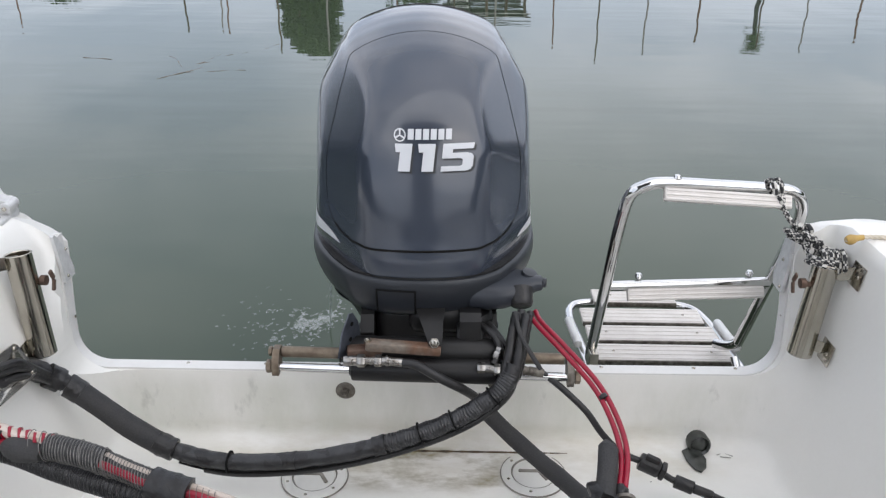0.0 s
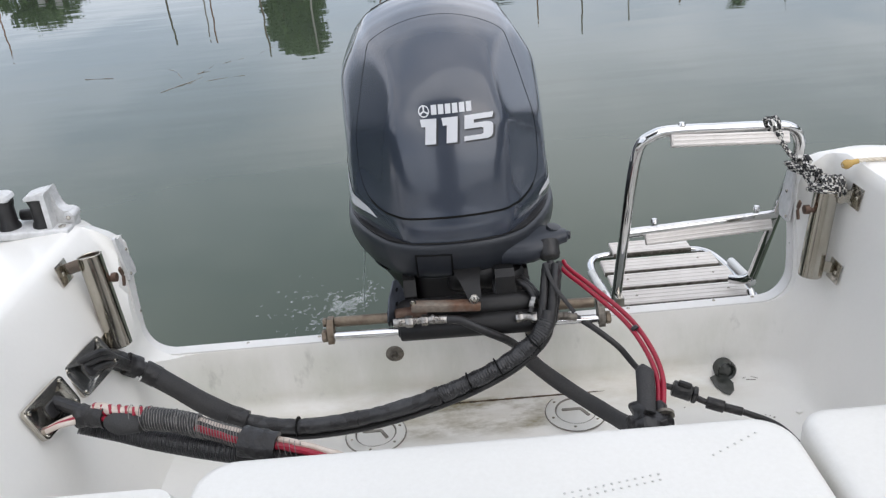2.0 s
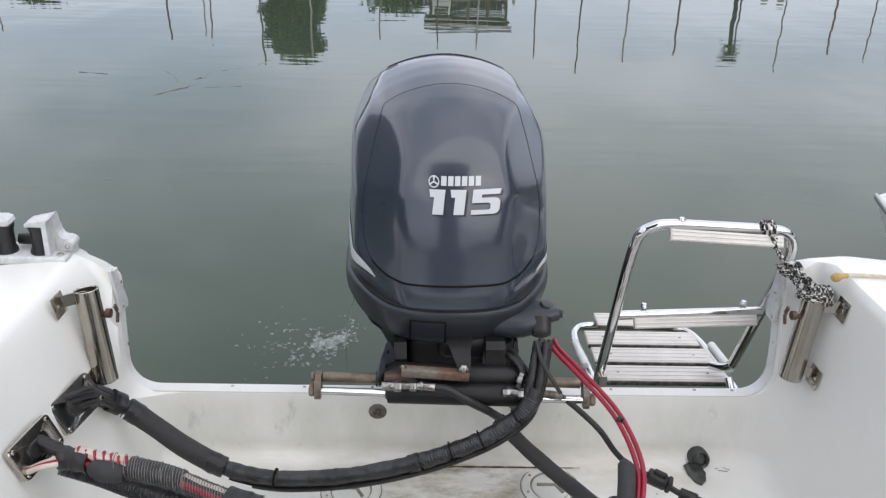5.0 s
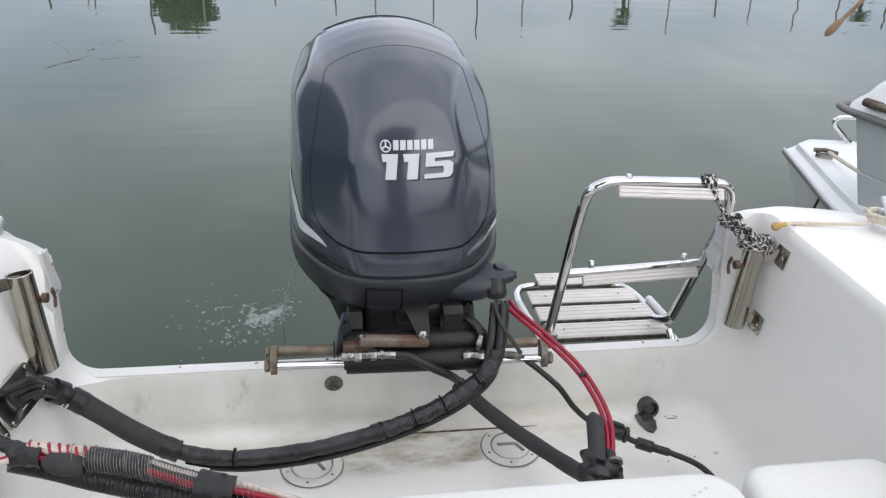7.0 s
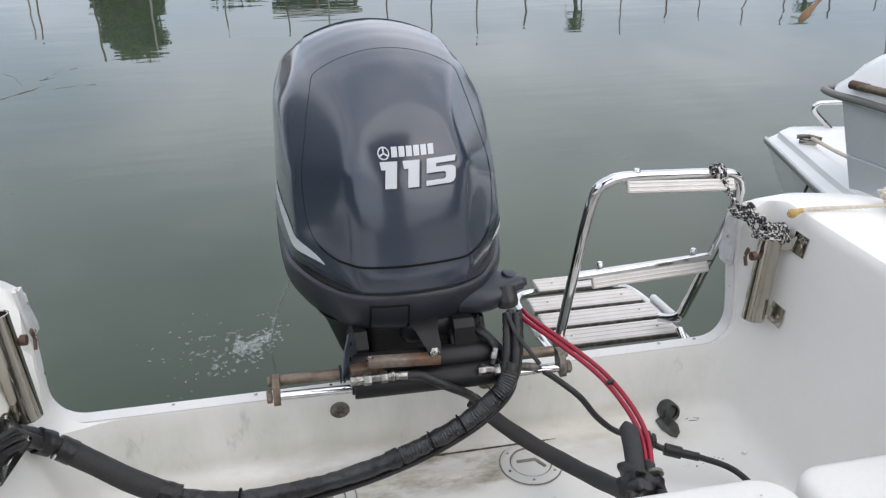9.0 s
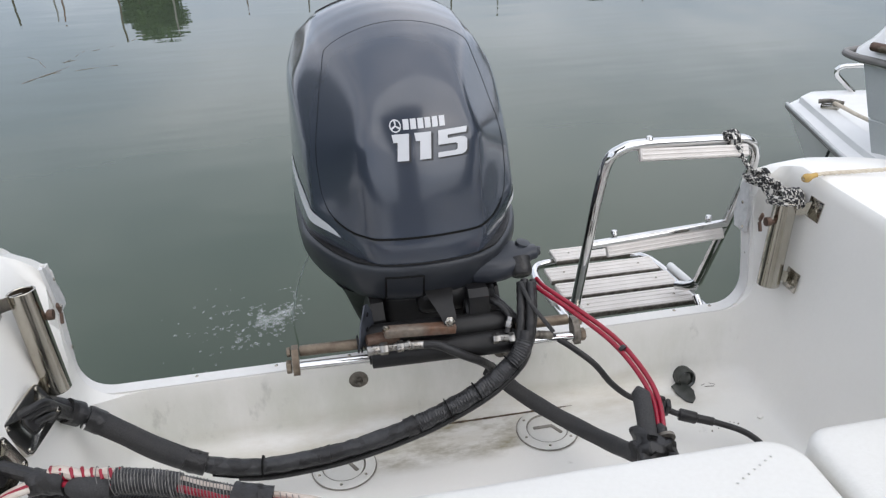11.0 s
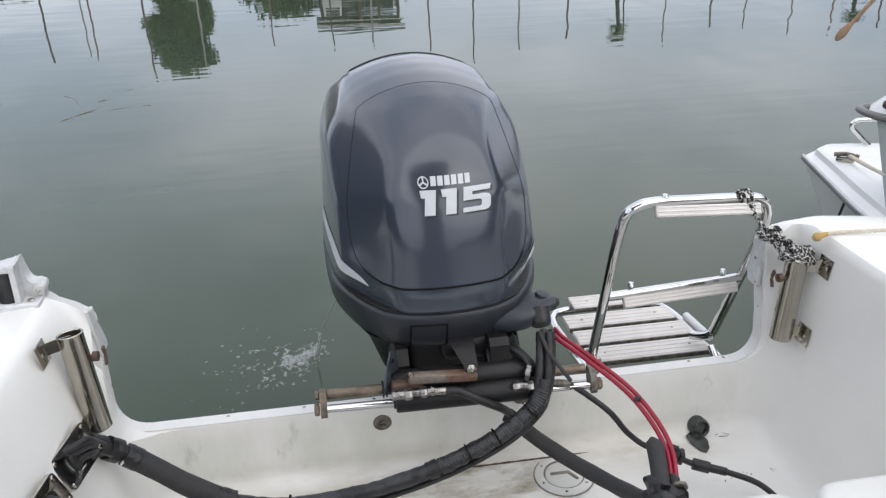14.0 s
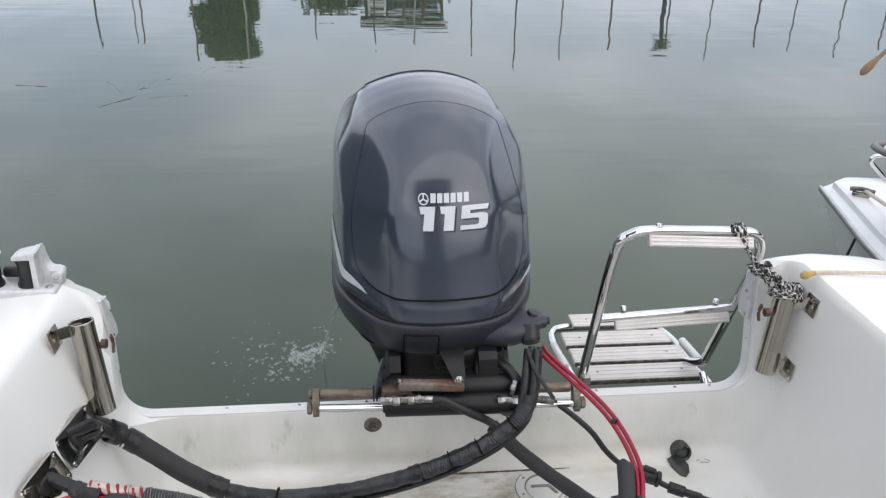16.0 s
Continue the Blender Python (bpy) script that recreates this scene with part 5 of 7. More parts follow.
for s in (-1, 1):
    cx_ = 0.118 if s < 0 else 0.137
    cb = part("clamp_bracket", join(loft([[mo(s * (cx_ + dx), y, z) for y, z in ((-0.265, 0.47), (-0.20, 0.42), (-0.09, 0.40), (-0.07, 0.55), (-0.20, 0.552), (-0.245, 0.54), (-0.268, 0.51))] for dx in (-0.014, 0.014)]),
                            box((0.034, 0.05, 0.30), Matrix.Translation(mo(s * cx_, -0.125, 0.28)), 0.012, 3)), BLACK, motor, "cast clamp bracket bolted to the transom")
    part("bolt", bolt(mo(s * (cx_ + 0.014), -0.23, 0.505), (s, 0, 0), 0.009, 0.006), TRAY, cb)
tilt = part("tilt_tube", rod((-0.322, 1.494, 0.482), (-0.150, 1.490, 0.482), 0.0115, 20, 0.002), BRONZE, motor, "tarnished tilt tube")
part("tilt_tube", rod((0.110, 1.484, 0.484), (0.252, 1.480, 0.484), 0.0115, 20, 0.002), BRONZE, motor, "tarnished tilt tube")
part("pivot_housing", rod((-0.190, 1.500, 0.490), (0.125, 1.492, 0.492), 0.026, 24, 0.006), BLACK, motor)
for x in (-0.203, -0.196):
    part("wear_ring", rod((x, 1.491, 0.482), (x + 0.004, 1.491, 0.482), 0.019, 20, 0.001), BLACK, tilt)
arm = part("steering_arm", box((0.150, 0.024, 0.020), Matrix.Translation((-0.072, 1.464, 0.516)) @ pose(0, 0, 0, 0, 4.5, 1), 0.004), LINK, motor, "stained steering link arm")
part("eye", box((0.07, 0.028, 0.020), Matrix.Translation((-0.150, 1.468, 0.504)) @ pose(0, 0, 0, 0, 0, 8), 0.006), RUST, arm, "rusty end of the arm")
part("bolt", join(hexnut((-0.142, 1.462, 0.526), (0, -0.2, 1), 0.008, 0.008), bolt((-0.142, 1.460, 0.533), (0, -0.2, 1), 0.005, 0.006)), STEEL, arm)
part("steering_horn", loft([[Vector((x, y, z)) for x, y in ((cx - w, y0), (cx - w, y1), (cx + w, y1), (cx + w, y0))] for z, cx, w, y0, y1 in ((0.566, -0.020, 0.030, 1.53, 1.58), (0.550, -0.016, 0.022, 1.503, 1.56), (0.535, -0.010, 0.016, 1.470, 1.52), (0.522, -0.009, 0.012, 1.460, 1.49))]), BLACK, motor)
part("bolt", join(hexnut((-0.010, 1.460, 0.530), (0, -1, 0.3), 0.011, 0.006), bolt((-0.010, 1.455, 0.532), (0, -1, 0.3), 0.008, 0.006)), STEEL, motor)
part("trim_ram", rod((0.035, 1.53, 0.50), (0.090, 1.527, 0.503), 0.034, 24, 0.006), BLACK, motor)
part("stop_block", loft([[Vector((x, y, z)) for y, z in ((1.492, 0.505), (1.53, 0.495), (1.56, 0.56), (1.515, 0.568), (1.498, 0.556))] for x in (0.040, 0.046, 0.078, 0.083)]), BLACK, motor)
part("tilt_motor", lathe([(0.0, 0.0), (0.027, 0.0), (0.030, 0.006), (0.030, 0.088), (0.033, 0.090), (0.033, 0.102), (0.029, 0.110), (0.012, 0.113), (0.0, 0.113)], turn_to((0.092, 1.560, 0.436), (-0.16, 0.02, 1)), 26), BLACK, motor, "black tilt motor can")
part("trim_hose", tube(smooth_line([(0.108, 1.445, 0.492), (0.120, 1.462, 0.512), (0.112, 1.485, 0.528), (0.092, 1.51, 0.535), (0.07, 1.54, 0.53)], 0.005), 0.0075, 12), RUBBER, motor)
part("trim_hose", tube(smooth_line([(0.150, 1.450, 0.470), (0.140, 1.475, 0.500), (0.120, 1.505, 0.520), (0.10, 1.54, 0.53)], 0.005), 0.0065, 12), RUBBER, motor)
part("hose_nut", join(hexnut((0.114, 1.452, 0.500), (0.3, 0.5, 0.8), 0.011, 0.014), hexnut((0.118, 1.458, 0.511), (0.3, 0.5, 0.8), 0.009, 0.010)), FITTING, motor)
fin = part("bracket_fin", loft([[Vector((x + 0.55 * (y - 1.47), y, z)) for y, z in ((1.450, 0.496), (1.505, 0.482), (1.516, 0.515), (1.510, 0.548), (1.496, 0.574), (1.486, 0.577), (1.464, 0.545))] for x in (-0.191, -0.188)]), FINGREY, motor, "thin grey bracket plate with bolt holes")
for y, z in ((1.490, 0.552), (1.484, 0.520)):
    part("hole", bolt((-0.1870 + 0.55 * (y - 1.47), y, z), (1, -0.55, 0), 0.005, 0.0012), HOLE, fin)

# hydraulic steering cylinder
cyl = thing("steering_cylinder", (-0.03, 1.47, 0.42), "black hydraulic steering cylinder with chrome rods", "steering cylinder")
tubep = part("barrel", rod((-0.176, 1.468, 0.462), (0.130, 1.453, 0.468), 0.0250, 32, 0.003), BLACK, cyl)
part("gland", rod((-0.181, 1.4682, 0.462), (-0.172, 1.468, 0.462), 0.016, 24, 0.002), BLACK, tubep)
part("rod", rod((-0.334, 1.472, 0.460), (-0.172, 1.466, 0.460), 0.0092, 20), CHROME, cyl)
part("rod", rod((0.124, 1.455, 0.460), (0.268, 1.450, 0.460), 0.0092, 20), CHROME, cyl)
for x, y in ((-0.331, 1.474), (0.262, 1.452)):
    lk2 = part("end_link", loft([[Vector((x + dx, y + py, z)) for py, z in ((-0.015, 0.446), (0.015, 0.446), (0.024, 0.462), (0.030, 0.478), (0.030, 0.492), (0.010, 0.494), (-0.006, 0.484), (-0.016, 0.468))] for dx in (-0.007, 0.007)]), BRONZE if x < 0 else TARN, cyl, "tarnished end link")
    s = -1 if x < 0 else 1
    part("nut", hexnut((x + s * 0.009, y, 0.460), (s, 0, 0), 0.014, 0.011), BRONZE, lk2)
    part("nut", hexnut((x + s * 0.009, y + 0.018, 0.484), (s, 0, 0), 0.010, 0.008), BRONZE, lk2)
ft = part("hose_fitting", join(rod((-0.186, 1.424, 0.508), (-0.160, 1.425, 0.508), 0.010, 12, 0.001), hexnut((-0.160, 1.425, 0.508), (1, 0, 0), 0.013, 0.016), rod((-0.144, 1.4255, 0.508), (-0.118, 1.4255, 0.508), 0.0075, 16),
                              hexnut((-0.126, 1.426, 0.508), (1, 0, 0), 0.012, 0.014), rod((-0.112, 1.426, 0.508), (-0.068, 1.427, 0.504), 0.0085, 18, 0.001), rod((-0.104, 1.426, 0.508), (-0.098, 1.426, 0.508), 0.0105, 18, 0.001)), FITTING, cyl, "plated hose fitting")
part("elbow", rod((-0.150, 1.455, 0.486), (-0.150, 1.428, 0.506), 0.008, 14), FITTING, ft)
part("hose_fitting", join(hexnut((0.075, 1.435, 0.490), (1, 0, 0), 0.011, 0.016), rod((0.09, 1.435, 0.49), (0.112, 1.43, 0.489), 0.008, 16), hexnut((0.108, 1.43, 0.489), (1, 0, 0), 0.012, 0.012)), FITTING, cyl)
part("hose_end", join(rod((0.150, 1.452, 0.478), (0.182, 1.452, 0.472), 0.0085, 16, 0.001), rod((0.178, 1.452, 0.473), (0.208, 1.452, 0.467), 0.0095, 16, 0.001)), TARN, cyl, "brass hose end")

# ---- cables and hoses ----
def conduit(line, r, pitch=0.006, depth=0.12, sides=16):
    line = smooth_line(line[::4], 0.0012)
    return tube(line, lambda s: r * (1 + depth * (0.5 + 0.5 * math.sin(2 * math.pi * s / pitch))), sides)


def cut_line(line, a, b):
    n = len(line) - 1
    return line[int(a * n): int(b * n) + 1]


har = thing("engine_harness", (-0.3, 1.39, 0.222), "thick black taped engine harness sagging across the cockpit", "cable harness")
H = smooth_line([(0.166, 1.506, 0.572), (0.156, 1.464, 0.550), (0.147, 1.434, 0.510), (0.132, 1.413, 0.469), (0.086, 1.396, 0.430), (0.020, 1.379, 0.398), (-0.079, 1.365, 0.363), (-0.192, 1.362, 0.330), (-0.301, 1.367, 0.306),
                 (-0.422, 1.375, 0.295), (-0.526, 1.387, 0.311), (-0.610, 1.397, 0.356), (-0.676, 1.405, 0.408), (-0.737, 1.407, 0.459), (-0.781, 1.378, 0.509), (-0.804, 1.332, 0.541), (-0.816, 1.297, 0.547)], 0.004)
part("sheath", crumple(tube(cut_line(H, 0.085, 1.0), lambda s: 0.0172 + 0.0005 * math.sin(40 * s), 20), 0.0018, 0.020), TAPE, har)
part("woven_sleeve", tube(cut_line(H, 0.70, 0.835), lambda s: 0.0222 + 0.0005 * math.sin(37 * s), 18), SLEEVE, har, "dark grey woven sleeve")
part("split_conduit", crumple(tube(smooth_line(cut_line(H, 0.10, 0.33)[::3], 0.0013), lambda s: 0.0186 + 0.0006 * math.sin(2 * math.pi * s / 0.006), 20), 0.0030, 0.018), LOOM, har, "finely ribbed split conduit")
part("split_conduit", crumple(tube(cut_line(H, 0.34, 0.665), lambda s: 0.0174 + 0.0006 * math.sin(31 * s), 20), 0.0020, 0.022, 2), LOOM, har)
for a, b, r in ((0.325, 0.345, 0.0200), (0.47, 0.485, 0.0190), (0.668, 0.700, 0.0230), (0.835, 0.860, 0.0236), (0.870, 0.892, 0.0240), (0.90, 0.93, 0.0212)):
    part("tape_wrap", crumple(tube(cut_line(H, a, b), lambda s, r=r: r + 0.0004 * math.sin(300 * s), 20), 0.0014, 0.014, a), TAPE, har)
for a in (0.145, 0.215, 0.27, 0.58):
    p, d, u, v = frames_along(H)[int(a * (len(H) - 1))]
    part("cable_tie", lathe([(0.0212, -0.0014), (0.0228, -0.0014), (0.0228, 0.0014), (0.0212, 0.0014)], turn_to(p, d), 20), HOLE, har)
p, d, u, v = frames_along(H)[int(0.868 * (len(H) - 1))]
part("tie_end", box((0.006, 0.010, 0.004), turn_to(p + Vector((0.004, -0.022, -0.010)), d), 0.001), CLEAR, har, "white cut end of a cable tie")
side = [q + Vector((0.004, -0.010, -0.0185)) for q in cut_line(H, 0.05, 0.62)]
part("side_cable", tube(side, 0.0075, 10), RUBBER, har)
part("split", tube([q + Vector((0, -0.016, -0.0125)) for q in cut_line(H, 0.10, 0.66)], 0.0022, 6), HOLE, har)
for k, (dx, dy, r_) in enumerate(((-0.013, 0.0, 0.0095), (0.006, -0.006, 0.0105), (0.016, 0.006, 0.0075), (-0.002, 0.010, 0.009))):
    part("cable", tube([q + Vector((dx, dy, 0)) for q in cut_line(H, 0.0, 0.13)], lambda s, r_=r_: r_ + 0.0005 * math.sin(2 * math.pi * s / 0.005), 12), RUBBER, har)
for k, dz in enumerate((-0.012, 0.006, 0.018)):
    part("loose_cable", tube(smooth_line([(-0.748, 1.385 + 0.004 * k, 0.478 + 0.2 * dz), (-0.756, 1.352, 0.518 + 0.6 * dz), (-0.758, 1.318, 0.545 + dz), (-0.772, 1.296, 0.551 + dz), (-0.80, 1.28, 0.545 + dz)], 0.006), 0.0075, 10), RUBBER, har)
part("drop_cable", tube(smooth_line([(0.148, 1.490, 0.585), (0.158, 1.450, 0.558), (0.178, 1.420, 0.532), (0.196, 1.405, 0.508)], 0.006), 0.0045, 10), SLEEVE, har)

bun = thing("battery_cable_bundle", (-0.5, 1.06, 0.5), "bundle of red and white wires in split black conduit", "cable bundle")
B = smooth_line([(-0.797, 1.126, 0.544), (-0.771, 1.131, 0.550), (-0.731, 1.131, 0.554), (-0.647, 1.109, 0.556), (-0.534, 1.083, 0.552), (-0.423, 1.051, 0.531), (-0.318, 1.034, 0.507), (-0.209, 1.008, 0.473), (-0.099, 0.976, 0.434), (0.0, 0.94, 0.40)], 0.003)
LOWER = smooth_line([(-0.742, 1.142, 0.526), (-0.712, 1.148, 0.508), (-0.670, 1.142, 0.498), (-0.600, 1.112, 0.498), (-0.490, 1.074, 0.497), (-0.391, 1.046, 0.495), (-0.335, 1.030, 0.486), (-0.25, 1.005, 0.462)], 0.003)
part("conduit", conduit(LOWER, 0.0190, 0.0045, 0.10), LOOM, bun, "finely corrugated black conduit")
part("conduit", conduit(cut_line(B, 0.240, 0.365), 0.0182, 0.0050, 0.08), LOOM, bun, "split corrugated black conduit")
part("conduit", tube([q + Vector((0, 0.004, -0.003)) for q in cut_line(B, 0.355, 0.46)], 0.0155, 16), LOOM, bun)


def lay(a, b, dy, dz, r, twist, phase, seed, rad):
    """One wire on the bundle, turning loosely with its neighbours."""
    return tube([q + Vector((0, dy + r * math.cos(i * twist + phase) + 0.003 * noise.noise(Vector((i * 0.09, seed, 0))), dz + r * math.sin(i * twist + phase) + 0.003 * noise.noise(Vector((i * 0.1, seed, 4))))) for i, q in enumerate(cut_line(B, a, b))], rad, 8)


part("wire", lay(0.12, 0.250, 0.004, 0.008, 0.0, 0.0, 0.0, 1, 0.0098), WIRE_W, bun, "white wires")
part("wire", lay(0.12, 0.250, 0.004, 0.008, 0.0104, 1.25, 0.4, 2, 0.0028), RED, bun, "red wire wound round the white ones")
part("wire", lay(0.12, 0.250, -0.011, -0.001, 0.0, 0.0, 0.0, 3, 0.0050), RED, bun)
part("wire", lay(0.12, 0.250, -0.006, -0.011, 0.0, 0.0, 0.0, 4, 0.0075), TAPE, bun)
for k, (dy, dz, rad) in enumerate(((-0.009, 0.002, 0.0064), (-0.004, -0.009, 0.0075), (0.003, 0.0095, 0.0050))):
    part("wire", lay(0.345, 0.47, dy, dz, 0.0, 0.0, 0.0, 10 + k, rad), (RED, LOOM, WIRE_W)[k], bun)
for k, (dy, dz) in enumerate(((-0.006, 0.004), (0.007, 0.006), (0.001, -0.005))):
    part("wire", lay(0.48, 1.0, dy, dz, 0.0, 0.0, 0.0, 20 + k, 0.0062), WIRE_W if k == 1 else RED, bun)
for a, b, r in ((0.078, 0.150, 0.0200), (0.450, 0.522, 0.0262)):
    part("tape_wrap", crumple(tube([q + Vector((0, -0.001, -0.004)) for q in cut_line(B, a, b)], lambda s, r=r: r + 0.0008 * math.sin(210 * s), 22, True, 0.9), 0.0025, 0.012, a), TAPE, bun)
part("tape_wrap", crumple(tube([q + Vector((0, 0.0, -0.002)) for q in cut_line(LOWER, 0.62, 0.77)], 0.0215, 20), 0.0025, 0.012, 7), TAPE, bun)
part("patch", crumple(tube([q + Vector((0, -0.012, -0.006)) for q in cut_line(B, 0.148, 0.232)], lambda s: 0.006 + 0.0135 * math.sin(math.pi * min(1, s / 0.076)) ** 0.6, 18), 0.002, 0.02, 5), SLEEVE, bun, "grey putty patch")
for k in range(3):
    part("wire", tube(smooth_line([(-0.732, 1.122 - 0.006 * k, 0.556 - 0.002 * k), (-0.755, 1.108 - 0.006 * k, 0.556), (-0.776, 1.098 - 0.004 * k, 0.551), (-0.800, 1.090, 0.548)], 0.005), 0.0050, 8), WIRE_W if k != 1 else RED, bun)
part("wire", tube(smooth_line([(-0.728, 1.132, 0.558), (-0.77, 1.145, 0.570), (-0.80, 1.152, 0.576)], 0.005), 0.012, 10), TAPE, bun)
rt = random.Random(14)
length = len(B) - 1
for a, b, pitch, rad in ((0.238, 0.360, 0.0050, 0.0200), (0.353, 0.452, 0.0054, 0.0180), (0.300, 0.370, 0.021, 0.0212), (0.200, 0.255, 0.019, 0.0215), (0.525, 0.575, 0.0095, 0.0135)):
    tw, i, f = [], 0.0, a
    while f < b:
        p = B[int(f * length)].lerp(B[min(length, int(f * length) + 1)], f * length % 1.0)
        k = rad * (1 + rt.uniform(-0.03, 0.05))
        tw.append(p + Vector((0, k * math.cos(i), k * math.sin(i) - 0.0005)))
        i += 0.5
        f += pitch / 12.57 / (length * 0.003) * rt.uniform(0.75, 1.25)
    part("twine", tube(smooth_line(tw, 0.004), 0.0007, 5), TWINE, bun, "thin pale twine wound closely round the bundle")

# mounting flanges on the port bulwark
def flange(cx, cy, cz, hy, hz, way, name_label):
    fl = thing("cable_flange", (cx, cy, cz - 0.05), name_label, "cable flange", "cable flanges")
    w_ = Vector(way).normalized()
    u_ = (Vector((0.12, 1, 0)) - w_ * w_.dot(Vector((0.12, 1, 0)))).normalized()
    m = Matrix.Translation((cx, cy, cz)) @ Matrix((u_.cross(w_), u_, w_)).transposed().to_4x4()
    outer = rounded(-hz, hz, -hy, hy, 0.010, 6, 3)
    inner = rounded(-hz * 0.50, hz * 0.62, -hy * 0.45, hy * 0.62, 0.012, 6, 3)
    part("plate", loft([[m @ Vector((x * k, y * k, z)) for x, y in lp] for lp, k, z in ((outer, 1, -0.006), (outer, 1, 0.003), (outer, 0.97, 0.0045), (inner, 1.06, 0.0045), (inner, 1.0, 0.0035), (inner, 0.9, 0.0035))]), STEEL, fl, "polished steel flange plate")
    part("boot", loft([[m @ Vector((x * k, y * k, z)) for x, y in inner] for k, z in ((0.72, 0.0), (0.72, 0.0050), (0.60, 0.0062), (0.35, 0.0050))]), RUBBER, fl, "black rubber boot in the opening")
    for sx in (-1, 1):
        for sy in (-1, 1):
            part("screw", bolt(m @ Vector(((hz - 0.009) * sx, (hy - 0.010) * sy, 0.0045)), m.to_3x3() @ Vector((0, 0, 1)), 0.0045, 0.003), STEEL, fl)


flange(-0.777, 1.296, 0.546, 0.060, 0.036, (0.85, -0.22, 0.46), "polished steel cable flange with the engine harness coming out")
flange(-0.778, 1.134, 0.569, 0.056, 0.034, (0.90, -0.16, 0.38), "polished steel cable flange with battery wires coming out")

red = thing("battery_cables", (0.26, 1.25, 0.45), "pair of bright red battery cables from the motor", "battery cable")
for dx, dy, dz in ((-0.005, 0, 0), (0.005, 0.003, 0.004)):
    part("cable", tube(smooth_line([(0.188 + dx, 1.520 + dy, 0.565 + dz), (0.192 + dx, 1.495 + dy, 0.564 + dz), (0.202 + dx, 1.465 + dy, 0.564 + dz), (0.234 + dx, 1.397 + dy, 0.559 + dz), (0.282 + dx, 1.308 + dy, 0.540 + dz), (0.304 + dx, 1.229 + dy, 0.523 + dz),
                                (0.309 + dx, 1.160 + dy, 0.505 + dz), (0.295 + dx, 1.097 + dy, 0.481 + dz), (0.271 + dx, 1.034, 0.439), (0.25, 0.95, 0.39)], 0.006), 0.0048, 14), RED, red)
part("tie", tube(smooth_line([(0.290, 1.281, 0.537), (0.293, 1.273, 0.536)], 0.004), 0.0088, 14, True, 0.7), TAPE, red)
part("sleeve", tube(smooth_line([(0.286, 1.172, 0.520), (0.283, 1.166, 0.517), (0.277, 1.13, 0.500), (0.268, 1.09, 0.480)], 0.004), lambda s: 0.0165 * min(1.0, 0.62 + 60 * s), 16), SLEEVE, red)
part("tape_wrap", crumple(join(tube(smooth_line([(0.268, 1.115, 0.480), (0.262, 1.080, 0.466), (0.250, 1.04, 0.445)], 0.004), lambda s: 0.0225 + 0.002 * math.sin(170 * s), 24), tube(smooth_line([(0.290, 1.110, 0.480), (0.298, 1.075, 0.466), (0.29, 1.04, 0.45)], 0.004), 0.0145, 18), tube(smooth_line([(0.24, 1.085, 0.458), (0.262, 1.072, 0.470), (0.30, 1.075, 0.472)], 0.004), 0.017, 18)), 0.009, 0.016, 3), TAPE, red)
part("clamp", lathe([(0.0155, -0.003), (0.017, -0.003), (0.017, 0.003), (0.0155, 0.003)], turn_to((0.300, 1.090, 0.476), (0.1, 1, 0.3)), 20), TARN, red)

gs = thing("steering_hose", (0.1, 1.3, 0.40), "black steering hose in a grey woven sleeve", "hose")
part("hose", tube(smooth_line([(-0.070, 1.4255, 0.504), (-0.052, 1.421, 0.505), (-0.037, 1.418, 0.501), (-0.015, 1.416, 0.488), (0.013, 1.418, 0.469), (0.047, 1.428, 0.443), (0.070, 1.448, 0.413), (0.080, 1.462, 0.392)], 0.005), 0.0095, 14), RUBBER, gs)
part("sleeve", tube(smooth_line([(0.072, 1.468, 0.392), (0.132, 1.440, 0.340), (0.190, 1.393, 0.312), (0.238, 1.332, 0.308), (0.270, 1.260, 0.326), (0.281, 1.172, 0.374), (0.276, 1.085, 0.440)], 0.005), lambda s: 0.0172 + 0.0004 * math.sin(60 * s), 16), SLEEVE, gs)
h2 = thing("sensor_hose", (0.4, 1.35, 0.222), "thin black hose with a plug connector lying on the floor", "hose")
part("hose", tube(smooth_line([(0.206, 1.452, 0.468), (0.219, 1.449, 0.460), (0.250, 1.432, 0.441), (0.293, 1.412, 0.406), (0.330, 1.398, 0.358), (0.371, 1.386, 0.324), (0.424, 1.374, 0.306), (0.465, 1.346, 0.293), (0.538, 1.317, 0.280), (0.596, 1.284, 0.266), (0.624, 1.234, 0.250), (0.64, 1.15, 0.236)], 0.005), 0.0068, 12), RUBBER, h2)
part("connector", join(rod((0.402, 1.379, 0.313), (0.440, 1.366, 0.302), 0.018, 16, 0.003), box((0.012, 0.030, 0.030), pose(0.446, 1.363, 0.301, 0, 15, -20), 0.005), box((0.03, 0.012, 0.012), pose(0.425, 1.366, 0.328, 0, 15, -20), 0.004)), RUBBER, h2)
part("connector", join(rod((0.466, 1.345, 0.293), (0.500, 1.331, 0.287), 0.0135, 16, 0.002), rod((0.500, 1.331, 0.287), (0.535, 1.318, 0.281), 0.0095, 14, 0.002)), RUBBER, h2)

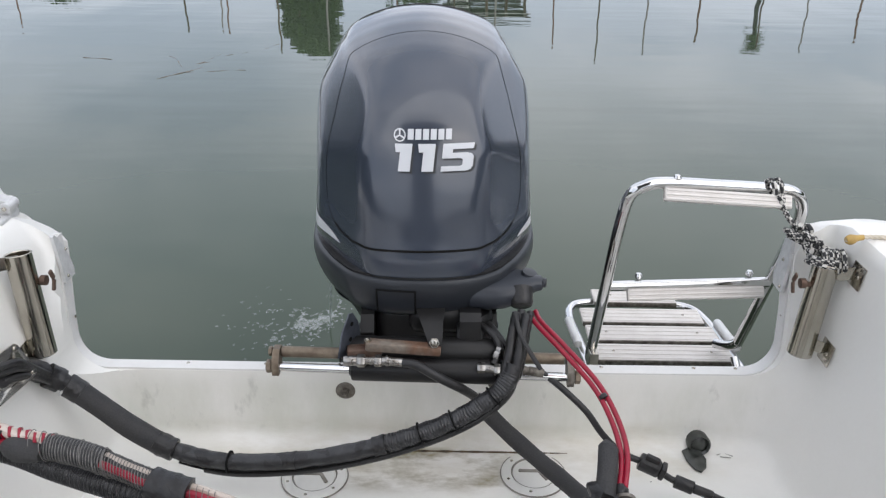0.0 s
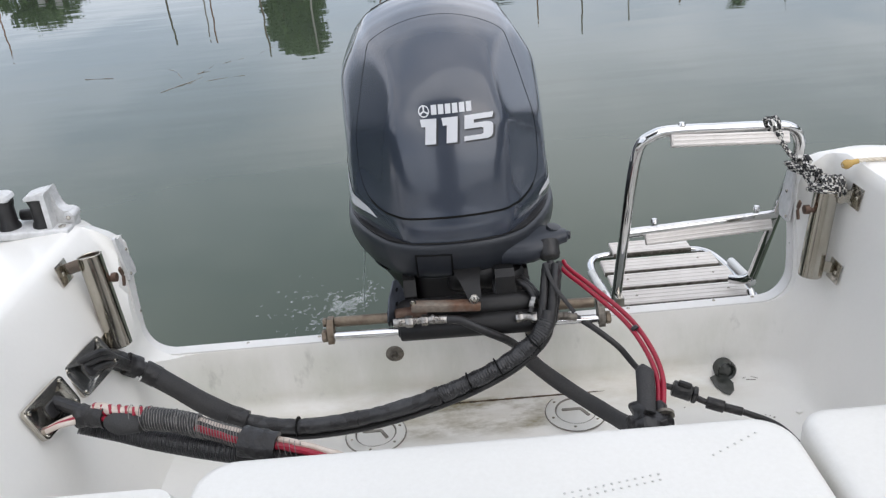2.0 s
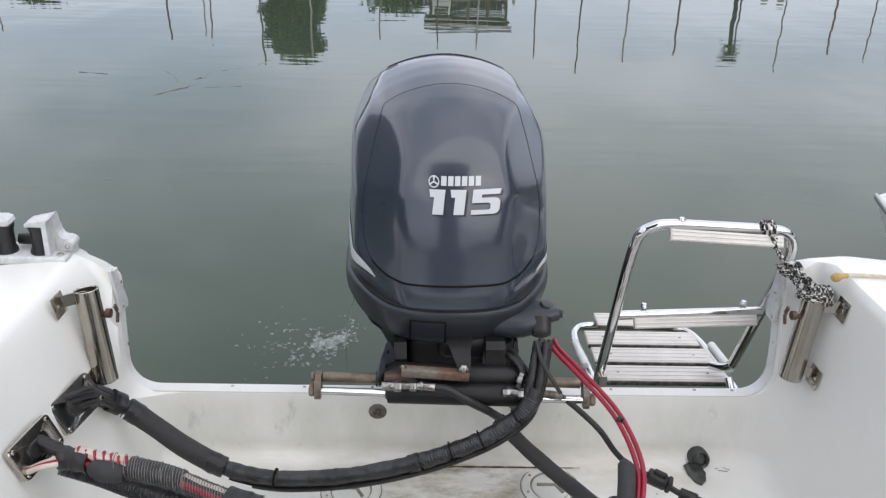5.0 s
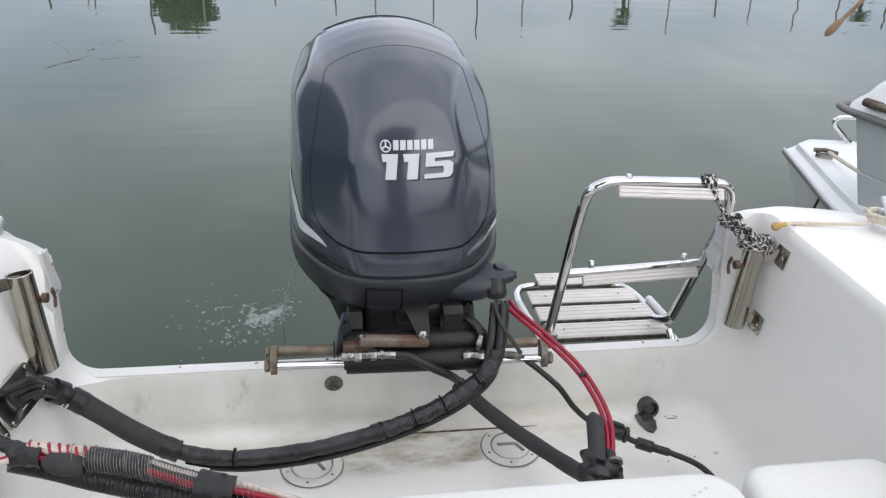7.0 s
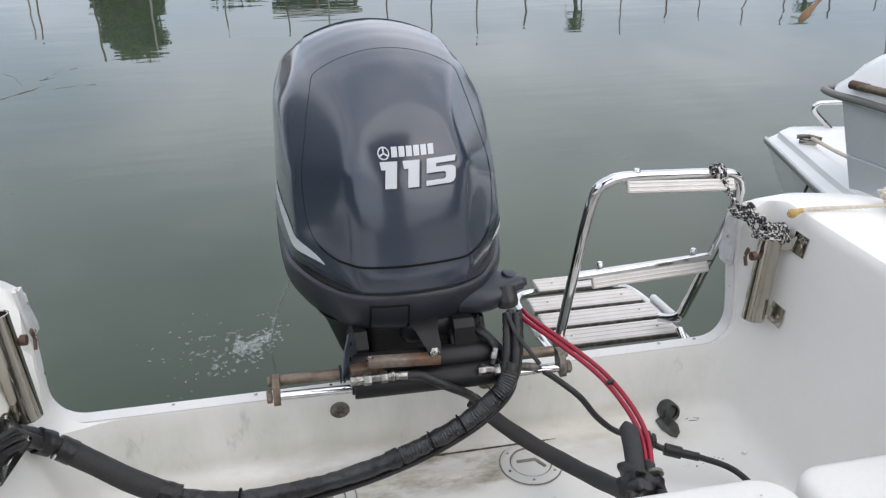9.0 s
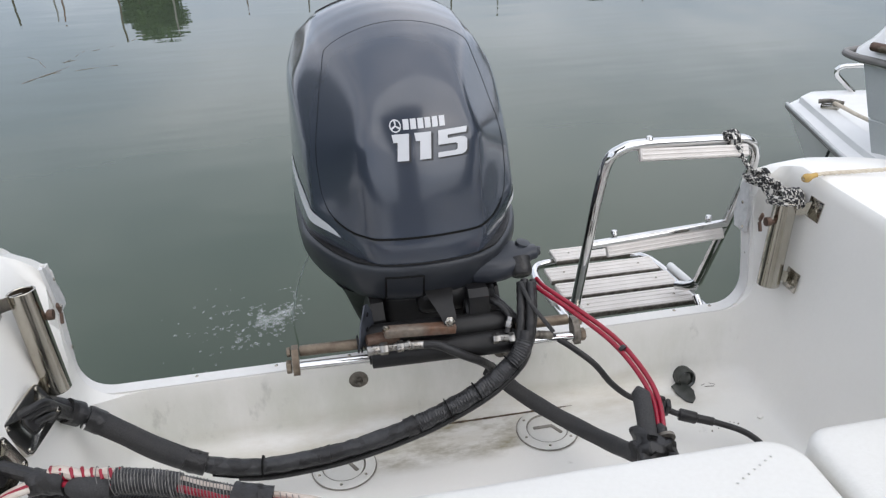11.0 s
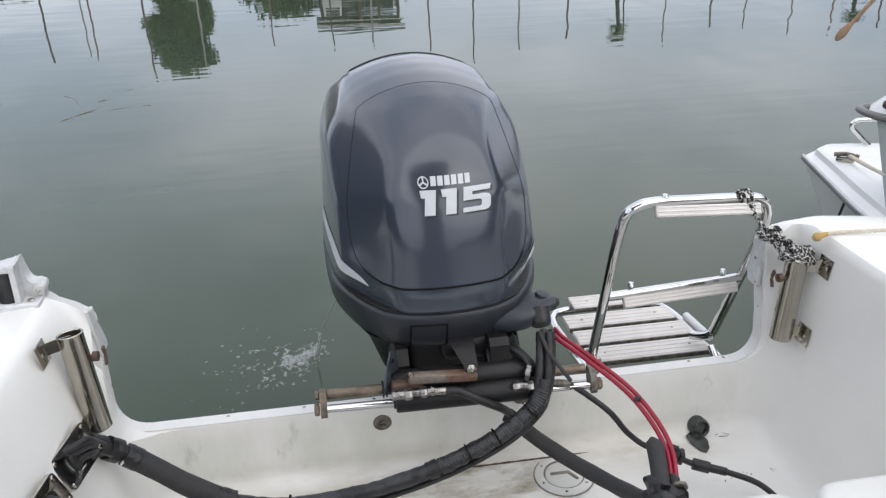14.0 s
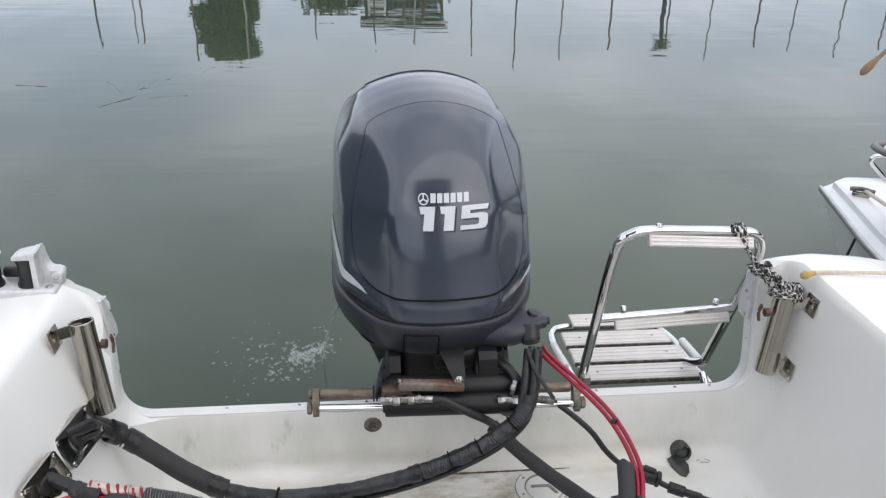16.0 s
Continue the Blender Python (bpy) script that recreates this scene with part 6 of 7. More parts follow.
# ---- rod holders ----
def rod_holder(top, bottom, wall_x, s, wing, lab, tabs):
    top, bottom = Vector(top), Vector(bottom)
    rh = thing("rod_holder", bottom, lab, "rod holder", "rod holders")
    d = (bottom - top).normalized()
    R = 0.0245
    m = turn_to(top, d)
    L = (bottom - top).length
    part("tube", lathe([(R, 0.0), (R + 0.0008, 0.001), (R, 0.003), (R, L - 0.002), (R - 0.002, L), (R - 0.003, L - 0.002), (R - 0.003, 0.002), (R - 0.0015, 0.0)] + [(R, 0.0)], m, 32, False), STEEL, rh, "stained stainless tube")
    part("bore", lathe([(R - 0.0034, 0.0015), (R - 0.0034, 0.06), (0.0, 0.061)], m, 24, False), RUSTBORE, rh, "dark stained inside of the tube")
    for z_rel, plate in tabs:
        c = top.lerp(bottom, z_rel)
        w = Vector(plate)
        wx = wall_x(w.z)
        arm = loft([[Vector((p.x, p.y + dy, p.z + dz)) for dy, dz in ((0, -0.013), (0.0025, -0.013), (0.0025, 0.013), (0, 0.013))] for p in (c + Vector((-s * 0.0, 0.0, 0)), c.lerp(Vector((wx, w.y, c.z)), 0.6), Vector((wx - s * 0.003, w.y, w.z)))])
        pl = box((0.003, 0.046, 0.046), pose(wx - s * 0.003, w.y - 0.012, w.z, 0, s * 9), 0.001)
        b = part("bracket", join(arm, pl), STEEL, rh)
        part("screw", bolt((wx - s * 0.0045, w.y - 0.020, w.z), (-s, 0, 0), 0.0045, 0.003), STEEL, b)
    wv = Vector(wing)
    part("wing_screw", join(rod(wv - Vector((s * 0.012, 0, 0)) * -1, top.lerp(bottom, 0.28), 0.005, 12), lathe([(0.0, 0), (0.010, 0.0), (0.010, 0.010), (0.0, 0.010)], turn_to(wv, (s, 0, 0)), 12),
                                     box((0.005, 0.010, 0.022), Matrix.Translation(wv + Vector((-s * 0.012, 0, 0.012))) @ pose(0, 0, 0, 25), 0.002), box((0.005, 0.010, 0.022), Matrix.Translation(wv + Vector((-s * 0.012, 0, -0.010))) @ pose(0, 0, 0, -25), 0.002)), RUST, rh, "corroded wing screw")


rod_holder((-0.793, 1.452, 0.716), (-0.771, 1.424, 0.512), lambda z: -0.781 - 0.29 * (z - 0.5), -1, (-0.752, 1.457, 0.658), "stained stainless rod holder bolted to the port bulwark", ((0.08, (-0.850, 1.428, 0.698)), (0.90, (-0.81, 1.41, 0.53))))
rod_holder((0.752, 1.518, 0.690), (0.728, 1.495, 0.495), lambda z: 0.770 + 0.13 * (z - 0.5), 1, (0.703, 1.506, 0.651), "stained stainless rod holder bolted to the starboard bulwark", ((0.08, (0.79, 1.485, 0.685)), (0.88, (0.772, 1.485, 0.515))))

# ---- hinge plates on the cut-out's edges ----
GATE_PORT = ((1.586, 0.585), (1.626, 0.585), (1.632, 0.596), (1.631, 0.622), (1.623, 0.652), (1.612, 0.676), (1.604, 0.685), (1.597, 0.683))
GATE_STBD = ((1.588, 0.585), (1.632, 0.585), (1.648, 0.61), (1.650, 0.68), (1.640, 0.697), (1.622, 0.695), (1.598, 0.64))
for x, s, outline in ((-0.807, 1, GATE_PORT), (0.729, -1, GATE_STBD)):
    hp = thing("hinge_plate", (x, 1.60, 0.57), "pale alloy gate plate screwed to the edge of the cut-out", "hinge plate", "gate plates")
    b = loft([[Vector((x + s * dx + s * 0.15 * (0.66 - z), y, z)) for y, z in outline] for dx in (0.003, 0.010)])
    part("plate", b, CAST, hp)
    for y, z in ((1.60, 0.595), (1.625, 0.645)):
        part("screw", bolt((x + s * 0.010 + s * 0.15 * (0.66 - z), y, z), (s, 0, 0), 0.004, 0.003), STEEL, hp)

# ---- chock with rollers on the port quarter ----
ch = thing("roller_fairlead", (-0.95, 1.60, 0.712), "cast alloy roller fairlead with two black rollers", "fairlead")
m = Matrix.Translation((-0.960, 1.592, 0.7185)) @ pose(0, 0, 0, 0, 2.2, 3)


def ribbed(profile, y0, y1, soft=0.004):
    """A casting of one outline, its edges rounded towards both ends."""
    cx, cz = sum(p[0] for p in profile) / len(profile), sum(p[1] for p in profile) / len(profile)
    loops = []
    for y, k in ((y0, 1.0), (y0 + 0.3 * soft, 0.35), (y0 + soft, 0.0), (y1 - soft, 0.0), (y1 - 0.3 * soft, 0.35), (y1, 1.0)):
        loop = []
        for x, z in profile:
            q = Vector((x - cx, z - cz))
            q = q * (1 - k * soft / max(q.length, 0.01))
            loop.append(m @ Vector((cx + q.x, y, cz + q.y)))
        loops.append(loop)
    return loft(loops)


part("base", box((0.166, 0.082, 0.020), m @ pose(0, 0, 0.010), 0.006, 3), CAST, ch)
part("cap", ribbed([(-0.081, 0.084), (-0.080, 0.096), (-0.070, 0.103), (-0.040, 0.104), (-0.030, 0.099), (-0.027, 0.091), (-0.033, 0.084)], -0.032, 0.010, 0.008), CAST, ch)
part("cap", ribbed([(0.000, 0.084), (0.000, 0.090), (0.010, 0.098), (0.030, 0.104), (0.047, 0.106), (0.051, 0.102), (0.049, 0.084)], -0.032, 0.010, 0.007), CAST, ch)
for x in (-0.050, 0.023):
    part("roller", lathe([(0.0, 0.0), (0.023, 0.0), (0.023, 0.007), (0.019, 0.015), (0.019, 0.050), (0.022, 0.060), (0.022, 0.066), (0.0, 0.066)], m @ pose(x, -0.010, 0.019), 24), RUBBER, ch)
part("cheek", ribbed([(0.038, 0.016), (0.050, 0.016), (0.049, 0.100), (0.038, 0.100)], -0.034, 0.026, 0.003), CAST, ch)
part("cheek", ribbed([(-0.082, 0.016), (-0.070, 0.016), (-0.074, 0.100), (-0.081, 0.092)], -0.032, 0.008, 0.003), CAST, ch)
part("web", ribbed([(0.044, 0.016), (0.084, 0.016), (0.088, 0.026), (0.087, 0.040), (0.081, 0.047), (0.071, 0.046), (0.062, 0.051), (0.056, 0.063), (0.052, 0.082), (0.049, 0.102), (0.044, 0.100)], -0.004, 0.030, 0.003), CAST, ch)
part("lug", rod(m @ Vector((0.078, -0.010, 0.034)), m @ Vector((0.078, 0.034, 0.034)), 0.012, 18, 0.003), CAST, ch)
part("bolt", join(bolt(m @ Vector((0.066, -0.024, 0.020)), (0, 0, 1), 0.008, 0.004)), STEEL, ch)
part("bolt", bolt(m @ Vector((0.078, -0.011, 0.034)), (0, -1, 0), 0.005, 0.003), STEEL, ch)
part("roller", rod(m @ Vector((-0.035, 0.022, 0.036)), m @ Vector((0.035, 0.022, 0.036)), 0.013, 20, 0.002), RUBBER, ch)

# ---- ladder ----
lad = thing("boarding_ladder", (0.55, 1.68, 0.40), "folding stainless boarding ladder with cream treads, raised", "ladder")
r = 0.0125
A, Bt, C, D = Vector((0.352, 1.71, 0.355)), Vector((0.372, 1.632, 0.752)), Vector((0.747, 1.656, 0.732)), Vector((0.728, 1.792, 0.325))
up = smooth_line([A, A.lerp(Bt, 0.5), A.lerp(Bt, 0.86), Bt + Vector((0.008, -0.006, 0.028)), Bt + Vector((0.035, -0.008, 0.052)), Bt + Vector((0.075, -0.006, 0.059)), Bt.lerp(C, 0.5) + Vector((0, -0.004, 0.060)),
                  C + Vector((-0.075, -0.006, 0.061)), C + Vector((-0.03, -0.004, 0.054)), C + Vector((-0.004, 0.0, 0.028)), C + Vector((0.002, 0.012, -0.03)), C.lerp(D, 0.5), D + Vector((0.001, -0.006, 0.035)), D + Vector((-0.004, 0.004, 0.008)), D + Vector((-0.020, 0.022, -0.010)), D + Vector((-0.040, 0.045, -0.018))], 0.006)
part("frame", tube(up, r, 18), CHROME, lad, "polished bent tube frame")
ml, mr = Vector((0.362, 1.682, 0.545)), Vector((0.735, 1.715, 0.545))
part("rung", rod(ml, mr, r * 0.95, 18), CHROME, lad)


def tread(a, b, width, thick, tip, name="tread", ridge=4):
    a, b = Vector(a), Vector(b)
    d = (b - a).normalized()
    m = Matrix.Translation((a + b) / 2) @ Matrix((d, Vector((0, 0, 1)).cross(d).normalized(), d.cross(Vector((0, 0, 1)).cross(d).normalized()))).transposed().to_4x4() @ pose(0, 0, 0, tip)
    L = (b - a).length
    t = part(name, box((L, width, thick), m, 0.003), TREAD, lad)
    for k in range(ridge):
        part("ridge", box((L - 0.006, width / ridge * 0.45, 0.003), m @ pose(0, width * ((k + 0.5) / ridge - 0.5), thick / 2), 0.001, 1), TREAD, t)
    return t


tread((0.445, 1.612, 0.792), (0.706, 1.622, 0.774), 0.027, 0.014, 60, ridge=3)
tread((0.412, 1.674, 0.528), (0.722, 1.699, 0.528), 0.027, 0.014, 60, ridge=3)
for q in ((0.472, 1.628, 0.820), (0.439, 1.700, 0.562), (0.692, 1.722, 0.562)):
    part("ball_screw", lathe([(0.0035, 0), (0.0035, 0.004), (0.0075, 0.007), (0.0085, 0.012), (0.006, 0.017), (0.0, 0.019)], turn_to(Vector(q) - Vector((0, 0, 0.010)), (0, 0, 1)), 14), CHROME, lad)
# folded lower section, lying level behind the stern
plat = smooth_line([(0.372, 1.77, 0.264), (0.362, 1.90, 0.262), (0.352, 2.02, 0.262), (0.362, 2.085, 0.262), (0.40, 2.115, 0.262), (0.52, 2.120, 0.262), (0.64, 2.115, 0.262), (0.700, 2.09, 0.262), (0.724, 2.03, 0.262), (0.738, 1.92, 0.262), (0.745, 1.77, 0.264)], 0.008)
part("lower_frame", tube(plat, r, 16), CHROME, lad, "polished lower frame folded flat")
for y, x0, x1, z in ((1.830, 0.385, 0.732, 0.276), (1.925, 0.383, 0.722, 0.275), (2.018, 0.380, 0.708, 0.275), (2.112, 0.425, 0.655, 0.284)):
    t = tread((x0, y, z), (x1, y, z), 0.075, 0.014, 0)
    # a dark strip added along the tread's front edge, to darken the gap
    part("edge_strip", box((x1 - x0, 0.004, 0.013), pose(0.5 * (x0 + x1), y - 0.0392, z - 0.001), 0.001), TARN, t, "dark strip along the tread's front edge")
    for q in (x0 + 0.05, x1 - 0.05):
        part("screw", bolt((q, y, z + 0.0085), (0, 0, 1), 0.0035, 0.002), STEEL, t)
part("sleeve", rod((0.350, 1.86, 0.282), (0.342, 1.99, 0.280), 0.0115, 16, 0.004), CLEAR, lad)
part("sleeve", rod((0.752, 1.845, 0.285), (0.741, 1.985, 0.282), 0.0115, 16, 0.004), CLEAR, lad)
part("hinge", box((0.022, 0.06, 0.05), pose(0.354, 1.70, 0.35), 0.004), STEEL, lad)
part("strut", rod((0.36, 1.71, 0.30), (0.36, 1.60, 0.20), 0.011, 14), CHROME, lad)
part("strut", rod((0.72, 1.78, 0.30), (0.72, 1.58, 0.18), 0.011, 14), CHROME, lad)


# ---- ropes ----
def braided(line, r, sides=10):
    def pick(i, k):
        return 0 if (i // 2 + k) % 4 == 0 or (i // 2 - k) % 5 == 0 else 1

    return tube(line, lambda s: r * (1 + 0.10 * math.sin(2 * math.pi * s / 0.008)), sides, True, 1.0, pick)


knot = thing("mooring_line", (0.74, 1.58, 0.70), "black and white braided line knotted round the ladder and rod holder", "rope")


def wraps(centre, axis, rad, turns, length, r, seed):
    """A coil of line round an axis."""
    rr = random.Random(seed)
    m = turn_to(centre, axis)
    pts = []
    n = int(turns * 18)
    for i in range(n + 1):
        a = 2 * math.pi * i / 18
        k = 1 + rr.uniform(-0.05, 0.05)
        pts.append(m @ Vector((rad * k * math.cos(a), rad * k * math.sin(a), length * (i / n - 0.5))))
    return smooth_line(pts, 0.002)


part("coil", braided(wraps((0.674, 1.641, 0.797), (1, 0.05, 0), 0.0165, 1.6, 0.022, 0.006, 1), 0.0052), [ROPE_W, ROPE_B], knot)
part("coil", braided(wraps((0.686, 1.622, 0.772), (0.4, -0.05, -1), 0.006, 1.2, 0.034, 0.006, 2), 0.0052), [ROPE_W, ROPE_B], knot)
part("line", braided(smooth_line([(0.676, 1.618, 0.792), (0.688, 1.613, 0.768), (0.702, 1.608, 0.745), (0.722, 1.600, 0.722), (0.735, 1.59, 0.70), (0.75, 1.57, 0.69)], 0.002), 0.0052), [ROPE_W, ROPE_B], knot)
rr = random.Random(8)
for k in range(4):
    c0, c1 = Vector((0.712, 1.600, 0.728)), Vector((0.765, 1.545, 0.690))
    pts = []
    for i in range(9):
        q = c0.lerp(c1, (i / 8 + 0.12 * rr.uniform(-1, 1)) % 1.0)
        pts.append(q + Vector((rr.uniform(-0.018, 0.018), rr.uniform(-0.016, 0.016), rr.uniform(-0.020, 0.020))))
    part("loop", braided(smooth_line(pts, 0.002), 0.0052), [ROPE_W, ROPE_B], knot)
part("coil", braided(wraps((0.768, 1.522, 0.690), (1, -0.3, 0.1), 0.021, 4, 0.045, 0.0062, 5), 0.0052), [ROPE_W, ROPE_B], knot)
part("coil", braided(wraps((0.752, 1.528, 0.690), (0.2, 0.2, 1), 0.029, 2, 0.02, 0.0062, 6), 0.0052), [ROPE_W, ROPE_B], knot)

tan = thing("dock_line", (0.95, 1.53, 0.753), "tan laid rope with a yellowed whipped end lying on the gunwale", "rope")
tl = smooth_line([(0.764, 1.492, 0.750), (0.80, 1.497, 0.755), (0.835, 1.500, 0.754), (0.903, 1.497, 0.752), (0.978, 1.490, 0.753), (1.02, 1.495, 0.757)], 0.003)
fr = frames_along(tl)
for k in range(3):
    st = [q + 0.0023 * (math.cos(i * 0.55 + 2.094 * k) * u + math.sin(i * 0.55 + 2.094 * k) * v) for i, (q, d, u, v) in enumerate(fr)]
    part("strand", tube(st, 0.0025, 8), ROPE_T, tan)
part("whipping", tube(cut_line(tl, 0.0, 0.14), lambda s: 0.0055 + 0.0045 * math.exp(-((s - 0.009) / 0.009) ** 2) - 0.25 * max(0, 0.004 - s), 14), YELLOW, tan)
cl = thing("cleat", (1.045, 1.51, 0.753), "small galvanised horn cleat wrapped with tan line", "cleat")
part("base", box((0.05, 0.10, 0.010), pose(1.045, 1.505, 0.758), 0.004), ALU, cl)
part("horn", tube(smooth_line([(1.015, 1.455, 0.782), (1.03, 1.48, 0.775), (1.045, 1.505, 0.772), (1.06, 1.53, 0.775), (1.07, 1.56, 0.784)], 0.008), lambda s: 0.0072, 12), CAST, cl)
for y in (1.49, 1.52):
    part("post", rod((1.045, y, 0.758), (1.045, y, 0.774), 0.008), CAST, cl)
for k in range(3):
    part("turn_of_line", tube(wraps((1.035, 1.50, 0.761 + 0.005 * k), (0.05 * k, 0.08, 1), 0.034, 1.0, 0.004, 0.006, 20 + k), 0.0042, 10), ROPE_T, cl)

# ---- neighbouring boat ----
NB = surface("neighbour_hull_white", (0.87, 0.87, 0.855), 0.35, dark=(0.62, 0.63, 0.63), scale=3, amount=0.5, grain=0.06, coat=0.1)
# the cabin side is white; this grey has its shade put into the colour
NB_SHADED = surface("neighbour_cabin_shaded_white", (0.62, 0.645, 0.635), 0.4, dark=(0.36, 0.40, 0.43), scale=2, amount=0.5, grain=0.06)
FEND = surface("rub_rail_rubber", (0.24, 0.235, 0.23), 0.6, dark=(0.18, 0.17, 0.16), scale=12, amount=0.7)
nb = thing("neighbour_boat", (3.2, 2.6, 0.0), "small white cabin boat lying alongside, its wheelhouse coloured as white in shade", "boat")


def plan_line(points):
    return [(p.x, p.y) for p in smooth_line([(x, y, 0) for x, y in points], 0.06)]


near = [(1.80, 3.10), (1.735, 2.85), (1.63, 2.43), (1.575, 2.0), (1.56, 1.4), (1.57, 0.4), (1.62, -0.8)]
far = [(2.90, -0.8), (2.93, 0.6), (2.86, 1.8), (2.62, 2.6), (2.30, 3.02), (2.05, 3.12), (1.88, 3.15)]
outline = plan_line(near) + plan_line(far)


def grown(k, dx=0.0):
    """The outline drawn in towards the boat's middle by k metres."""
    out = []
    for x, y in outline:
        d = Vector((x - 2.22, 0.75 * (y - 1.4)))
        d = d.normalized() if d.length else d
        out.append((x - k * d.x, y - k * d.y))
    return out


def at_z(lp, z, rise=0.0):
    return [(x, y, z + rise * max(0.0, y - 2.0)) for x, y in lp]


part("hull", loft([at_z(grown(0.34), -0.12), at_z(grown(0.22), 0.0), at_z(grown(0.09), 0.18, 0.01), at_z(grown(0.02), 0.30, -0.01), at_z(grown(0.0), 0.325, -0.005), at_z(grown(0.0), 0.352, -0.005), at_z(grown(0.03), 0.362, -0.005),
                   at_z(grown(0.045), 0.368, -0.005), at_z(grown(0.05), 0.388, 0.0), at_z(grown(0.075), 0.398), at_z(grown(0.16), 0.40), at_z(grown(0.20), 0.37), at_z(grown(0.5), 0.37)]), NB, nb, "white hull and foredeck")
rubs = [Vector((x, y, z)) for x, y, z in at_z(grown(-0.006), 0.338, -0.005)]
part("rub_rail", tube(rubs[: len(plan_line(near)) + 3], 0.012, 10), FEND, nb, "grey rubber rub rail")
part("rub_rail", tube([p + Vector((0, 0, 0.012)) - Vector((0.006, 0, 0)) for p in rubs[: len(plan_line(near)) - 2]], 0.008, 8), ALU, nb, "alloy strip on the rub rail")
cab_plan = [(1.622, 2.46), (1.655, 2.30), (1.70, 1.9), (1.74, 1.2), (1.76, 0.2), (2.70, 0.2), (2.72, 1.3), (2.60, 1.9), (2.35, 2.35), (2.0, 2.50), (1.68, 2.53)]


def cab(k, z):
    c = Vector((2.2, 1.4))
    return [(x + k * (c.x - x) / 1.0, y + k * (c.y - y) / 1.2, z) for x, y in cab_plan]


cabin = part("cabin", loft([cab(0.085, 0.36), cab(0.045, 0.505), cab(0.051, 0.507), cab(0.051, 0.512), cab(0.043, 0.514), cab(-0.01, 0.705)]), NB_SHADED, nb, "white cabin side coloured grey for shade, with a horizontal seam", smooth=30)
roof = part("roof", loft([cab(-0.02, 0.690), cab(-0.035, 0.700), cab(-0.038, 0.718), cab(-0.025, 0.732), cab(0.005, 0.760), cab(0.035, 0.803), cab(0.08, 0.843), cab(0.14, 0.879), cab(0.23, 0.914), cab(0.36, 0.942), cab(0.52, 0.960), cab(0.68, 0.965)]), NB, nb, "domed white cabin roof", smooth=50)
part("drip_rail", tube(smooth_line([Vector(p) for p in cab(-0.044, 0.710)[-3:] + cab(-0.044, 0.710)[:5]], 0.02), 0.013, 10), FEND, roof)
hand = [(1.615, 2.40, 0.757), (1.635, 2.20, 0.766), (1.675, 1.85, 0.78), (1.71, 1.4, 0.79)]
hr = part("handrail", tube(smooth_line(hand, 0.02), 0.0135, 12), BRONZE, nb, "tarnished roof handrail with dark end")
part("end_cap", tube(smooth_line([(1.612, 2.43, 0.756), (1.622, 2.36, 0.759)], 0.01), 0.0150, 12), RUST, hr)
for p in ((1.645, 2.20, 0.735), (1.69, 1.75, 0.75)):
    part("stanchion", rod(p, (p[0], p[1], p[2] + 0.04), 0.010, 10), STEEL, hr)
part("pulpit_rail", tube(smooth_line([(2.045, 3.03, 0.395), (1.995, 3.04, 0.44), (1.955, 3.04, 0.480), (1.965, 3.035, 0.508), (2.05, 3.02, 0.512), (2.15, 2.97, 0.52), (2.35, 2.80, 0.53), (2.5, 2.6, 0.40)], 0.015), 0.0105, 12), CHROME, nb, "polished pulpit rail")
nc = part("cleat", tube(smooth_line([(1.775, 2.875, 0.424), (1.81, 2.85, 0.430), (1.85, 2.82, 0.424)], 0.01), 0.009, 10), TARN, nb)
part("cleat_base", box((0.07, 0.035, 0.02), pose(1.812, 2.849, 0.408, 0, 0, -35), 0.006), STEEL, nc)
part("line", tube(smooth_line([(1.82, 2.84, 0.425), (1.825, 2.77, 0.42), (1.83, 2.70, 0.415), (1.84, 2.52, 0.412)], 0.02), 0.008, 10), ROPE_T, nc)
fd = thing("fender", (1.66, 2.62, 0.0), "black tyre fender hanging at the waterline", "fender")
part("tyre", tube([Vector((1.635 + 0.03 * math.sin(a), 2.62 + 0.09 * math.cos(a), 0.085 + 0.09 * math.sin(a))) for a in (2 * math.pi * k / 24 for k in range(25))], 0.03, 10, False), RUBBER, fd)
part("lanyard", rod((1.64, 2.62, 0.17), (1.66, 2.6, 0.33), 0.005, 8), ROPE_B, fd)

pad = thing("paddle", (2.1, 3.1, 0.80), "weathered wooden paddle lashed to the cabin boat's bow rail", "paddle")
WOOD = surface("weathered_wood", (0.32, 0.21, 0.12), 0.75, dark=(0.18, 0.11, 0.07), scale=20, amount=0.8, grain=0.3, stretch=(1, 1, 0.3))
p0, p1 = Vector((1.915, 3.2, 0.82)), Vector((2.27, 3.18, 1.24))
d = (p1 - p0).normalized()
s_ = Vector((0, 0, 1)).cross(d).normalized()
u_ = d.cross(s_)
part("shaft", tube([p0 + d * 0.06, p0 + d * 0.3, p1], 0.0085, 12), WOOD, pad)
part("blade", loft([[p0 + d * t + s_ * (w * math.cos(a)) * 0.5 + u_ * (w * math.sin(a)) for a in (2 * math.pi * k / 16 for k in range(16))] for t, w in ((0.0, 0.005), (0.012, 0.015), (0.035, 0.020), (0.065, 0.017), (0.09, 0.010))]), WOOD, pad)
part("post", tube(smooth_line([(2.24, 2.98, 0.39), (2.24, 3.04, 0.8), (2.245, 3.17, 1.20)], 0.03), 0.016, 12), STEEL, pad)

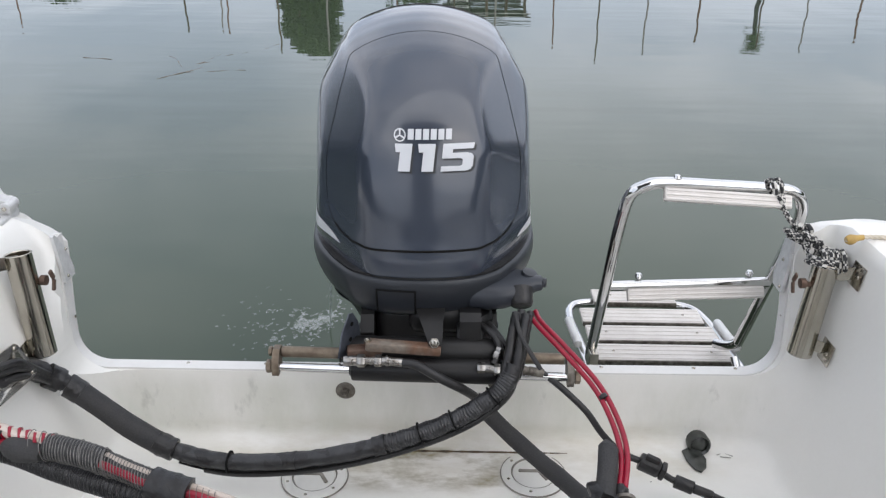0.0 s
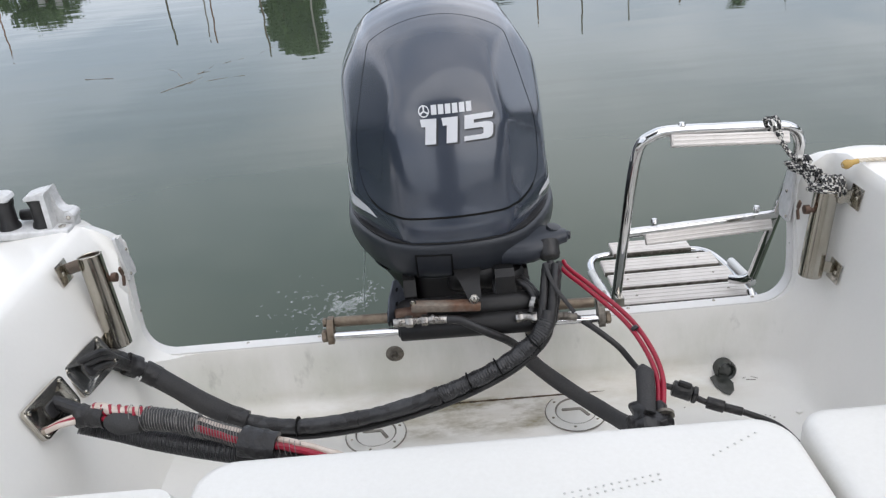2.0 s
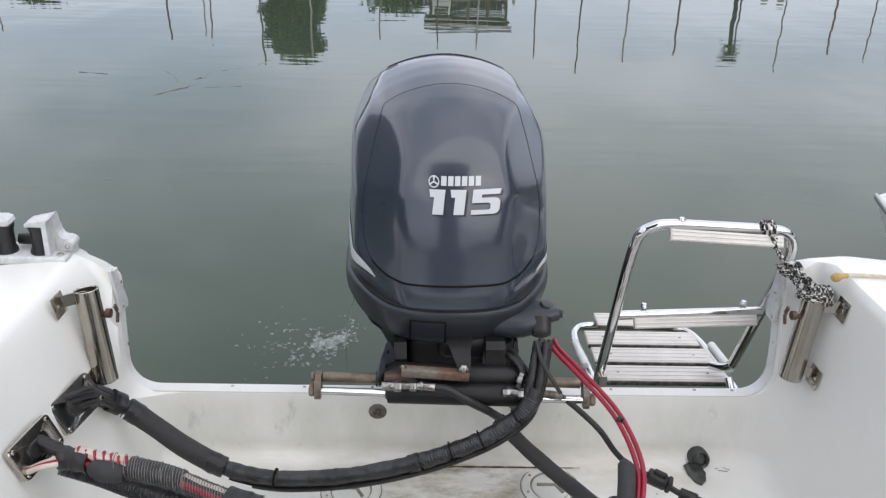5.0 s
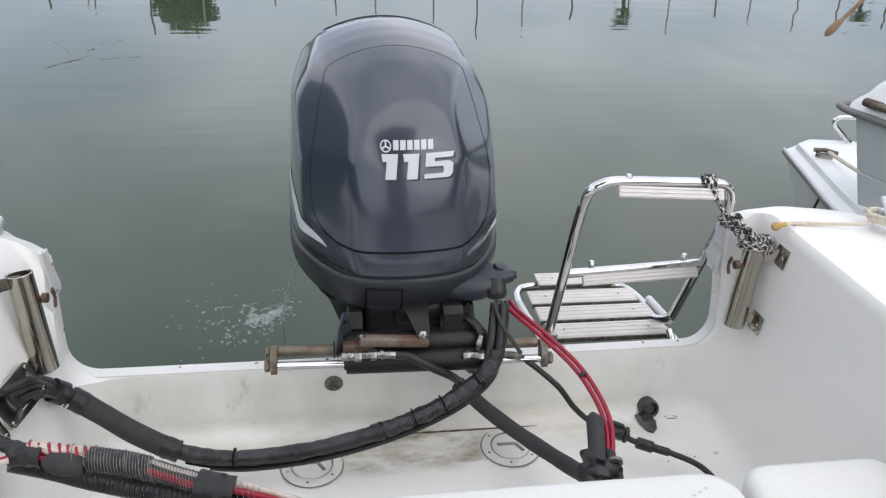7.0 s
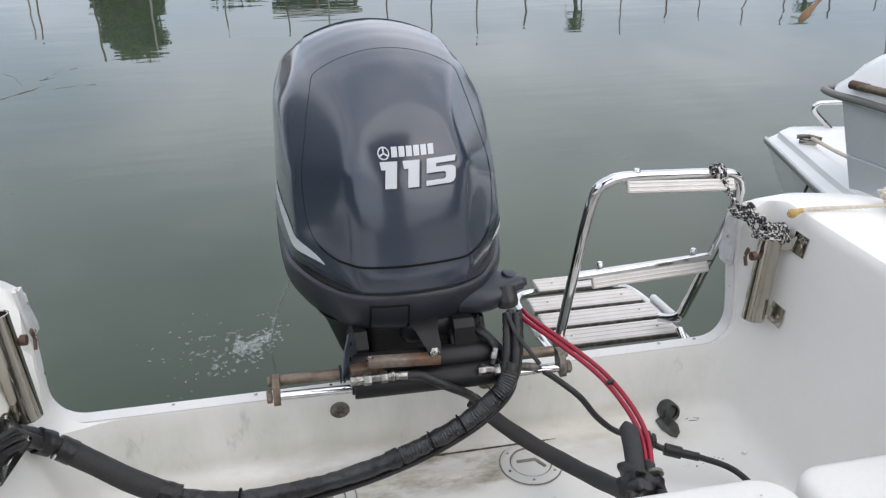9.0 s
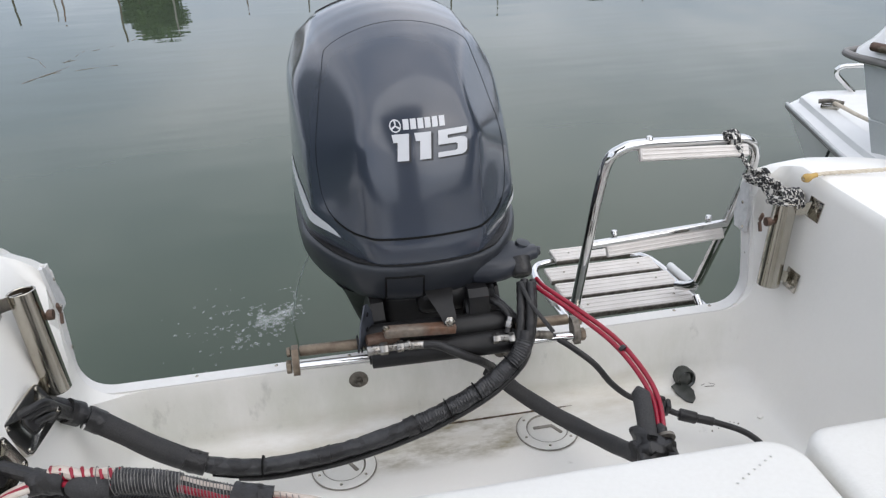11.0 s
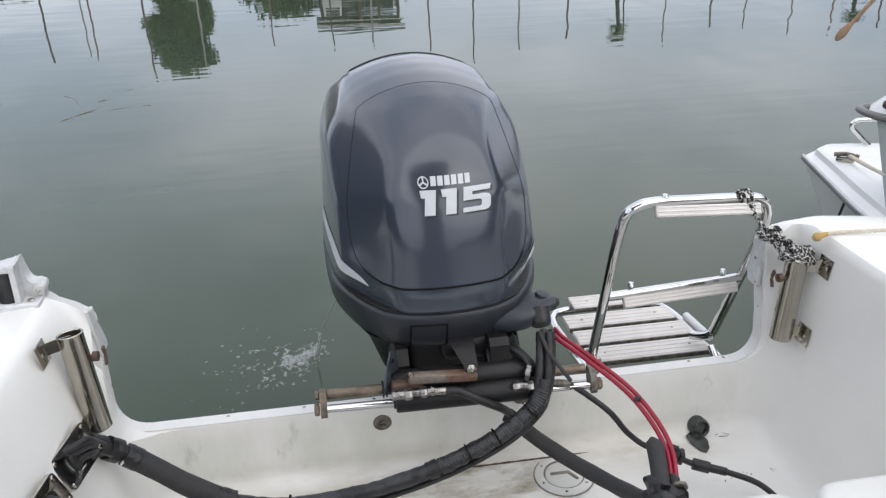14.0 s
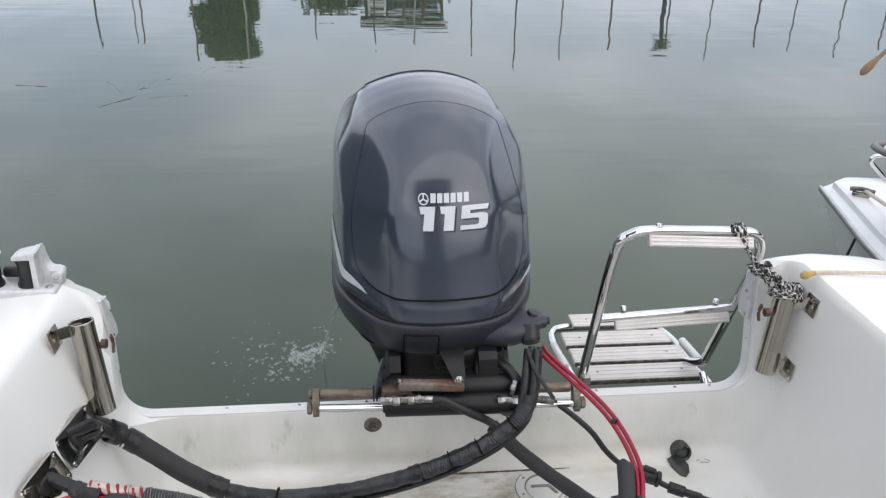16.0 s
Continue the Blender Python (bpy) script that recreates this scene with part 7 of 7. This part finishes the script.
# ---- floating things ----
FOAM = surface("white_foam", (0.70, 0.73, 0.71), 0.5, dark=(0.6, 0.63, 0.6), scale=60, amount=0.5)
fn, fl_ = FOAM.node_tree.nodes, FOAM.node_tree.links
f_noise = fn.new("ShaderNodeTexNoise")
f_noise.inputs["Scale"].default_value = 55.0
f_rng = fn.new("ShaderNodeMapRange")
f_rng.inputs["From Min"].default_value, f_rng.inputs["From Max"].default_value, f_rng.inputs["To Max"].default_value = 0.42, 0.66, 0.5
fl_.new(f_noise.outputs["Fac"], f_rng.inputs["Value"])
fl_.new(f_rng.outputs["Result"], fn["Principled BSDF"].inputs["Alpha"])
bm = bmesh.new()
rf = random.Random(11)


def fleck(x, y, r0, along, stretch):
    n = 9
    ca, sa = math.cos(along), math.sin(along)
    top = bm.verts.new((x, y, 0.004 + 0.15 * r0))
    ring_ = []
    for k in range(n):
        a, q = 2 * math.pi * k / n, r0 * rf.uniform(0.55, 1.3)
        u, v = q * stretch * math.cos(a), q * math.sin(a)
        ring_.append(bm.verts.new((x + ca * u - sa * v, y + sa * u + ca * v, 0.002)))
    for k in range(n):
        bm.faces.new((ring_[k], ring_[(k + 1) % n], top))


for _ in range(120):
    u, v = rf.gauss(0, 1), rf.gauss(0, 1)
    fleck(-0.425 + 0.045 * u + 0.030 * v, 2.43 + 0.045 * u - 0.035 * v, rf.uniform(0.003, 0.011) * (1.15 if u * u + v * v < 1 else 0.7), rf.uniform(0, 3.14), rf.uniform(1.0, 2.2))
for _ in range(46):
    u, v = abs(rf.gauss(0, 1)), rf.gauss(0, 1)
    fleck(-0.45 - 0.085 * u + 0.035 * v, 2.41 - 0.075 * u - 0.05 * v, rf.uniform(0.003, 0.009), rf.uniform(0, 3.14), rf.uniform(1.0, 2.0))
for _ in range(38):
    u, v = rf.gauss(0, 1), rf.gauss(0, 1)
    fleck(-0.52 + 0.065 * u, 2.44 + 0.080 * v, rf.uniform(0.002, 0.006), rf.uniform(0, 3.14), rf.uniform(1.0, 2.6))
for _ in range(30):
    fleck(-0.60 - abs(rf.gauss(0, 0.12)), 2.40 + rf.gauss(0, 0.16), rf.uniform(0.002, 0.006), rf.uniform(0, 3), 1.4)
solo("foam", bm, FOAM, (-0.49, 2.47, 0.0), "patch of white foam flecks where cooling water falls", "foam", kind="stuff", smooth=60)
STREAM = bpy.data.materials.new("clear_water")
STREAM.use_nodes = True
sb = STREAM.node_tree.nodes["Principled BSDF"]
sb.inputs["Base Color"].default_value, sb.inputs["Roughness"].default_value = (0.85, 0.9, 0.9, 1), 0.08
sb.inputs["Transmission Weight"].default_value, sb.inputs["IOR"].default_value = 0.6, 1.33
jet = [Vector((-0.262 - 0.118 * t, 1.86 + 0.545 * t, 0.54 - 0.36 * t - 0.18 * t * t)) for t in (i / 40 for i in range(41))]
solo("cooling_water_jet", tube(jet, lambda s: 0.0022 + 0.0008 * math.sin(90 * s), 6), STREAM, jet[-1], "thin jet of cooling water falling from the motor", "water jet")

TWIG = surface("wet_twig", (0.17, 0.14, 0.11), 0.7, dark=(0.10, 0.08, 0.07), scale=30, amount=0.7)
for pts, r in (([(-2.13, 6.02), (-1.98, 6.28), (-1.90, 6.45)], 0.014), ([(-1.98, 6.27), (-1.75, 6.32), (-1.55, 6.36)], 0.011), ([(-2.02, 6.42), (-1.95, 6.66), (-1.90, 6.95)], 0.010), ([(-2.30, 6.86), (-2.16, 6.66), (-2.08, 6.45)], 0.010),
               ([(-2.98, 6.76), (-2.72, 6.70)], 0.012), ([(-1.85, 6.9), (-1.62, 7.15), (-1.5, 7.45)], 0.008), ([(-2.05, 6.55), (-1.80, 6.72), (-1.55, 6.98)], 0.007)):
    l3 = [q + Vector((0.012 * noise.noise(q * 7), 0.03 * noise.noise(q * 5 + Vector((3, 0, 0))), -0.002 + 0.005 * noise.noise(q * 9))) for q in smooth_line([(x - 0.05, y - 0.12, 0.0) for x, y in pts], 0.03)]
    solo("twig", tube(l3, lambda s, r=r: 0.34 * r * (1 - 0.5 * min(1, s)), 7), TWIG, (pts[0][0], pts[0][1], 0.0), "thin dead twig floating on the water", "twig", "floating twigs")

# grime along the foot of the transom
bm = bmesh.new()
rg = random.Random(3)
for i in range(120):
    x = -0.16 + 0.44 * i / 120
    w = 0.0030 * (0.8 + 0.6 * noise.noise(Vector((x * 45, 0, 0))) + 0.15 * rg.uniform(-1, 1)) * min(1.0, 12 * (x + 0.165), 12 * (0.29 - x))
    c = Vector((x, 1.5005, 0.2272))
    vs = [bm.verts.new(c + Vector(o)) for o in ((0, -w, -0.0004), (0.0037, -w, -0.0004), (0.0037, w, 0.001), (0, w, 0.001))]
    bm.faces.new(vs)
part("grime_line", bm, GRIME, boat, "dark grime in the seam at the foot of the transom", smooth=0)
